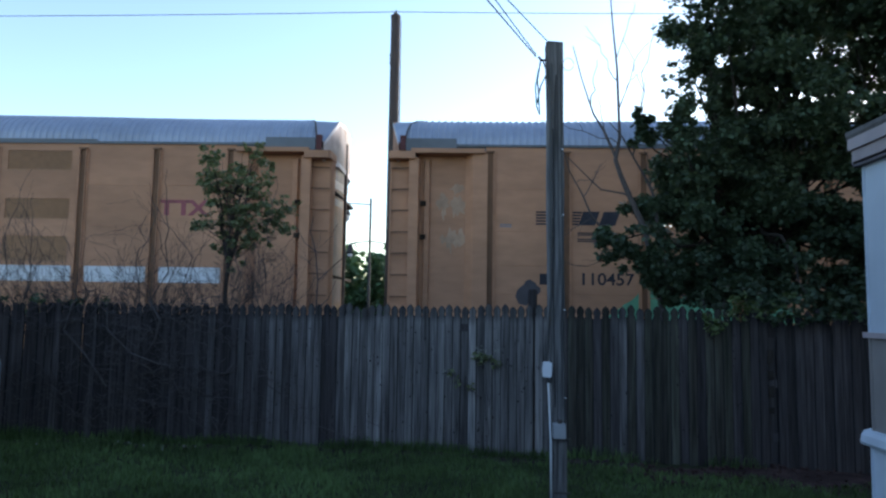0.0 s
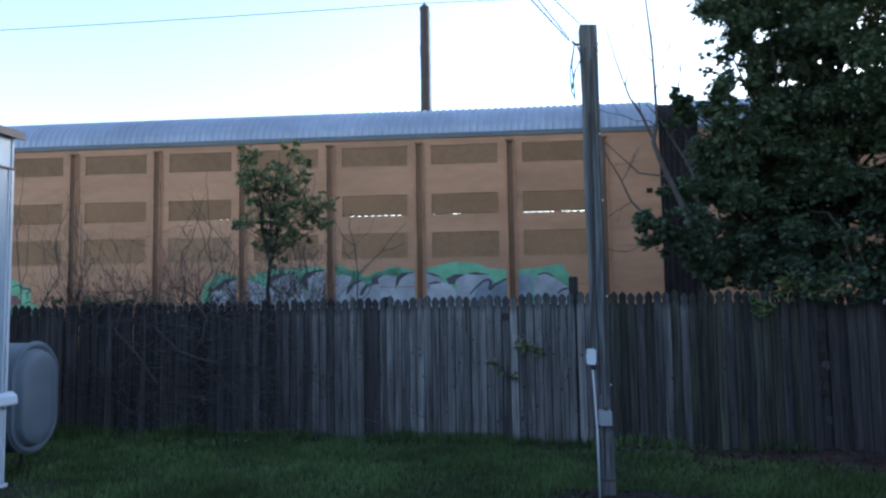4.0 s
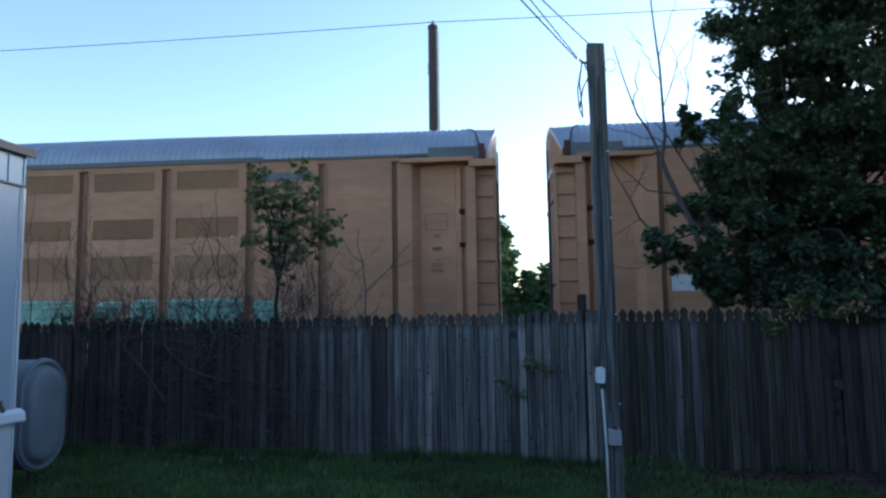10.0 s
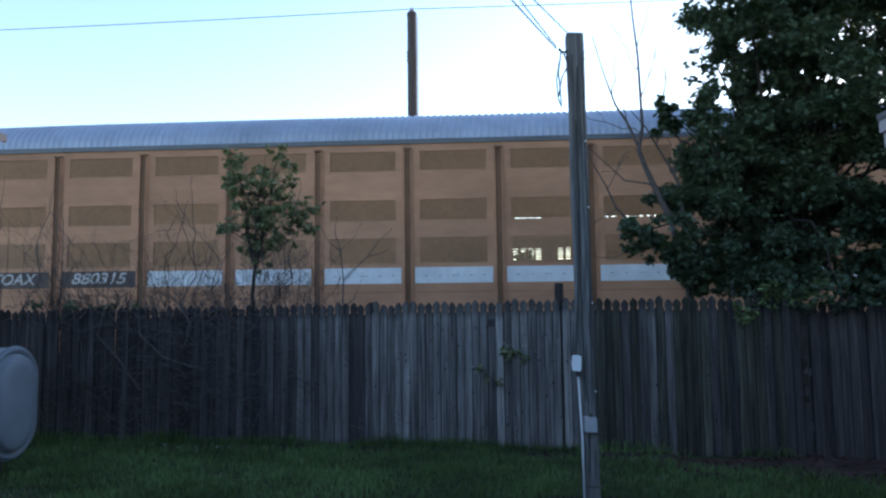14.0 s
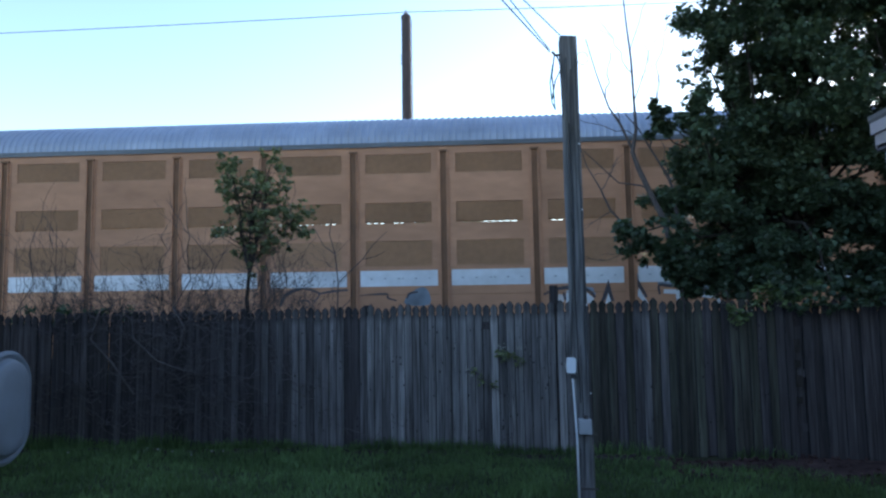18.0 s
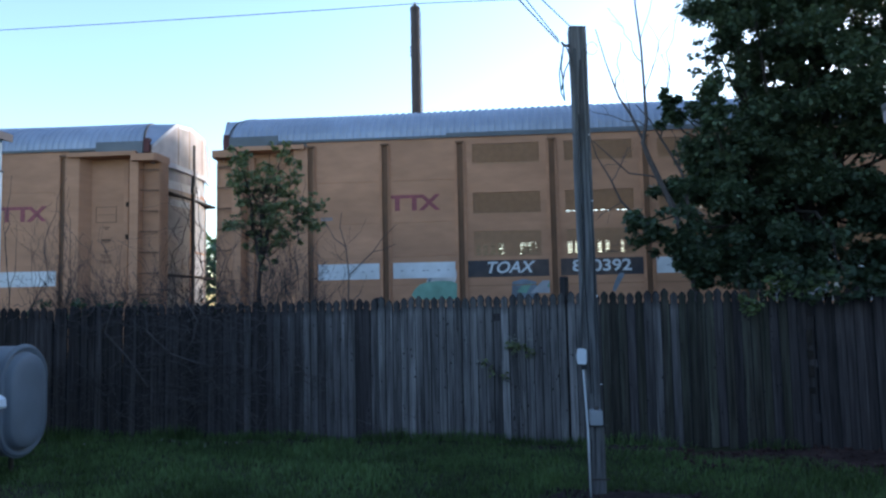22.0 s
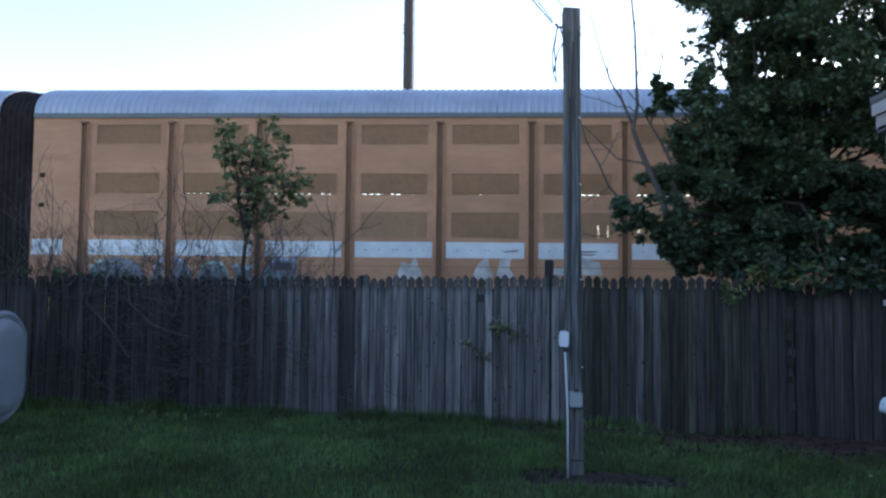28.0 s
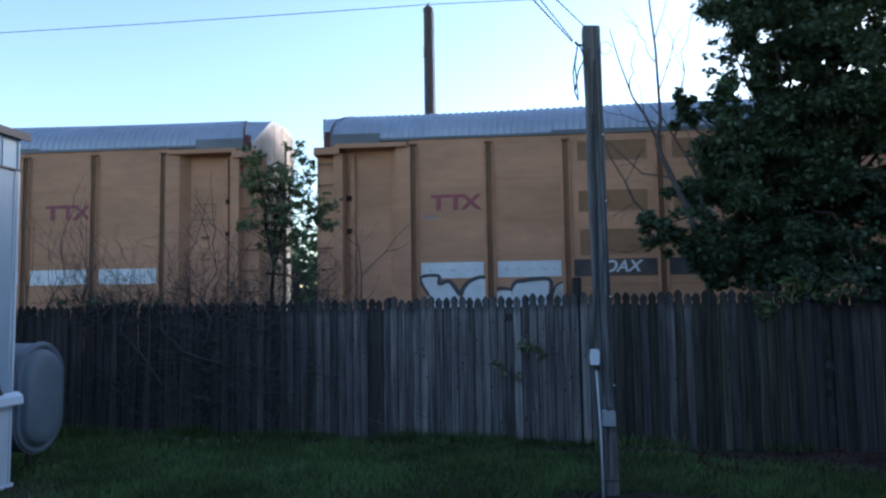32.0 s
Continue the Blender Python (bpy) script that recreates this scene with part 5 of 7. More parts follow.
def extra_d(car):
    spray(car, "blue-grey and white sprayed letters over the stripe", (
        ("fill", SILVER, 0, ((11.25, 1.6), (11.32, 2.02), (11.64, 2.16), (12.02, 2.26), (12.18, 2.11), (12.39, 2.0), (12.4, 1.58))),
        ("line", SKYBLUE, 0.07, ((11.21, 1.96), (11.3, 2.06), (11.64, 2.16), (11.98, 2.35), (12.19, 2.42), (12.46, 2.4), (12.54, 2.24))),
        ("line", BLUEGREY, 0.05, ((11.28, 2.0), (11.64, 2.1), (12.06, 2.3))),
        ("fill", MUTED, 0, ((12.38, 1.58), (12.52, 1.99), (12.64, 2.1), (12.72, 1.97), (12.72, 1.58))),
        ("fill", SKYBLUE, 1, ((11.62, 2.31), (11.72, 2.35), (11.83, 2.29), (11.7, 2.24))),
        ("line", SKYBLUE, 0.06, ((12.52, 2.21), (12.85, 2.24), (13.06, 2.34))),
        ("line", BLUEGREY, 0.045, ((12.94, 2.15), (13.19, 2.19), (13.52, 2.31), (13.73, 2.33))),
        ("line", SKYBLUE, 0.06, ((13.52, 2.42), (13.81, 2.37), (14.14, 2.3), (14.31, 2.41), (14.48, 2.38))),
        ("fill", MUTED, 0, ((13.31, 1.96), (13.42, 2.18), (13.67, 2.22), (13.72, 1.93), (13.51, 1.91))),
        ("fill", SILVER, 0, ((13.71, 1.56), (13.76, 2.01), (13.91, 2.12), (14.01, 1.96), (14.04, 1.55))),
        ("line", SCRAWL, 0.03, ((13.67, 2.31), (13.73, 2.18), (13.98, 2.19), (14.04, 2.25))),
        ("fill", SKYBLUE, 1, ((13.96, 2.32), (14.11, 2.4), (14.16, 2.19), (14.02, 2.21))),
        ("line", BLUEGREY, 0.04, ((14.02, 2.17), (14.31, 2.17), (14.52, 2.29), (14.89, 2.35))),
        ("fill", SILVER, 0, ((12.93, 1.57), (12.98, 2.03), (13.31, 2.14), (13.36, 1.56))),
        ("fill", MUTED, 0, ((14.04, 1.55), (14.1, 2.09), (14.47, 2.16), (14.48, 1.54))),
        ("fill", SILVER, 0, ((14.58, 1.54), (14.62, 2.2), (14.85, 2.28), (15.13, 2.25), (15.2, 1.88), (15.11, 1.53))),
        ("fill", SCRAWL, 0, ((14.51, 2.24), (14.54, 2.37), (14.91, 2.36), (14.68, 2.29))),
        ("line", BLUEGREY, 0.06, ((14.85, 2.38), (15.22, 2.4), (15.63, 2.42)))))
    spray(car, "blue-grey sprayed letters with a sky-blue block", (
        ("fill", SILVER, 0, ((14.62, 1.58), (14.65, 2.24), (15.01, 2.34), (15.15, 2.15), (15.23, 1.73), (15.14, 1.56))),
        ("line", SCRAWL, 0.05, ((14.65, 2.28), (14.91, 2.33))),
        ("line", SKYBLUE, 0.09, ((14.78, 2.38), (15.24, 2.4), (15.91, 2.41), (16.33, 2.43))),
        ("fill", SCRAWL, 0, ((15.26, 2.35), (15.37, 2.34), (15.45, 2.26), (15.36, 2.2))),
        ("fill", MUTED, 0, ((15.16, 2.25), (15.24, 2.32), (15.37, 2.23), (15.34, 2.18))),
        ("fill", SCRAWL, 0, ((15.89, 2.41), (15.97, 2.41), (15.99, 2.25), (15.91, 2.23))),
        ("fill", SILVER, 0, ((15.41, 2.18), (15.53, 2.31), (15.89, 2.31), (16.07, 2.19), (16.32, 2.08), (16.38, 1.91), (15.65, 1.9))),
        ("fill", SCRAWL, 0, ((16.16, 2.3), (16.28, 2.38), (16.39, 2.36), (16.32, 2.26))),
        ("fill", BLUEGREY, 0, ((16.4, 2.16), (16.43, 2.49), (16.6, 2.5), (16.61, 2.11))),
        ("fill", MUTED, 0, ((16.53, 2.15), (16.62, 2.34), (16.9, 2.27), (16.9, 2.19), (16.65, 1.9))),
        ("line", BLUEGREY, 0.07, ((16.62, 2.36), (16.9, 2.29), (17.4, 2.32))),
        ("fill", SCRAWL, 0, ((16.9, 2.27), (16.97, 2.35), (17.15, 2.32), (17.32, 2.22), (16.98, 2.2))),
        ("fill", SKYBLUE, 0, ((17.31, 1.89), (17.5, 2.09), (17.46, 2.27), (17.81, 2.33), (17.95, 2.2), (18.1, 2.2), (18.06, 1.87))),
        ("fill", MAROON, 1, ((16.42, 1.89), (16.48, 1.99), (16.61, 1.99), (16.64, 1.88)))))
    spray(car, "dark blue-grey sprayed arches", (
        ("fill", BLUEGREY, 0, ((23.29, 1.23), (23.32, 1.87), (23.48, 2.06), (23.9, 2.16), (24.33, 2.05), (24.51, 1.81), (24.54, 1.26))),
        ("line", SKYLINE, 0.03, ((23.32, 1.87), (23.42, 2.0), (23.61, 2.09))),
        ("fill", BLUEGREY, 1, ((24.67, 1.27), (24.71, 2.0), (24.92, 2.15), (25.17, 2.15), (25.45, 1.91), (25.49, 1.29))),
        ("line", SKYBLUE, 0.045, ((24.71, 1.94), (24.84, 2.1), (25.05, 2.16), (25.26, 2.09), (25.45, 1.9))),
        ("fill", BLUEGREY, 1, ((25.61, 1.29), (25.66, 1.91), (25.85, 2.06), (26.1, 2.05), (26.25, 1.86), (26.28, 1.31))),
        ("line", SKYLINE, 0.04, ((25.68, 1.96), (25.85, 2.05), (26.1, 2.04), (26.22, 1.88))),
        ("fill", BLUEGREY, 0, ((26.38, 1.31), (26.43, 1.95), (26.6, 1.91), (26.84, 2.04), (27.01, 1.9), (27.17, 2.11), (27.67, 2.18), (27.66, 1.34))),
        ("line", SKYBLUE, 0.05, ((26.35, 1.97), (26.43, 2.02), (26.47, 1.92), (26.68, 1.97), (26.84, 2.02), (27.01, 1.88), (27.17, 2.05), (27.21, 2.13), (27.65, 2.13))),
        ("fill", SCRAWL, 0, ((27.22, 1.91), (27.24, 2.06), (27.57, 2.07), (27.57, 1.91)))))
    spray(car, "white sprayed splashes", (
        ("fill", MUTED, 1, ((29.77, 1.78), (29.85, 2.1), (30.02, 2.05), (30.1, 2.31), (30.16, 2.05), (30.23, 1.79))),
        ("fill", MUTED, 1, ((31.3, 1.79), (31.36, 2.04), (31.49, 2.17), (31.57, 2.23), (31.61, 2.02), (31.68, 1.86), (31.62, 1.79))),
        ("fill", MUTED, 0, ((31.74, 1.79), (31.8, 2.07), (31.86, 2.32), (31.97, 2.36), (32.19, 2.34), (32.03, 2.15), (32.01, 1.98), (32.14, 1.8))),
        ("fill", MUTED, 0, ((32.86, 1.86), (32.88, 2.0), (33.11, 2.01), (33.17, 2.15), (33.4, 2.24), (33.81, 2.12), (33.87, 1.87))),
        ("line", MAROON, 0.02, ((33.11, 2.32), (33.77, 2.34))),
        ("line", MAROON, 0.02, ((33.13, 2.27), (33.73, 2.28))),
        ("line", MAROON, 0.02, ((31.9, 2.32), (32.19, 2.35))),
        ("line", SKYLINE, 0.025, ((32.92, 1.95), (33.15, 2.0), (33.27, 2.11)))))
    spray(car, "grey-green sprayed throw-up", (
        ("fill", MUTED, 1, ((4.55, 2.16), (4.61, 2.39), (4.8, 2.47), (5.04, 2.44), (5.15, 2.32), (5.12, 2.07), (4.98, 1.82), (4.49, 1.82))),
        ("fill", TEAL, 1, ((4.3, 1.78), (4.34, 2.01), (4.59, 2.11), (5.06, 2.11), (5.27, 1.94), (5.27, 1.77))),
        ("line", BLUEGREY, 0.05, ((4.59, 2.11), (4.68, 2.32), (4.89, 2.41), (5.1, 2.34))),
        ("fill", BLUEGREY, 0, ((6.24, 1.72), (6.27, 2.08), (6.5, 2.13), (6.75, 2.07), (6.77, 1.72))),
        ("fill", TEAL, 0, ((6.35, 1.87), (6.45, 1.99), (6.67, 2.05), (6.54, 1.84))),
        ("fill", SILVER, 0, ((6.62, 1.84), (6.87, 2.09), (7.08, 2.09), (7.08, 1.84))),
        ("fill", TEAL, 0, ((6.96, 1.96), (7.08, 2.23), (7.23, 2.21), (7.21, 1.92))),
        ("line", BLUEGREY, 0.07, ((8.27, 1.85), (8.41, 2.14), (8.48, 2.16)))))


def extra_e(car):
    spray(car, "white bubble letters with thick black outlines", (
        ("fill", WHITE, 0, ((2.55, 1.54), (2.29, 2.19), (2.64, 2.22), (2.66, 2.08), (2.87, 2.14), (3.06, 1.93), (3.09, 1.53))),
        ("fill", WHITE, 0, ((3.09, 1.53), (3.18, 1.94), (3.33, 2.13), (3.56, 2.18), (3.76, 2.08), (3.81, 1.52))),
        ("fill", WHITE, 0, ((3.75, 1.52), (3.76, 1.89), (4.13, 1.93), (4.14, 1.52))),
        ("fill", WHITE, 0, ((4.1, 1.52), (4.17, 2.03), (4.3, 2.1), (4.87, 2.12), (4.85, 1.51))),
        ("fill", MUTED, 0, ((4.94, 1.51), (4.99, 2.0), (5.11, 2.07), (5.28, 2.05), (5.26, 1.5))),
        ("line", SCRAWL, 0.06, ((2.47, 1.83), (2.29, 2.2), (2.66, 2.24), (2.67, 2.08), (2.87, 2.13), (3.01, 1.97), (3.1, 1.86), (3.18, 2.01), (3.33, 2.14), (3.56, 2.2), (3.78, 2.09), (3.82, 2.0))),
        ("line", SCRAWL, 0.05, ((3.65, 1.81), (3.74, 1.91), (3.93, 1.97), (4.15, 1.93))),
        ("line", SCRAWL, 0.06, ((4.11, 1.91), (4.2, 2.07), (4.34, 2.11), (4.89, 2.13), (4.9, 1.79))),
        ("line", SCRAWL, 0.03, ((4.94, 1.79), (5.01, 2.0), (5.15, 2.07)))))


SPECS = (
    ("tan two-unit autorack freight car with a white side stripe", True, True, None, (40.15,), None, ((), (3, 4, 6)), ({4: 1}, {2: 3})),
    ("tan two-unit autorack freight car with dark railway mark and green graffiti", False, False, None, (), extra_b, (range(8), range(8)), ({0: 1, 3: 2}, {6: 3, 3: 2, 0: 3})),
    ("tan two-unit autorack freight car with black number boards", "board", True, ("TOAX", "880315"), (3.04, 40.2), extra_c, ((6, 7), range(8)), ({0: 1, 3: 4, 6: 3}, {4: 1, 1: 5, 0: 4})),
    ("tan two-unit autorack freight car with blue-grey graffiti over the stripe", "board", True, ("TOAX", "880392"), (4.3, 38.97), extra_d, ((1, 2, 4, 5, 6, 7), range(8)), ({0: 3, 1: 2, 5: 1, 6: 2}, {5: 1, 4: 5, 2: 6, 1: 4})),
    ("tan two-unit autorack freight car with white bubble graffiti", "board", True, ("TOAX", ""), (3.02,), extra_e, ((5, 6), ()), ({3: 2}, {})),
)
CARS = [build_car(i, *spec) for i, spec in enumerate(SPECS)]


# ---- post with service fittings ----
def build_post():
    post = thing("utility_post", "weathered square wooden post with electrical fittings", "utility post", at=(0.715, 6.19, 0))
    rng = random.Random(2)
    s = Shape()
    n = 24
    for i in range(n + 1):
        z = -0.3 + 4.52 * i / n
        cx, w = -0.045 * z / 4.25 + 0.004 * math.sin(z * 2.1), 0.0705 + 0.006 * z / 4.25 + 0.002 * math.sin(5 * z)
        c = 0.018
        tip = 0.012 if i == n else 0
        for x, y in ((-w, -w + c), (-w + c, -w), (w - c, -w), (w, -w + c), (w, w - c), (w - c, w), (-w + c, w), (-w, w - c)):
            s.v.append((cx + x, y, z + (0.008 * x / w + tip * rng.uniform(-1, 1) if i == n else 0)))
    for i in range(n):
        for k in range(8):
            a, b = i * 8 + k, i * 8 + (k + 1) % 8
            s.f.append((a, b, b + 8, a + 8))
    s.f += [tuple(range(8))[::-1], tuple(range(n * 8, n * 8 + 8))]
    part("shaft", s, POST_WOOD, post, "square grey weathered wooden shaft")
    crack = Shape().tube([(-0.035, -0.075, 0.9), (-0.05, -0.077, 1.7), (-0.055, -0.078, 2.1), (-0.04, -0.078, 2.7), (-0.06, -0.079, 3.4)], 0.006, 4)
    part("crack", crack, CABLE, post, "dark drying crack")
    for pts in ([(0.03, -0.076, 0.9), (0.02, -0.078, 1.6), (0.035, -0.079, 2.2), (0.02, -0.079, 3.0)], [(-0.005, -0.077, 2.4), (-0.015, -0.079, 3.2), (-0.02, -0.08, 4.1)], [(0.06, -0.073, 0.2), (0.055, -0.076, 1.1)], [(-0.02, -0.075, 0.2), (-0.01, -0.076, 0.6), (-0.02, -0.077, 1.4)]):
        part("crack", Shape().tube(pts, [0.002] + [0.005] * (len(pts) - 2) + [0.002], 4), CABLE, post, "dark drying crack")
    part("conduit", Shape().tube([(-0.074, -0.13, 0.0), (-0.079, -0.13, 0.6), (-0.1, -0.13, 1.08), (-0.105, -0.13, 1.16)], 0.0085, 8), PLASTIC, post, "white plastic conduit", True)
    h = Shape().slab([(-0.148, 1.17), (-0.084, 1.165), (-0.075, 1.19), (-0.073, 1.29), (-0.1, 1.302), (-0.143, 1.295), (-0.153, 1.23)], "y", -0.17, -0.079)
    part("outlet_cover", h, PLASTIC, post, "white weatherproof outlet cover")
    part("outlet_socket", Shape().box(-0.12, -0.074, -0.16, -0.1, 1.12, 1.17), CABLE, post)
    b = part("junction_box", Shape().slab([(-0.055, 0.645), (0.04, 0.645), (0.045, 0.65), (0.045, 0.765), (0.04, 0.77), (-0.055, 0.77), (-0.06, 0.765), (-0.06, 0.65)], "y", -0.17, -0.072), GREYBOX, post, "grey metal junction box")
    part("box_lid", Shape().box(-0.052, 0.037, -0.176, -0.17, 0.653, 0.762), GREYBOX, b)
    part("box_knob", Shape().tube([(0, -0.12, 0.77), (0, -0.12, 0.8)], 0.02, 8), STEEL, b)
    for pts, r in (([(-0.079, -0.1, 4.0), (-0.084, -0.1, 3.0), (-0.075, -0.1, 2.3), (-0.074, -0.1, 1.9), (-0.1, -0.1, 1.5), (-0.115, -0.12, 1.3)], 0.012),
                   ([(0.015, -0.079, 4.0), (0.022, -0.081, 3.0), (0.036, -0.079, 2.0), (0.05, -0.077, 1.2), (0.052, -0.077, 0.72)], 0.010),
                   ([(-0.03, -0.079, 3.9), (-0.05, -0.084, 3.1), (-0.045, -0.084, 2.4), (-0.06, -0.079, 1.9)], 0.006),
                   ([(-0.06, -0.1, 0.64), (-0.079, -0.12, 0.6), (-0.05, -0.1, 0.5), (-0.06, -0.079, 0.25)], 0.006)):
        part("cable_run", Shape().tube(pts, r, 5), CABLE, post)
    jagged_mark = Shape()
    for i in range(9):
        z = 2.18 + 0.05 * i
        jagged_mark.v += [(-0.074, -0.0765, z), (-0.05 + 0.012 * math.sin(2.3 * i), -0.0772, z)]
    jagged_mark.f = [(2 * i, 2 * i + 1, 2 * i + 3, 2 * i + 2) for i in range(8)]
    part("stain", jagged_mark, CABLE, post, "black jagged mark on the left edge")
    for z in (0.16, 0.62):
        part("strap", Shape().box(-0.1, 0.1, -0.081, -0.074, z, z + 0.015), STEEL, post)
    part("bracket", Shape().tube([(-0.1, -0.02, 4.06), (-0.16, -0.05, 4.05), (-0.19, -0.08, 4.07)], 0.012, 6), STEEL, post)
    for pts, m in (([(-0.17, -0.06, 4.05), (-0.2, -0.08, 3.85), (-0.19, -0.1, 3.7), (-0.205, -0.1, 3.62), (-0.17, -0.079, 3.8), (-0.12, -0.08, 3.9)], CABLE),
                   ([(-0.19, -0.1, 3.95), (-0.22, -0.1, 3.78), (-0.21, -0.1, 3.6), (-0.18, -0.1, 3.52), (-0.19, -0.1, 3.7)], CABLE_TEAL),
                   ([(-0.15, -0.08, 4.03), (-0.11, -0.1, 3.9), (-0.079, -0.1, 3.75)], CABLE)):
        part("loose_wire", Shape().tube(pts, 0.007, 5), m, post)
    part("wire_loop", Shape().tube([(0.02 + 0.05 * math.cos(a) + 0.06, -0.079, 4.0 + 0.06 * math.sin(a)) for a in [0.5 * i for i in range(13)]], 0.003, 4), CABLE, post)
    for z in (3.2, 2.6, 1.75, 0.98):
        part("staple", Shape().box(0.028 - 0.012 * (z - 2.5), 0.04 - 0.012 * (z - 2.5), -0.1, -0.07, z, z + 0.01), PLASTIC, post)


build_post()


def sagging(a, b, sag, n=16):
    a, b = Vector(a), Vector(b)
    return [a.lerp(b, i / n) - Vector((0, 0, sag * 4 * (i / n) * (1 - i / n))) for i in range(n + 1)]


def build_service_wires():
    # towards the left-hand home's service mast, behind and above
    for i, (z0, end, m, r) in enumerate(((4.07, (-3.9, -3.6, 4.85), CABLE, 0.006), (4.09, (-3.45, -3.6, 4.9), CABLE_TEAL, 0.005), (4.22, (-3.25, -3.6, 3.55), CABLE_TEAL, 0.005))):
        s = Shape().tube(sagging((0.5 if i < 2 else 0.6, 6.1, z0), end, 0.02), r, 5)
        solid("overhead_cable", s, m, "thin service cable running from the post over the yard", "cable", smooth=True, group="service cables")


build_service_wires()


# ---- far utility pole, wires and mast ----
def build_far_pole():
    pole = thing("utility_pole", "tall brown round wooden utility pole behind the train", "utility pole", at=(-3.24, 24, 0))
    part("shaft", Shape().tube([(0, 0, -0.7), (0, 0, 6), (0, 0, 12.3), (0, 0, 12.42)], [0.2, 0.19, 0.17, 0.165], 16), POLE_WOOD, pole, smooth=True)
    part("cap", Shape().tube([(0, 0, 12.36), (0, 0, 12.46), (0, 0, 12.58)], [0.19, 0.18, 0.05], 12), POLE_WOOD, pole, "weathered conical cap")
    part("insulator", Shape().tube([(0, 0, 12.5), (0, 0, 12.62), (0, 0, 12.68)], [0.05, 0.06, 0.03], 10), GREYBOX, pole)
    part("ground_wire", Shape().tube([(0.2, -0.05, 0), (0.22, -0.05, 6), (0.2, -0.05, 12.2)], 0.012, 5), CABLE, pole)
    for z in (10.6, 10.75, 10.9):
        part("tag", Shape().box(-0.19, -0.15, -0.14, -0.1, z, z + 0.07), GREYBOX, pole)
    for a, b, sag in (((-60, 24, 13.6), (-3.24, 24, 12.62), 0.35), ((-3.24, 24, 12.62), (60, 24, 13.2), 0.5)):
        solid("power_line", Shape().tube(sagging(a, b, sag), 0.014, 5), CABLE, "thin power line strung between poles", "power line", smooth=True, group="power lines")
    grey = thing("utility_pole", "slim pale grey pole with a short crossarm beyond the railway", "utility pole", at=(-5.05, 40, 0))
    part("shaft", Shape().tube([(0, 0, -0.6), (0, 0, 8.85)], [0.1, 0.075], 10), GREYBOX, grey, smooth=True)
    part("crossarm", Shape().tube([(-0.05, 0, 8.3), (0.85, 0, 8.45)], 0.035, 6), STEEL, grey)
    part("insulator", Shape().tube([(0.8, 0, 8.45), (0.8, 0, 8.62)], [0.05, 0.03], 8), GREYBOX, grey)
    solid("power_line", Shape().tube(sagging((-3.04, 24, 12.3), (-5.0, 40, 8.8), 0.2), 0.014, 5), CABLE, "thin cable hanging from the tall pole to the grey pole", "power line", smooth=True, group="power lines")
    mast = thing("street_lamp", "slim dark street lamp with one lantern on a side arm", "street lamp", "street lamps", at=(-5.0, 30, 0))
    part("pole", Shape().tube([(0, 0, -0.6), (0, 0, 6.65)], [0.07, 0.05], 10), LAMP_IRON, mast)
    part("arm", Shape().tube([(0, 0, 6.35), (-0.7, 0, 6.4), (-1.1, 0, 6.41)], 0.03, 8), LAMP_IRON, mast)
    head = part("lantern", Shape().tube([(-1.08, 0, 6.42), (-1.08, 0, 6.24), (-1.08, 0, 6.22), (-1.08, 0, 6.12), (-1.08, 0, 5.95), (-1.08, 0, 5.86)], [0.025, 0.03, 0.09, 0.1, 0.17, 0.2], 10), LAMP_IRON, mast)
    part("globe", Shape().tube([(-1.08, 0, 5.86), (-1.08, 0, 5.7), (-1.08, 0, 5.58)], [0.17, 0.14, 0.05], 10), PLASTIC, head)
    lamp = thing("street_lamp", "double-headed dark street lamp beyond the tracks", "street lamp", "street lamps", at=(-6.35, 38, 0))
    part("pole", Shape().tube([(0, 0, -0.6), (0, 0, 5.9)], [0.08, 0.05], 10), LAMP_IRON, lamp)
    part("crossarm", Shape().tube([(-1.1, 0, 5.35), (0, 0, 5.5), (1.1, 0, 5.35)], 0.035, 8), LAMP_IRON, lamp)
    for d in (-1.1, 1.1):
        head = part("lamp_head", Shape().tube([(d, 0, 5.36), (d, 0, 5.2), (d, 0, 4.85), (d, 0, 4.75)], [0.06, 0.13, 0.2, 0.16], 10), LAMP_IRON, lamp)
        part("globe", Shape().tube([(d, 0, 4.77), (d, 0, 4.66), (d, 0, 4.58)], [0.15, 0.13, 0.05], 10), PLASTIC, head)


build_far_pole()


# ---- mobile homes ----
def siding(home, name, mat, label, x, y0, y1, z0, z1, out, step, ridge=0.012):
    """Ribbed vertical sheet on a wall that runs along y, with its gable end; out is -1 or +1, the way it faces."""
    s = Shape().box(min(x, x - out * 0.04), max(x, x - out * 0.04), y0, y1, z0, z1)
    s.box(min(x - out * 0.042, x - out * 4.2), max(x - out * 0.042, x - out * 4.2), y1 - 0.04, y1, z0, z1)
    sheet = part(name, s, mat, home, label)
    rib = Shape().box(min(x, x + out * ridge), max(x, x + out * ridge), -0.018, 0.0, z0, z1).mesh("rib", mat)
    y = y1 - 0.02
    while y > max(y0, -1.0):
        part("rib", rib, None, sheet, at=(0, y, 0))
        y -= step


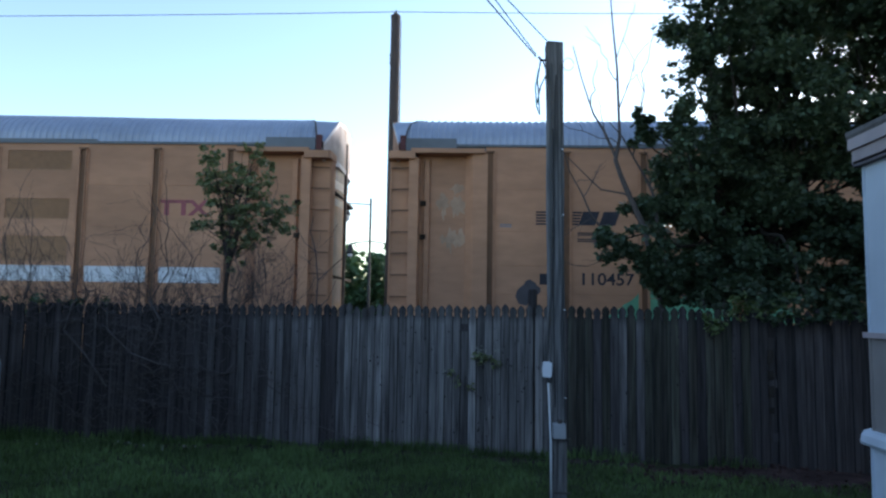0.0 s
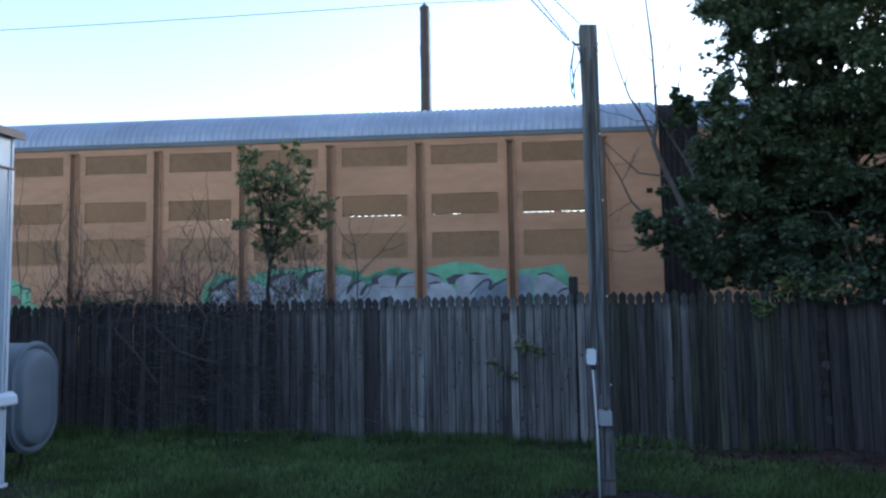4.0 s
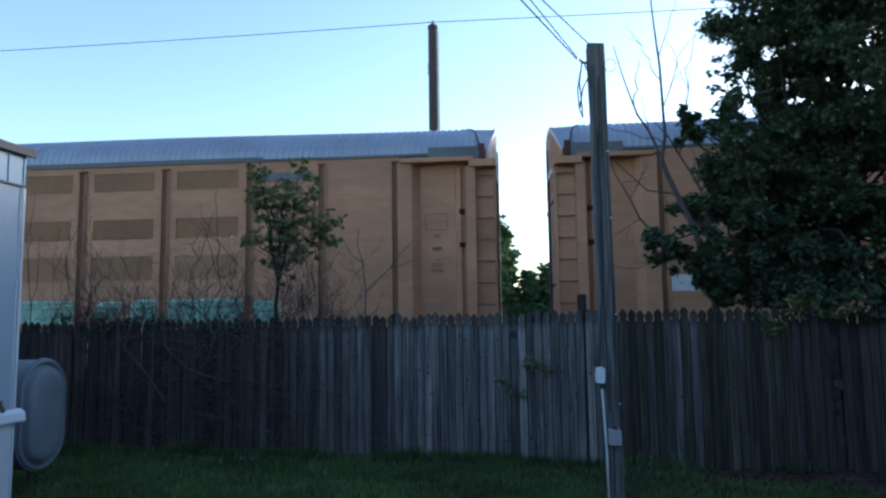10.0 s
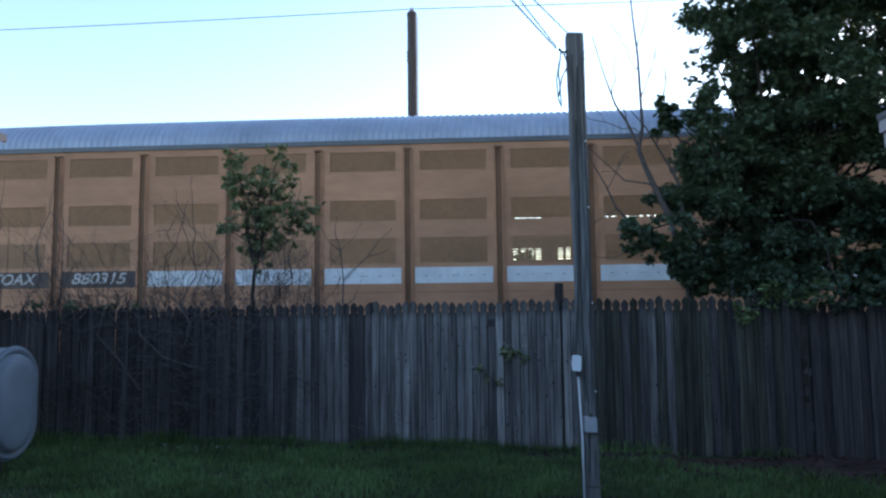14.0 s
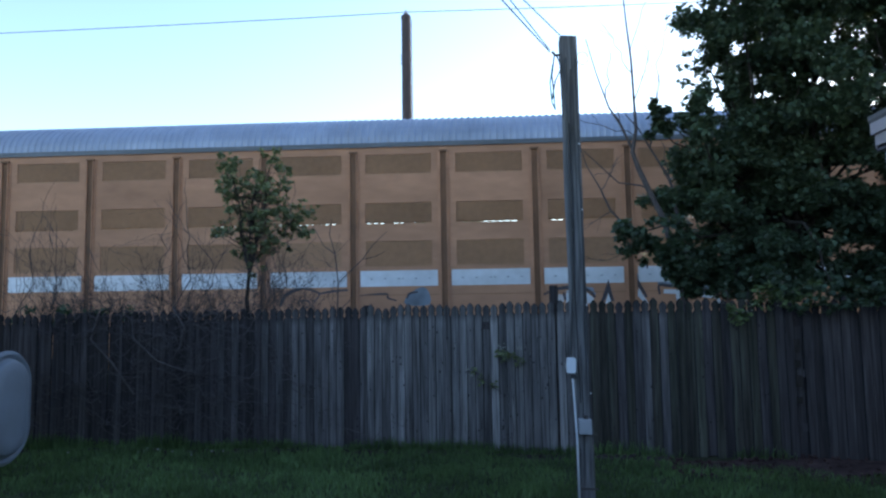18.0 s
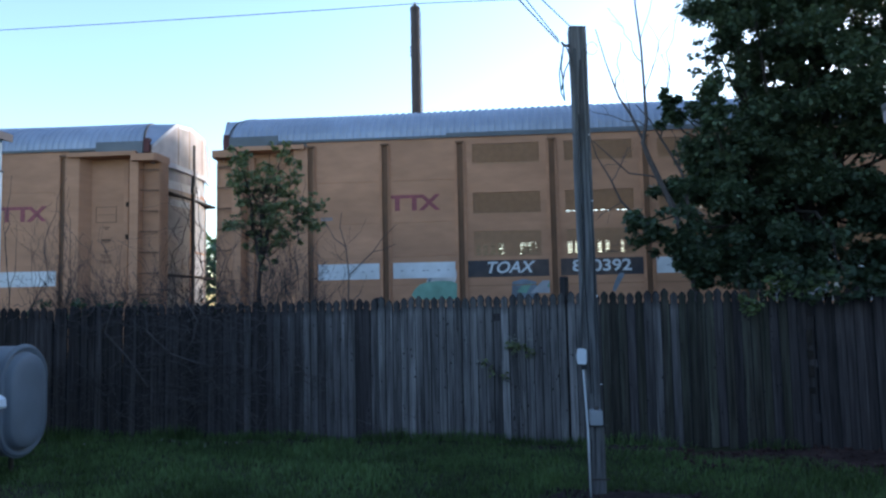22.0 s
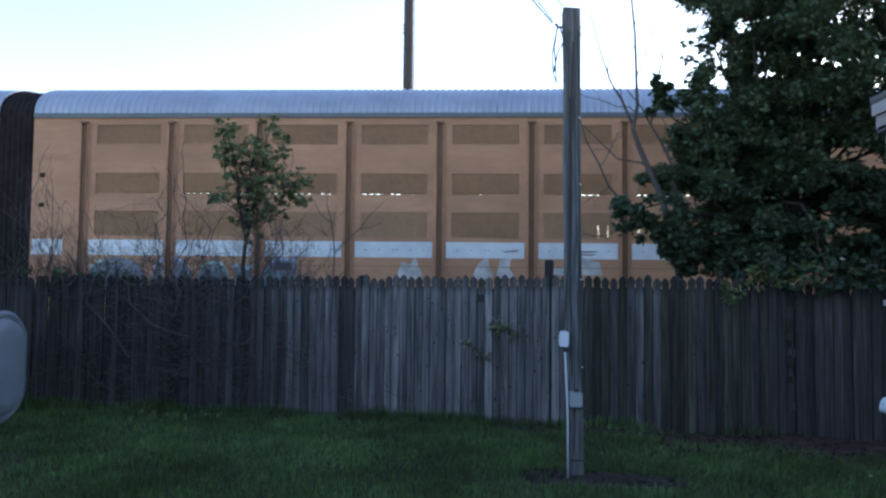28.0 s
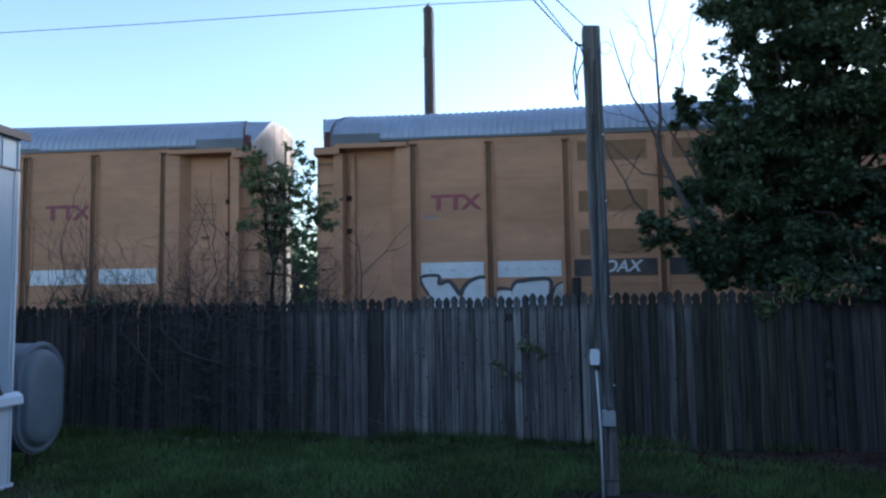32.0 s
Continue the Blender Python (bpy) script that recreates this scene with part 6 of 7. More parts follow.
def build_left_home():
    home = thing("mobile_home", "white ribbed metal mobile home with dark roof edge", "mobile home", at=(0, 0, 0))
    x, yf, yb = -4.97, 6.13, -7.5
    siding(home, "wall", SIDING, "white ribbed siding", x, yb, yf, 0.88, 3.1, 1, 0.4)
    siding(home, "upper_band", SIDING_BLUE, "blue-grey ribbed band under the eave", x + 0.006, yb, yf + 0.006, 3.1, 3.42, 1, 0.2)
    part("band_trim", Shape().box(x - 0.02, x + 0.02, yb, yf + 0.02, 3.085, 3.105), TRIM_DARK, home)
    part("roof", Shape().slab([(x + 0.05, 3.42), (x + 0.05, 3.47), (x - 2.1, 3.8), (x - 4.25, 3.47), (x - 4.25, 3.42)], "y", yb - 0.05, yf + 0.06), SHINGLE, home)
    part("roof_edge", Shape().box(x + 0.05, x + 0.075, yb - 0.05, yf + 0.065, 3.40, 3.475), TRIM_DARK, home, "dark metal drip edge")
    part("corner_trim", Shape().box(x - 0.05, x + 0.012, yf - 0.05, yf + 0.012, 0.9, 3.09), TRIM, home)
    siding(home, "skirting", TRIM, "white panel skirting", x + 0.01, yb, yf + 0.01, -0.05, 0.8, 1, 0.3, 0.008)
    part("skirting_cap", Shape().slab([(x - 0.02, 0.79), (x + 0.07, 0.79), (x + 0.08, 0.81), (x + 0.07, 0.88), (x + 0.02, 0.915), (x - 0.02, 0.915)], "y", yb, yf + 0.07), TRIM, home, "white moulded skirting cap")
    part("bottom_trim", Shape().box(x - 0.02, x + 0.03, yb, yf + 0.03, -0.02, 0.05), TRIM, home)
    part("body", Shape().box(x - 4.18, x - 0.06, yb, yf - 0.06, 0.2, 3.4), CORE, home)
    part("tap", Shape().tube([(x + 0.01, yf - 0.25, 0.96), (x + 0.08, yf - 0.25, 0.96), (x + 0.1, yf - 0.25, 0.92)], 0.022, 8).tube([(x + 0.05, yf - 0.25, 0.96), (x + 0.05, yf - 0.25, 1.02)], 0.03, 8), STEEL, home)


def build_right_home():
    home = thing("mobile_home", "white mobile home with taupe lower panel and mauve fascia", "mobile home", at=(0, 0, 0))
    x, yf, yb = 2.865, 5.2, -7.5
    siding(home, "wall", SIDING_PALE, "smooth white upper siding", x, yb, yf, 1.62, 2.95, -1, 0.41, 0.006)
    part("mid_trim", Shape().box(x - 0.03, x + 0.02, yb, yf + 0.02, 1.585, 1.625), TRIM_MAUVE, home)
    siding(home, "lower_panel", SIDING_TAUPE, "taupe grooved lower panel", x, yb, yf, 0.9, 1.59, -1, 0.2, 0.008)
    part("skirting_cap", Shape().slab([(x + 0.02, 0.81), (x - 0.05, 0.81), (x - 0.06, 0.83), (x - 0.05, 0.88), (x - 0.03, 0.91), (x + 0.02, 0.925)], "y", yb, yf + 0.05), TRIM, home, "white moulded skirting cap")
    siding(home, "skirting", TRIM, "white panel skirting", x - 0.01, yb, yf + 0.01, -0.05, 0.82, -1, 0.3, 0.008)
    part("fascia_upper", Shape().box(x - 0.072, x - 0.04, yb, yf + 0.05, 2.99, 3.1), TRIM_MAUVE, home)
    part("fascia_lower", Shape().box(x - 0.05, x - 0.012, yb, yf + 0.035, 2.88, 2.985), TRIM_MAUVE, home)
    part("soffit", Shape().box(x - 0.05, x + 0.1, yb, yf + 0.02, 2.86, 2.9), TRIM_DARK, home)
    part("roof", Shape().slab([(x - 0.082, 3.1), (x - 0.082, 3.13), (x + 2.1, 3.5), (x + 4.3, 3.13), (x + 4.3, 2.9), (x, 2.9)], "y", yb - 0.05, yf + 0.055), SHINGLE, home)
    part("body", Shape().box(x + 0.06, x + 4.18, yb, yf - 0.06, 0.2, 2.95), CORE, home)


build_left_home()
build_right_home()
# unseen wall, added to hold sky light off the grass and fence
back = Shape().box(-9.0, 7.0, -8.0, -7.6, -0.1, 3.4)
solid("wall_back", back, SIDING, "plain white unseen wall added behind the viewer to cut sky light", "wall", "structure")


# ---- oil tank ----
def build_tank():
    tank = thing("oil_tank", "grey painted oval steel heating oil tank on legs", "oil tank", at=(-5.06, 6.68, 0))
    a, b, zc = 0.345, 0.565, 0.79

    def oval(k, n=40):
        r = a * k
        st = (b - a)
        return [(r * math.cos(t), zc + r * math.sin(t) * 1.0 + (st if math.sin(t) >= 0 else -st)) for t in [2 * math.pi * (i + 0.5) / n for i in range(n)]]
    s = Shape()
    rows = ((-1.5, 0.9), (-1.47, 0.98), (-1.44, 1.0), (-0.06, 1.0), (-0.05, 1.012), (-0.02, 1.012), (-0.005, 0.985), (0.0, 0.93), (-0.03, 0.86), (-0.035, 0.83), (-0.01, 0.79), (0.03, 0.75), (0.045, 0.70), (0.05, 0.4))
    n = 40
    for x, k in rows:
        s.v += [(x, y, z) for y, z in oval(k)]
    for i in range(len(rows) - 1):
        for k in range(n):
            p, q = i * n + k, i * n + (k + 1) % n
            s.f.append((p, q, q + n, p + n))
    s.f += [tuple(range(n))[::-1], tuple(range((len(rows) - 1) * n, len(rows) * n))]
    part("shell", s, TANK, tank, "grey oval shell with a dished end", True)
    part("seam", Shape().tube([(-0.035, y * 1.02, zc + (z - zc) * 1.01) for y, z in oval(1.012)] + [(-0.035, oval(1.012)[0][0] * 1.02, zc + (oval(1.012)[0][1] - zc) * 1.01)], 0.01, 5), TANK, tank)
    for x in (-0.3, -1.2):
        for y in (-0.2, 0.2):
            part("leg", Shape().tube([(x, y, -0.02), (x, y, 0.36)], 0.025, 8), STEEL, tank)
    part("filler_pipe", Shape().tube([(-1.1, 0, 1.3), (-1.1, 0, 1.5)], 0.03, 8), STEEL, tank)


build_tank()


# ---- plants ----
def lobed_leaf(s, p, size, rng, droop=0.4):
    """A five-lobed leaf at p, hanging and turned by chance."""
    az = rng.uniform(0, 6.2832)
    m = Matrix.Translation(p) @ Euler((rng.gauss(0.0, 0.55), rng.gauss(droop, 0.5), az)).to_matrix().to_4x4()
    pts = ((0, 0), (0.25, 0.42), (0.45, 0.3), (0.62, 0.5), (0.72, 0.2), (1.05, 0.0), (0.72, -0.2), (0.62, -0.5), (0.45, -0.3), (0.25, -0.42))
    s.face(*[m @ Vector((x * size, y * size, 0.06 * size * math.sin(3 * x))) for x, y in pts])


def crown(clumps, size, rng, fill, spread=0.38, flat=0.7, gaps=()):
    """Leaves in overlapping uneven clumps (x, y, z, radius, count), thinner outward. gaps: ragged openings between the boughs (x, z, half width, half height, share of leaves gone)
    at a depth of 9.5, which widen and rise towards the back as the boughs do."""
    s = Shape()
    def bare(p):
        k = p.y / 9.5
        x, z = p.x / k, 1.75 + (p.z - 1.75) / k
        for gx, gz, rx, rz, share in gaps:
            ragged = 1 + 0.5 * noise.noise(Vector((x * 6, z * 6, gx)))
            if ((x - gx) / rx) ** 2 + ((z - gz) / rz) ** 2 < ragged and rng.random() < share:
                return True
        return False
    for x, y, z, r, count in clumps:
        c = Vector((x, y, z))
        bend = lambda: max(-0.65, min(0.65, rng.gauss(0, spread)))
        subs = [(c + Vector((bend(), bend(), bend())) * r, r * rng.uniform(0.22, 0.42)) for _ in range(7)]
        for i in range(int(count * fill)):
            o, q = subs[i % 7]
            d = Vector((rng.gauss(0, 1), rng.gauss(0, 1), rng.gauss(0, flat)))
            d = d.normalized() * q * rng.random() ** 0.45
            if not bare(o + d):
                lobed_leaf(s, o + d, size * rng.uniform(0.6, 1.2), rng)
    return s


def limb(s, pts, r0, r1, sides=7):
    n = len(pts)
    s.tube(pts, [r0 + (r1 - r0) * i / (n - 1) for i in range(n)], sides)


def wander(a, b, rng, n=7, k=0.08):
    a, b = Vector(a), Vector(b)
    d = (b - a).length
    return [a.lerp(b, i / n) + (Vector((rng.gauss(0, k), rng.gauss(0, k), rng.gauss(0, k))) * d * 0.35 if 0 < i < n else Vector()) for i in range(n + 1)]


def build_maple():
    rng = random.Random(21)
    tree = thing("maple_tree", "large dark green maple overhanging the fence", "tree", at=(3.9, 10.0, -0.4))
    base = Vector((3.9, 10.0, -0.4))
    clumps = []
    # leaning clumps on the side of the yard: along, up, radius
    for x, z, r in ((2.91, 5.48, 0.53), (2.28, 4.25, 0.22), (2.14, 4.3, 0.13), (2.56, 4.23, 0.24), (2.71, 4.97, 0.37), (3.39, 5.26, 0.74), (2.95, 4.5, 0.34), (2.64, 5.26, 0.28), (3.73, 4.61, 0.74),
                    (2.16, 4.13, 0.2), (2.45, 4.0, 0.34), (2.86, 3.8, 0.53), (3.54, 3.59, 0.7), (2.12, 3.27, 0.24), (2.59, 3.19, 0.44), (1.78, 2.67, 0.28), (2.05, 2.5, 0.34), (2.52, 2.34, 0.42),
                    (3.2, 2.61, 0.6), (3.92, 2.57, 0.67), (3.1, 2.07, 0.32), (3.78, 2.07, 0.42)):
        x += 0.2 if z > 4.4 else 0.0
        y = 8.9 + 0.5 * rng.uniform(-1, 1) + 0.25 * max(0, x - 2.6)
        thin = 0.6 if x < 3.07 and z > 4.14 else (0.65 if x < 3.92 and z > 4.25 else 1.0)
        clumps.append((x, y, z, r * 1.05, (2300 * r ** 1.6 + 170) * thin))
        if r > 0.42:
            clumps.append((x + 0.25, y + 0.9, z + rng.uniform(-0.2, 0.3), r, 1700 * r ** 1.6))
    # the rest of the crown over the neighbouring home
    for _ in range(30):
        x, z = rng.uniform(4.2, 6.6), rng.uniform(2.1, 7.4)
        clumps.append((x, 9.3 + rng.uniform(-0.5, 0.8), z, rng.uniform(0.6, 0.95), 1500))
    for _ in range(8):
        clumps.append((rng.uniform(3.1, 5.0), 9.2 + rng.uniform(-0.4, 0.6), rng.uniform(6.0, 7.4), rng.uniform(0.6, 0.85), 1000))
    for _ in range(16):
        clumps.append((rng.uniform(3.5, 6.2), rng.uniform(8.9, 9.8), rng.uniform(2.05, 3.3), rng.uniform(0.42, 0.6), 700))
    for _ in range(10):
        clumps.append((rng.uniform(3.3, 4.6), rng.uniform(9.2, 10.0), rng.uniform(3.2, 4.6), rng.uniform(0.45, 0.6), 700))
    # lacy edge of the crown against the sky, and its dense far side
    for x, z in ((2.5, 5.75), (2.42, 5.5), (2.38, 5.2), (2.42, 4.95), (2.46, 4.7), (2.6, 4.45), (2.7, 5.9), (2.75, 6.2)):
        clumps.append((x + (0.3 if z > 5.3 else 0.26), 8.9 + rng.uniform(-0.3, 0.5), z, 0.24, 80))
    for _ in range(26):
        clumps.append((rng.uniform(4.6, 6.8), rng.uniform(9.2, 10.6), rng.uniform(3.6, 7.4), rng.uniform(0.5, 0.75), 620))
    for x, z in ((3.95, 5.25), (4.25, 5.4), (4.55, 5.2), (4.1, 5.75), (4.5, 5.8), (4.8, 4.5), (4.75, 5.0)):
        clumps.append((x, 9.5, z, 0.4, 420))
    for x in (3.3, 3.55, 3.8, 4.05, 4.3):
        clumps.append((x, fence_line(x) - 0.14, 1.86 + rng.uniform(-0.08, 0.08), 0.2, 70))
    for _ in range(34):
        x = rng.uniform(2.55, 3.9)
        clumps.append((x, rng.uniform(9.0, 10.3), rng.uniform(2.1, 3.9), rng.uniform(0.28, 0.46), 330))
    # low boughs that hang to the fence top
    for x, z, r in ((1.6, 2.72, 0.16), (1.8, 2.62, 0.24), (2.0, 2.4, 0.26), (2.25, 2.2, 0.26), (2.55, 2.05, 0.24), (2.85, 1.98, 0.2), (3.2, 2.12, 0.24), (3.55, 2.0, 0.24), (3.9, 1.95, 0.26), (4.3, 1.9, 0.28), (4.7, 1.85, 0.3)):
        clumps.append((x, 8.75 + rng.uniform(-0.15, 0.3), z, r, 90 + 1900 * r ** 1.6))
    outer = len(clumps)
    for _ in range(38):
        z = rng.uniform(2.2, 6.6)
        x = rng.uniform(3.0 + 0.22 * max(0, z - 4), 6.3)
        clumps.append((x, rng.uniform(9.5, 11.2), z, rng.uniform(0.42, 0.66), 420))
    for _ in range(34):
        clumps.append((rng.uniform(4.1, 6.3), rng.uniform(9.3, 11.0), rng.uniform(2.2, 7.0), rng.uniform(0.5, 0.75), 480))
    gaps = [(4.75, 3.5, 0.3, 0.13, 0.97), (5.05, 3.42, 0.2, 0.12, 0.97), (3.72, 2.95, 0.16, 0.14, 0.9), (4.05, 2.85, 0.22, 0.17, 0.92), (4.8, 2.48, 0.24, 0.09, 0.95), (4.4, 2.68, 0.12, 0.08, 0.95),
            (3.3, 3.42, 0.08, 0.07, 0.9), (3.0, 2.42, 0.12, 0.05, 0.9), (3.7, 4.62, 0.12, 0.05, 0.97), (3.95, 4.58, 0.1, 0.05, 0.97), (4.1, 4.9, 0.07, 0.04, 0.98), (4.4, 4.8, 0.14, 0.06, 0.98), (4.62, 4.75, 0.08, 0.05, 0.98),
            (4.85, 4.8, 0.12, 0.05, 0.98), (5.12, 4.83, 0.06, 0.05, 0.98), (5.3, 4.7, 0.06, 0.05, 0.98), (4.5, 5.15, 0.06, 0.05, 0.98), (3.35, 5.3, 0.1, 0.12, 0.9), (3.1, 4.75, 0.12, 0.07, 0.9)]
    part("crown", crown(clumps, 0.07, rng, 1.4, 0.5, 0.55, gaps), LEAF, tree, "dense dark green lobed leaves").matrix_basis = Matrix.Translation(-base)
    wood = Shape()
    limb(wood, wander(base - Vector((0, 0, 0.2)), (3.95, 10.0, 2.6), rng, 6, 0.05), 0.2, 0.15, 10)
    for c in clumps[:outer]:
        if rng.random() < 0.6:
            start = Vector((3.95 + rng.uniform(-0.1, 0.2), 10.0, rng.uniform(1.8, 3.4)))
            limb(wood, wander(start, (c[0], c[1] + 0.15, c[2]), rng, 6, 0.1), 0.035, 0.005)
    limb(wood, wander((3.95, 10, 2.5), (4.3, 9.9, 6.0), rng, 6, 0.06), 0.15, 0.06, 9)
    part("trunk", wood, BARK, tree, "forked brown trunk and limbs").matrix_basis = Matrix.Translation(-base)
    low = crown([(2.68, 7.95, 1.58, 0.13, 50), (2.6, 7.95, 1.68, 0.1, 40), (2.9, 8.0, 1.74, 0.14, 50), (3.15, 8.0, 1.84, 0.17, 70), (3.45, 8.0, 1.8, 0.17, 60), (3.5, 8.0, 1.95, 0.12, 40), (3.0, 8.05, 1.88, 0.13, 50)], 0.06, rng, 1.0)
    shrub = tagged(new("flowering_creeper"), "pale green creeper with small white flowers on the fence top", "creeper")
    part("leaves", low, LEAF_LIGHT, shrub)
    fl = Shape()
    for _ in range(34):
        c = Vector((rng.uniform(2.5, 3.7), rng.uniform(7.85, 7.95), rng.uniform(1.6, 2.05)))
        for k in range(3):
            m = Matrix.Translation(c) @ Euler((rng.uniform(0, 3), rng.uniform(0, 3), 0)).to_matrix().to_4x4()
            fl.face(*[m @ Vector((0.008 * math.cos(1.2566 * i), 0.008 * math.sin(1.2566 * i), 0)) for i in range(5)])
    part("blossom", fl, FLOWER, shrub)
    for i in range(5):
        st = Shape()
        limb(st, wander((2.6 + 0.25 * i, 8.1, 1.9), (2.6 + 0.22 * i, 7.98, 1.6), rng, 5, 0.1), 0.006, 0.003, 5)
        part("stem", st, TWIG, shrub)


build_maple()


def build_sapling():
    rng = random.Random(31)
    tree = tagged(new("sapling"), "slender young maple behind the fence", "tree")
    base = Vector((-3.62, 9.35, -0.1))
    tree.matrix_basis = Matrix.Translation(base)
    clumps = []
    left = ((-3.87, 3.92, 0.1), (-3.84, 3.77, 0.16), (-3.9, 3.58, 0.15), (-4.08, 3.57, 0.06), (-3.85, 3.45, 0.12), (-3.7, 3.84, 0.08))
    top = ((-3.25, 4.0, 0.08), (-3.24, 3.87, 0.1), (-3.13, 3.8, 0.06), (-3.41, 3.62, 0.16), (-3.6, 3.55, 0.13), (-3.27, 3.55, 0.12), (-3.07, 3.58, 0.06), (-3.0, 3.5, 0.04), (-3.38, 3.41, 0.1), (-3.69, 3.41, 0.1))
    right = ((-3.18, 3.19, 0.18), (-2.96, 3.14, 0.19), (-2.76, 3.18, 0.12), (-2.85, 3.01, 0.15), (-3.04, 2.95, 0.15), (-2.74, 2.85, 0.06))
    middle = ((-3.69, 3.15, 0.16), (-3.55, 3.01, 0.17), (-3.8, 2.92, 0.14), (-4.08, 2.94, 0.1), (-3.66, 2.77, 0.12), (-3.83, 2.6, 0.06), (-3.64, 2.56, 0.07), (-3.27, 2.76, 0.13), (-3.3, 2.6, 0.07), (-3.08, 2.67, 0.05), (-3.46, 2.66, 0.07))
    low = ((-3.46, 2.42, 0.05), (-3.54, 2.3, 0.035))
    for x, z, r in left + top + right + middle + low:
        for _ in range(3):
            clumps.append((x + 0.05 + rng.gauss(0, 0.5) * r, 9.35 + rng.uniform(-0.35, 0.35), z - 0.03 + rng.gauss(0, 0.4) * r, r * 0.92, 6 + 1700 * r * r))
    part("crown", crown(clumps, 0.048, rng, 2.35, 0.6, 0.45), LEAF_YOUNG, tree, "loose fresh green lobed leaves").matrix_basis = Matrix.Translation(-base)
    wood = Shape()
    fork = Vector((-3.54, 9.35, 2.3))
    limb(wood, wander(base, fork, rng, 6, 0.03), 0.035, 0.026)
    fine = Shape()
    for c in clumps:
        mid = fork.lerp(Vector((-3.5, 9.35, 3.4)), rng.random())
        limb(fine, wander(mid, c[:3], rng, 4, 0.08), 0.006, 0.002, 4)
    part("branch", fine, BARK, tree, "fine side twigs", kind="stuff").matrix_basis = Matrix.Translation(-base)
    limb(wood, wander(fork, (-3.2, 9.35, 3.95), rng, 6, 0.05), 0.026, 0.006)
    limb(wood, wander(fork, (-3.85, 9.35, 3.8), rng, 6, 0.05), 0.022, 0.005)
    part("trunk", wood, BARK, tree, "thin grey-brown stem and twigs").matrix_basis = Matrix.Translation(-base)


build_sapling()


def twigs(s, a, b, r, rng, depth, spread=0.5):
    """A bare branch that forks again and again."""
    pts = wander(a, b, rng, 6, 0.07)
    limb(s, pts, r, max(0.0022, r * 0.45), 5)
    if depth == 0:
        return
    d = Vector(b) - Vector(a)
    for p in pts[2:]:
        if rng.random() < 0.75:
            e = p + (d.normalized() + Vector((rng.gauss(0, spread), rng.gauss(0, spread * 0.5), rng.gauss(0.15, spread * 0.6)))).normalized() * d.length * rng.uniform(0.25, 0.5)
            twigs(s, p, e, r * 0.5, rng, depth - 1, spread)


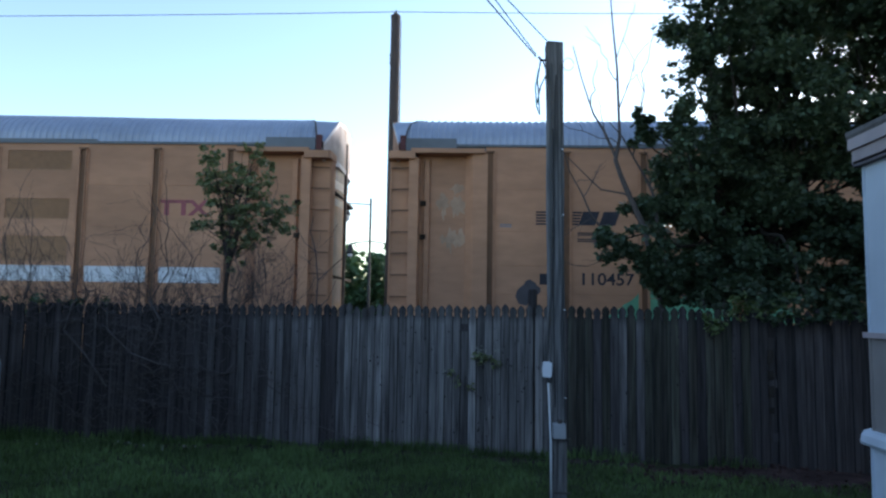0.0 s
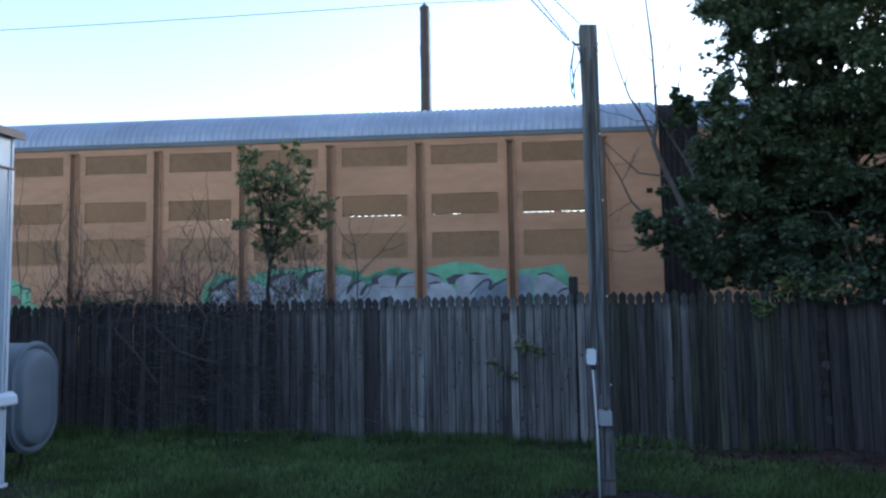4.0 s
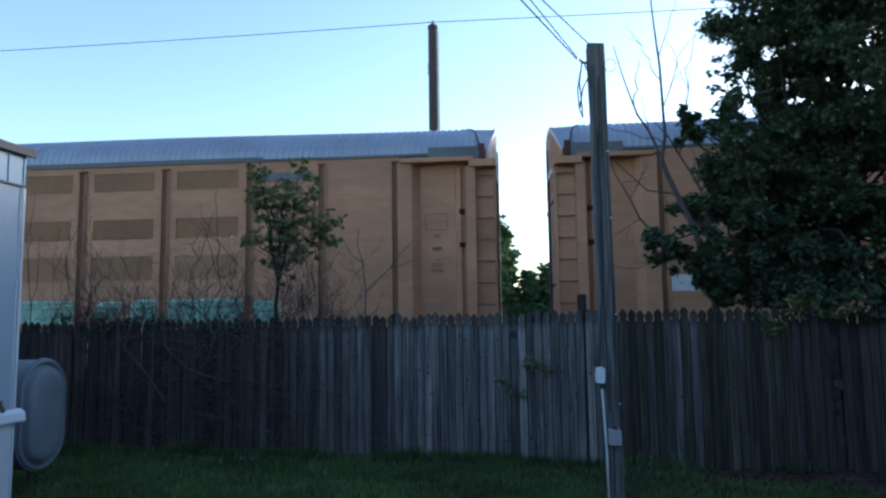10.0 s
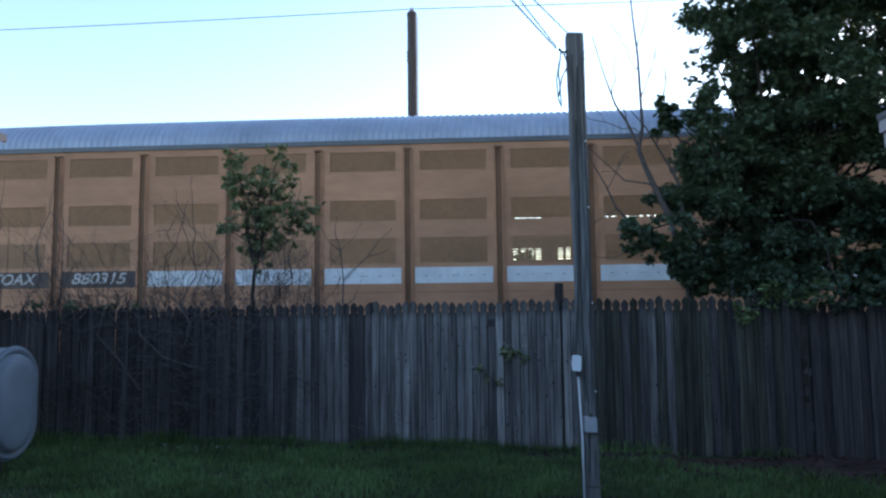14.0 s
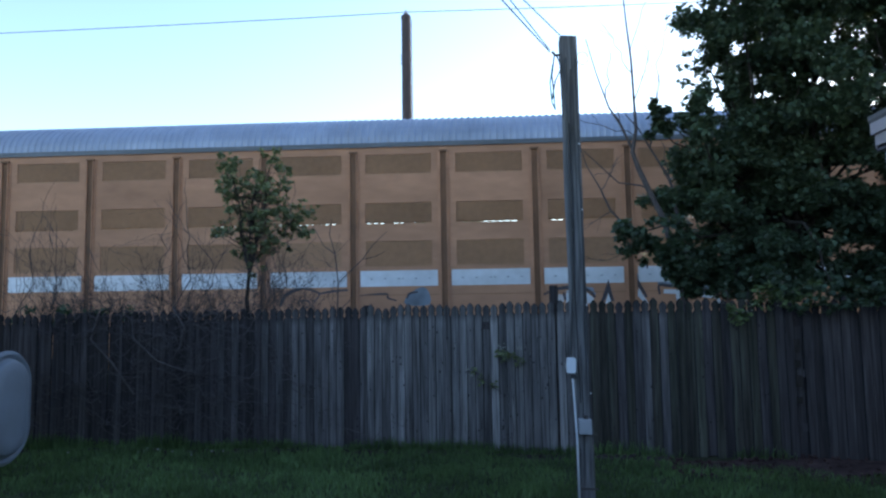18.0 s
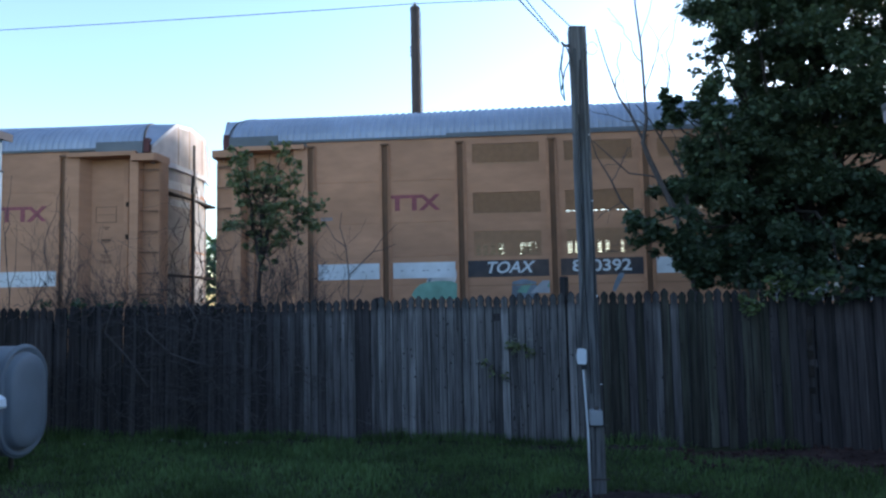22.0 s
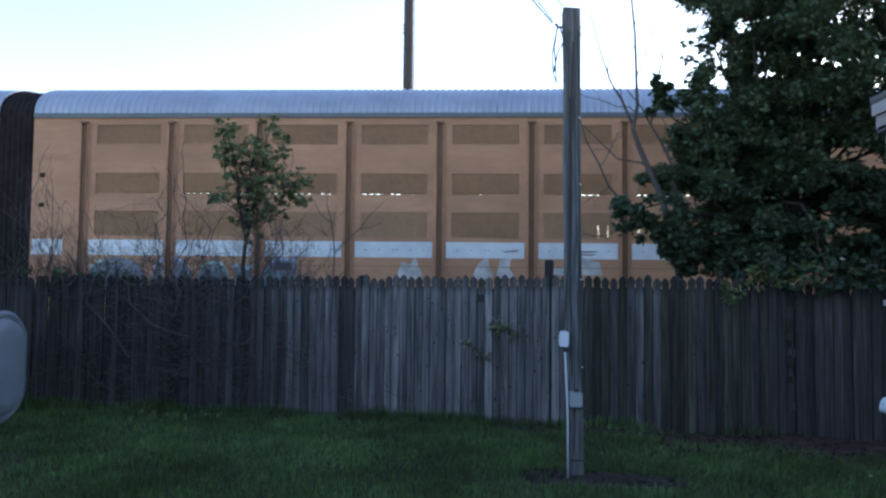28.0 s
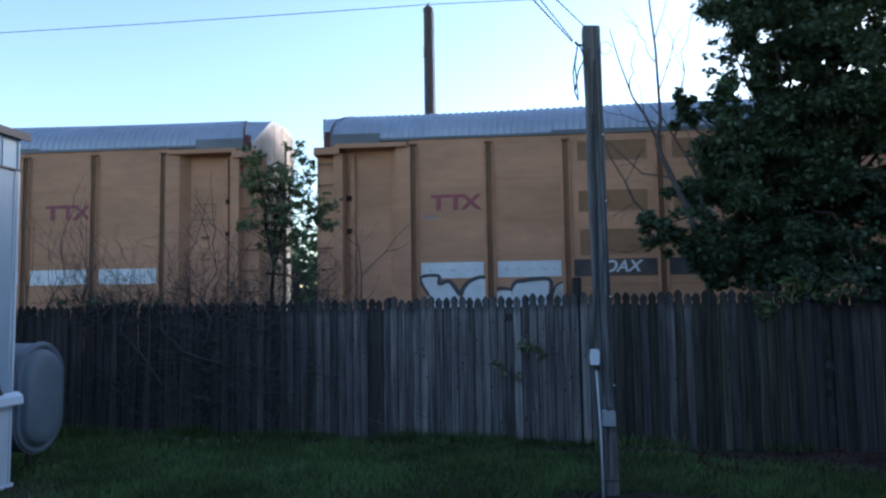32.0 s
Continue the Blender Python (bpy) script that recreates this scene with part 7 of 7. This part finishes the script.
def build_bare_wood():
    rng = random.Random(41)
    dead = tagged(new("bare_tree"), "leafless thin dead tree behind the post", "tree")
    s = Shape()
    # main stem and its forks, from foot to tip
    stem = [(2.6, 9.3, -0.3), (2.45, 9.3, 1.8), (2.21, 9.2, 2.83), (2.04, 9.2, 3.22), (1.89, 9.2, 3.58), (1.82, 9.2, 3.8), (1.88, 9.2, 4.11), (1.87, 9.2, 4.42), (1.85, 9.2, 5.09), (1.8, 9.2, 5.64), (1.74, 9.2, 6.5)]
    s.tube(stem, [0.05, 0.044, 0.04, 0.038, 0.034, 0.03, 0.024, 0.02, 0.016, 0.012, 0.006], 6)
    part("stem", s, TWIG, dead, "thin bare stem")
    for pts, r in ((((2.5, 9.25, 2.2), (2.36, 9.2, 3.0), (2.33, 9.2, 3.3), (2.24, 9.2, 3.52), (2.06, 9.2, 3.84), (1.92, 9.2, 4.11), (1.74, 9.2, 4.33)), 0.026),
                   (((1.83, 9.2, 3.82), (1.67, 9.2, 4.2), (1.53, 9.2, 4.43), (1.47, 9.2, 4.61), (1.37, 9.2, 4.93), (1.25, 9.2, 5.4)), 0.02),
                   (((2.4, 9.2, 2.1), (1.9, 9.2, 2.62), (1.69, 9.2, 2.8), (1.5, 9.2, 3.02), (1.37, 9.2, 3.33), (1.2, 9.2, 3.64), (1.13, 9.2, 3.9)), 0.022),
                   (((2.0, 9.2, 3.3), (1.92, 9.2, 3.34), (1.62, 9.2, 3.39), (1.42, 9.2, 3.59), (1.17, 9.2, 3.84)), 0.014)):
        s = Shape()
        s.tube(pts, [r + (0.006 - r) * i / (len(pts) - 1) for i in range(len(pts))], 6)
        part("limb", s, TWIG, dead, "bare forked limb")
    s = Shape()
    for a, b, r, dp in (((1.49, 9.2, 4.57), (1.58, 9.2, 5.2), 0.01, 0), ((2.05, 9.2, 3.84), (2.28, 9.2, 5.21), 0.012, 1), ((1.86, 9.2, 4.02), (1.1, 9.2, 4.3), 0.008, 1), ((1.87, 9.2, 4.5), (2.15, 9.2, 5.3), 0.009, 1),
                        ((1.85, 9.2, 4.9), (1.55, 9.2, 5.5), 0.008, 1), ((1.84, 9.2, 5.2), (2.1, 9.2, 6.0), 0.007, 0), ((1.67, 9.2, 4.2), (1.6, 9.2, 4.7), 0.008, 0), ((1.4, 9.2, 3.3), (1.62, 9.2, 3.75), 0.008, 1),
                        ((2.33, 9.2, 3.3), (2.2, 9.2, 3.95), 0.009, 0), ((1.3, 9.2, 3.5), (1.6, 9.2, 3.55), 0.006, 0), ((1.5, 9.2, 3.0), (1.1, 9.2, 2.75), 0.007, 1), ((2.2, 9.2, 2.5), (1.3, 9.2, 2.35), 0.008, 1)):
        twigs(s, a, b, r, rng, dp, 0.4)
    part("branch", s, TWIG, dead, "fine bare branches", kind="stuff")
    bush = tagged(new("bare_shrub"), "bare brown twiggy shrub behind the fence", "shrub", "bare shrubs")
    s = Shape()
    for a, b, dp in (((-4.6, 9.1, -0.1), (-4.75, 9.1, 2.3), 1), ((-4.5, 9.1, -0.1), (-4.35, 9.1, 2.6), 1), ((-4.2, 9.1, -0.1), (-4.3, 9.1, 2.0), 2), ((-3.5, 9.2, 0), (-3.0, 9.2, 2.45), 2), ((-3.8, 9.2, 0), (-4.0, 9.2, 2.4), 2)):
        twigs(s, a, b, 0.014, rng, dp, 0.6)
    fine = Shape()
    for _ in range(150):
        x = rng.choice((rng.gauss(-6.2, 0.4), rng.gauss(-5.2, 0.5), rng.gauss(-4.3, 0.5), rng.gauss(-3.4, 0.35), rng.gauss(-2.8, 0.25)))
        twigs(fine, (x, rng.uniform(8.9, 9.4), 1.3), (x + rng.gauss(0, 0.3), 9.1, rng.uniform(1.75, 2.08) + (0.25 if -3.9 < x < -2.7 else 0)), rng.uniform(0.004, 0.007), rng, 2, 0.9)
    for _ in range(22):
        x = rng.uniform(-7.2, -4.5)
        twigs(fine, (x, rng.uniform(8.9, 9.4), 1.2), (x + rng.gauss(0, 0.45), 9.1, rng.uniform(2.1, 2.7)), rng.uniform(0.004, 0.006), rng, 2, 0.8)
    part("branch", s, TWIG, bush, "tangled bare branches")
    part("twig", fine, TWIG, bush, "fine dry twigs", kind="stuff")
    low = tagged(new("low_shrub"), "low dark green weedy shrub behind the fence", "shrub")
    part("leaves", crown([(-6.6, 9.0, 1.7, 0.22, 160), (-6.1, 9.0, 1.75, 0.25, 200), (-5.6, 9.05, 1.72, 0.22, 160), (-5.2, 9.05, 1.66, 0.2, 120)], 0.055, rng, 1.0, 0.5), LEAF, low)
    st = Shape()
    for i in range(6):
        limb(st, wander((-6.4 + 0.2 * i, 9.1, -0.1), (-6.6 + 0.28 * i, 9.0, 1.75), rng, 5, 0.05), 0.012, 0.005, 5)
    part("stem", st, TWIG, low, kind="stuff")
    bush = tagged(new("bare_shrub"), "sparse bare sapling with forked twigs behind the fence", "shrub", "bare shrubs")
    s = Shape()
    for pts, r in ((((-2.2, 9.1, -0.1), (-2.22, 9.1, 1.44), (-2.2, 9.1, 2.1), (-2.24, 9.1, 2.5), (-2.32, 9.1, 2.77), (-2.29, 9.1, 2.98)), 0.013), (((-2.2, 9.1, 2.1), (-2.09, 9.1, 2.21), (-1.86, 9.1, 2.42), (-1.73, 9.1, 2.6), (-1.52, 9.1, 2.8)), 0.009),
                   (((-2.24, 9.1, 2.5), (-2.4, 9.1, 2.62), (-2.55, 9.1, 2.9)), 0.008), (((-1.86, 9.1, 2.42), (-1.7, 9.1, 2.45), (-1.55, 9.1, 2.52)), 0.007), (((-2.22, 9.1, 1.7), (-2.05, 9.1, 1.85), (-1.95, 9.1, 2.1)), 0.008)):
        s.tube(pts, [r + (0.004 - r) * i / (len(pts) - 1) for i in range(len(pts))], 5)
    part("branch", s, TWIG, bush)
    bush = tagged(new("bare_shrub"), "bare twigs rising beside the white mobile home", "shrub", "bare shrubs")
    s = Shape()
    for a, b in (((-7.0, 9.0, -0.1), (-6.6, 9.0, 2.6)), ((-7.1, 9.0, -0.1), (-7.2, 9.0, 2.8)), ((-6.9, 9.0, -0.1), (-6.2, 9.0, 2.5)), ((-6.6, 9.0, 0.2), (-6.1, 9.0, 2.2))):
        twigs(s, a, b, 0.011, rng, 1, 0.5)
    part("branch", s, TWIG, bush)
    vine = tagged(new("dry_vine"), "tangled dry brown vine hanging over the fence", "vine")
    s = Shape()
    for _ in range(320):
        x, z = rng.gauss(-4.4, 0.95), rng.uniform(0.25, 1.85)
        d = rng.uniform(0.2, 0.9)
        limb(s, wander((x, 8.44, z), (x + rng.gauss(0, d), 8.46, max(0.2, z - rng.uniform(-0.2, d))), rng, 8, 0.16), rng.uniform(0.003, 0.008), 0.002, 5)
    for pts in ([(-4.75, 8.44, 1.7), (-4.72, 8.44, 1.4), (-4.4, 8.44, 1.12), (-4.05, 8.44, 1.0), (-3.9, 8.44, 0.98)], [(-4.2, 8.44, 1.8), (-4.05, 8.44, 1.55), (-4.1, 8.44, 1.3), (-4.3, 8.44, 1.0)], [(-5.2, 8.44, 1.75), (-5.3, 8.44, 1.4), (-5.0, 8.44, 1.1), (-4.7, 8.44, 0.7)]):
        part("stem", Shape().tube(pts, [0.014] * len(pts), 6), VINE, vine, "thick bare vine stem")
    part("tangle", s, VINE, vine, "fine dry tendrils", kind="stuff")
    weed = tagged(new("flowering_weed"), "small weed with white flowers climbing the fence", "weed")
    c = crown([(-0.02, 8.28, 1.2, 0.08, 26), (0.1, 8.27, 1.16, 0.11, 44), (0.22, 8.26, 1.1, 0.09, 30), (-0.25, 8.3, 0.88, 0.09, 26), (-0.35, 8.31, 0.98, 0.06, 14), (-0.1, 8.29, 0.84, 0.06, 14)], 0.05, rng, 1.0)
    part("leaves", c, LEAF_YOUNG, weed)
    f = Shape()
    for x, z in ((-0.06, 1.27), (0.0, 1.25), (0.02, 1.27), (0.08, 1.26), (0.2, 1.26), (0.23, 1.25), (0.24, 1.1), (-0.4, 1.0), (-0.36, 0.95)):
        for k in range(4):
            m = Matrix.Translation((x + rng.gauss(0, 0.012), 8.2, z + rng.gauss(0, 0.012))) @ Euler((rng.uniform(0.8, 2.2), rng.uniform(-0.7, 0.7), 0)).to_matrix().to_4x4()
            f.face(*[m @ Vector((0.008 * math.cos(1.2566 * i), 0.008 * math.sin(1.2566 * i), 0)) for i in range(5)])
    part("blossom", f, FLOWER, weed)
    st = Shape()
    limb(st, wander((0.1, 8.3, 0.1), (0.1, 8.28, 1.2), rng, 6, 0.04), 0.006, 0.003, 5)
    limb(st, wander((0.0, 8.3, 0.7), (-0.35, 8.3, 0.98), rng, 6, 0.06), 0.005, 0.002, 5)
    part("stem", st, VINE, weed)


build_bare_wood()


def far_tree(x, y, h, w, seed, label):
    rng = random.Random(seed)
    tree = tagged(new("far_tree"), label, "tree", "trees beyond the track")
    tree.matrix_basis = Matrix.Translation((x, y, -0.6))
    cl = []
    for _ in range(72):
        k = rng.random() ** 0.8
        z = h * (0.08 + 0.86 * k)
        r = w * (1.02 - k) ** 0.7 * 0.5
        a, q = rng.uniform(0, 6.28), rng.random() ** 0.5
        cl.append((r * q * math.cos(a), r * q * math.sin(a), z, w * 0.17 * rng.uniform(0.5, 1.1), 95))
    part("crown", crown(cl, 0.22, rng, 1.0, 0.45), LEAF_FAR, tree)
    part("trunk", Shape().tube([(0, 0, 0), (0.1, 0, h * 0.4), (0, 0, h * 0.9)], [0.25, 0.18, 0.03], 8), BARK, tree)


for x, y, h, w, seed in ((-2.9, 45, 10.2, 3.4, 1), (-5.0, 46, 10.0, 3.6, 2), (-1.75, 44, 9.3, 3.6, 3), (0.1, 43, 5.3, 3.4, 16), (1.2, 43.5, 5.6, 3.6, 17), (-2.2, 42, 6.6, 5.0, 4), (1.4, 46, 5.2, 4.5, 5), (-4.6, 43, 7.0, 3.4, 13), (-7.4, 47, 6.0, 3.6, 14), (-9.6, 46, 6.5, 4.0, 6), (-13.0, 45, 7.8, 5.0, 15), (5, 48, 4.6, 5, 7), (10.4, 46, 6.3, 5.5, 8), (-18, 48, 7, 5, 9), (-24, 47, 8, 6, 10), (15, 47, 5, 6, 11), (22, 48, 5, 6, 12)):
    far_tree(x, y, h, w, seed, "leafy green tree beyond the railway")


def build_far_woods():
    rng = random.Random(77)
    s = Shape()
    for i in range(14000):
        x = rng.gauss(0, 1) * 45
        y = rng.uniform(50, 60)
        rough = 1.6 * noise.noise(Vector((x * 0.12, 0, 0))) + 1.3 * noise.noise(Vector((x * 0.45, 5, 0)))
        top = 3.4 + rough if x > -0.02 * y else (6.2 + 0.4 * rough if -0.21 * y < x < -0.135 * y else 7.5 + 0.3 * rough)
        lobed_leaf(s, Vector((x, y, -0.6 + (top + 0.6) * rng.random() ** 0.8)), rng.uniform(0.5, 1.1), rng)
    solid("far_woods", s, LEAF_FAR, "low band of green woodland on the horizon", "woods", "stuff")


build_far_woods()


# ---- what moves ----
def run(t):
    """How far the leading end of the first car has come, in metres, by eased spells of nearly even speed."""
    knots = ((0.0, -0.72), (1.0, -0.49), (2.0, -0.32), (3.0, -0.19), (4.5, -0.08), (6.0, 0.0), (9.0, 0.07), (10.0, 0.08), (11.0, 0.14), (12.0, 0.14), (13.0, 0.11), (18.0, 0.09), (22.0, 0.15), (27.5, 0.2), (31.0, 0.24), (32.0, 0.32))
    return -45.569 - 4.259 * t + float(np.interp(t, [k[0] for k in knots], [k[1] for k in knots]))


def motions():
    stops = (0.0, 1.0, 2.0, 3.0, 4.5, 6.0, 9.0, 10.0, 11.0, 12.0, 13.0, 18.0, 22.0, 27.5, 31.0, 32.0)
    for i, car in enumerate(CARS):
        walk(car, [(t, on_track(run(t) + i * CAR)) for t in stops])
    times = [i * 0.1 for i in range(321)]
    for wheel, dx in WHEELS:
        walk(wheel, [(t, pose(dx, 0, 0, 0, math.degrees((run(t) - run(0)) / 0.36), 0)) for t in times])


motions()
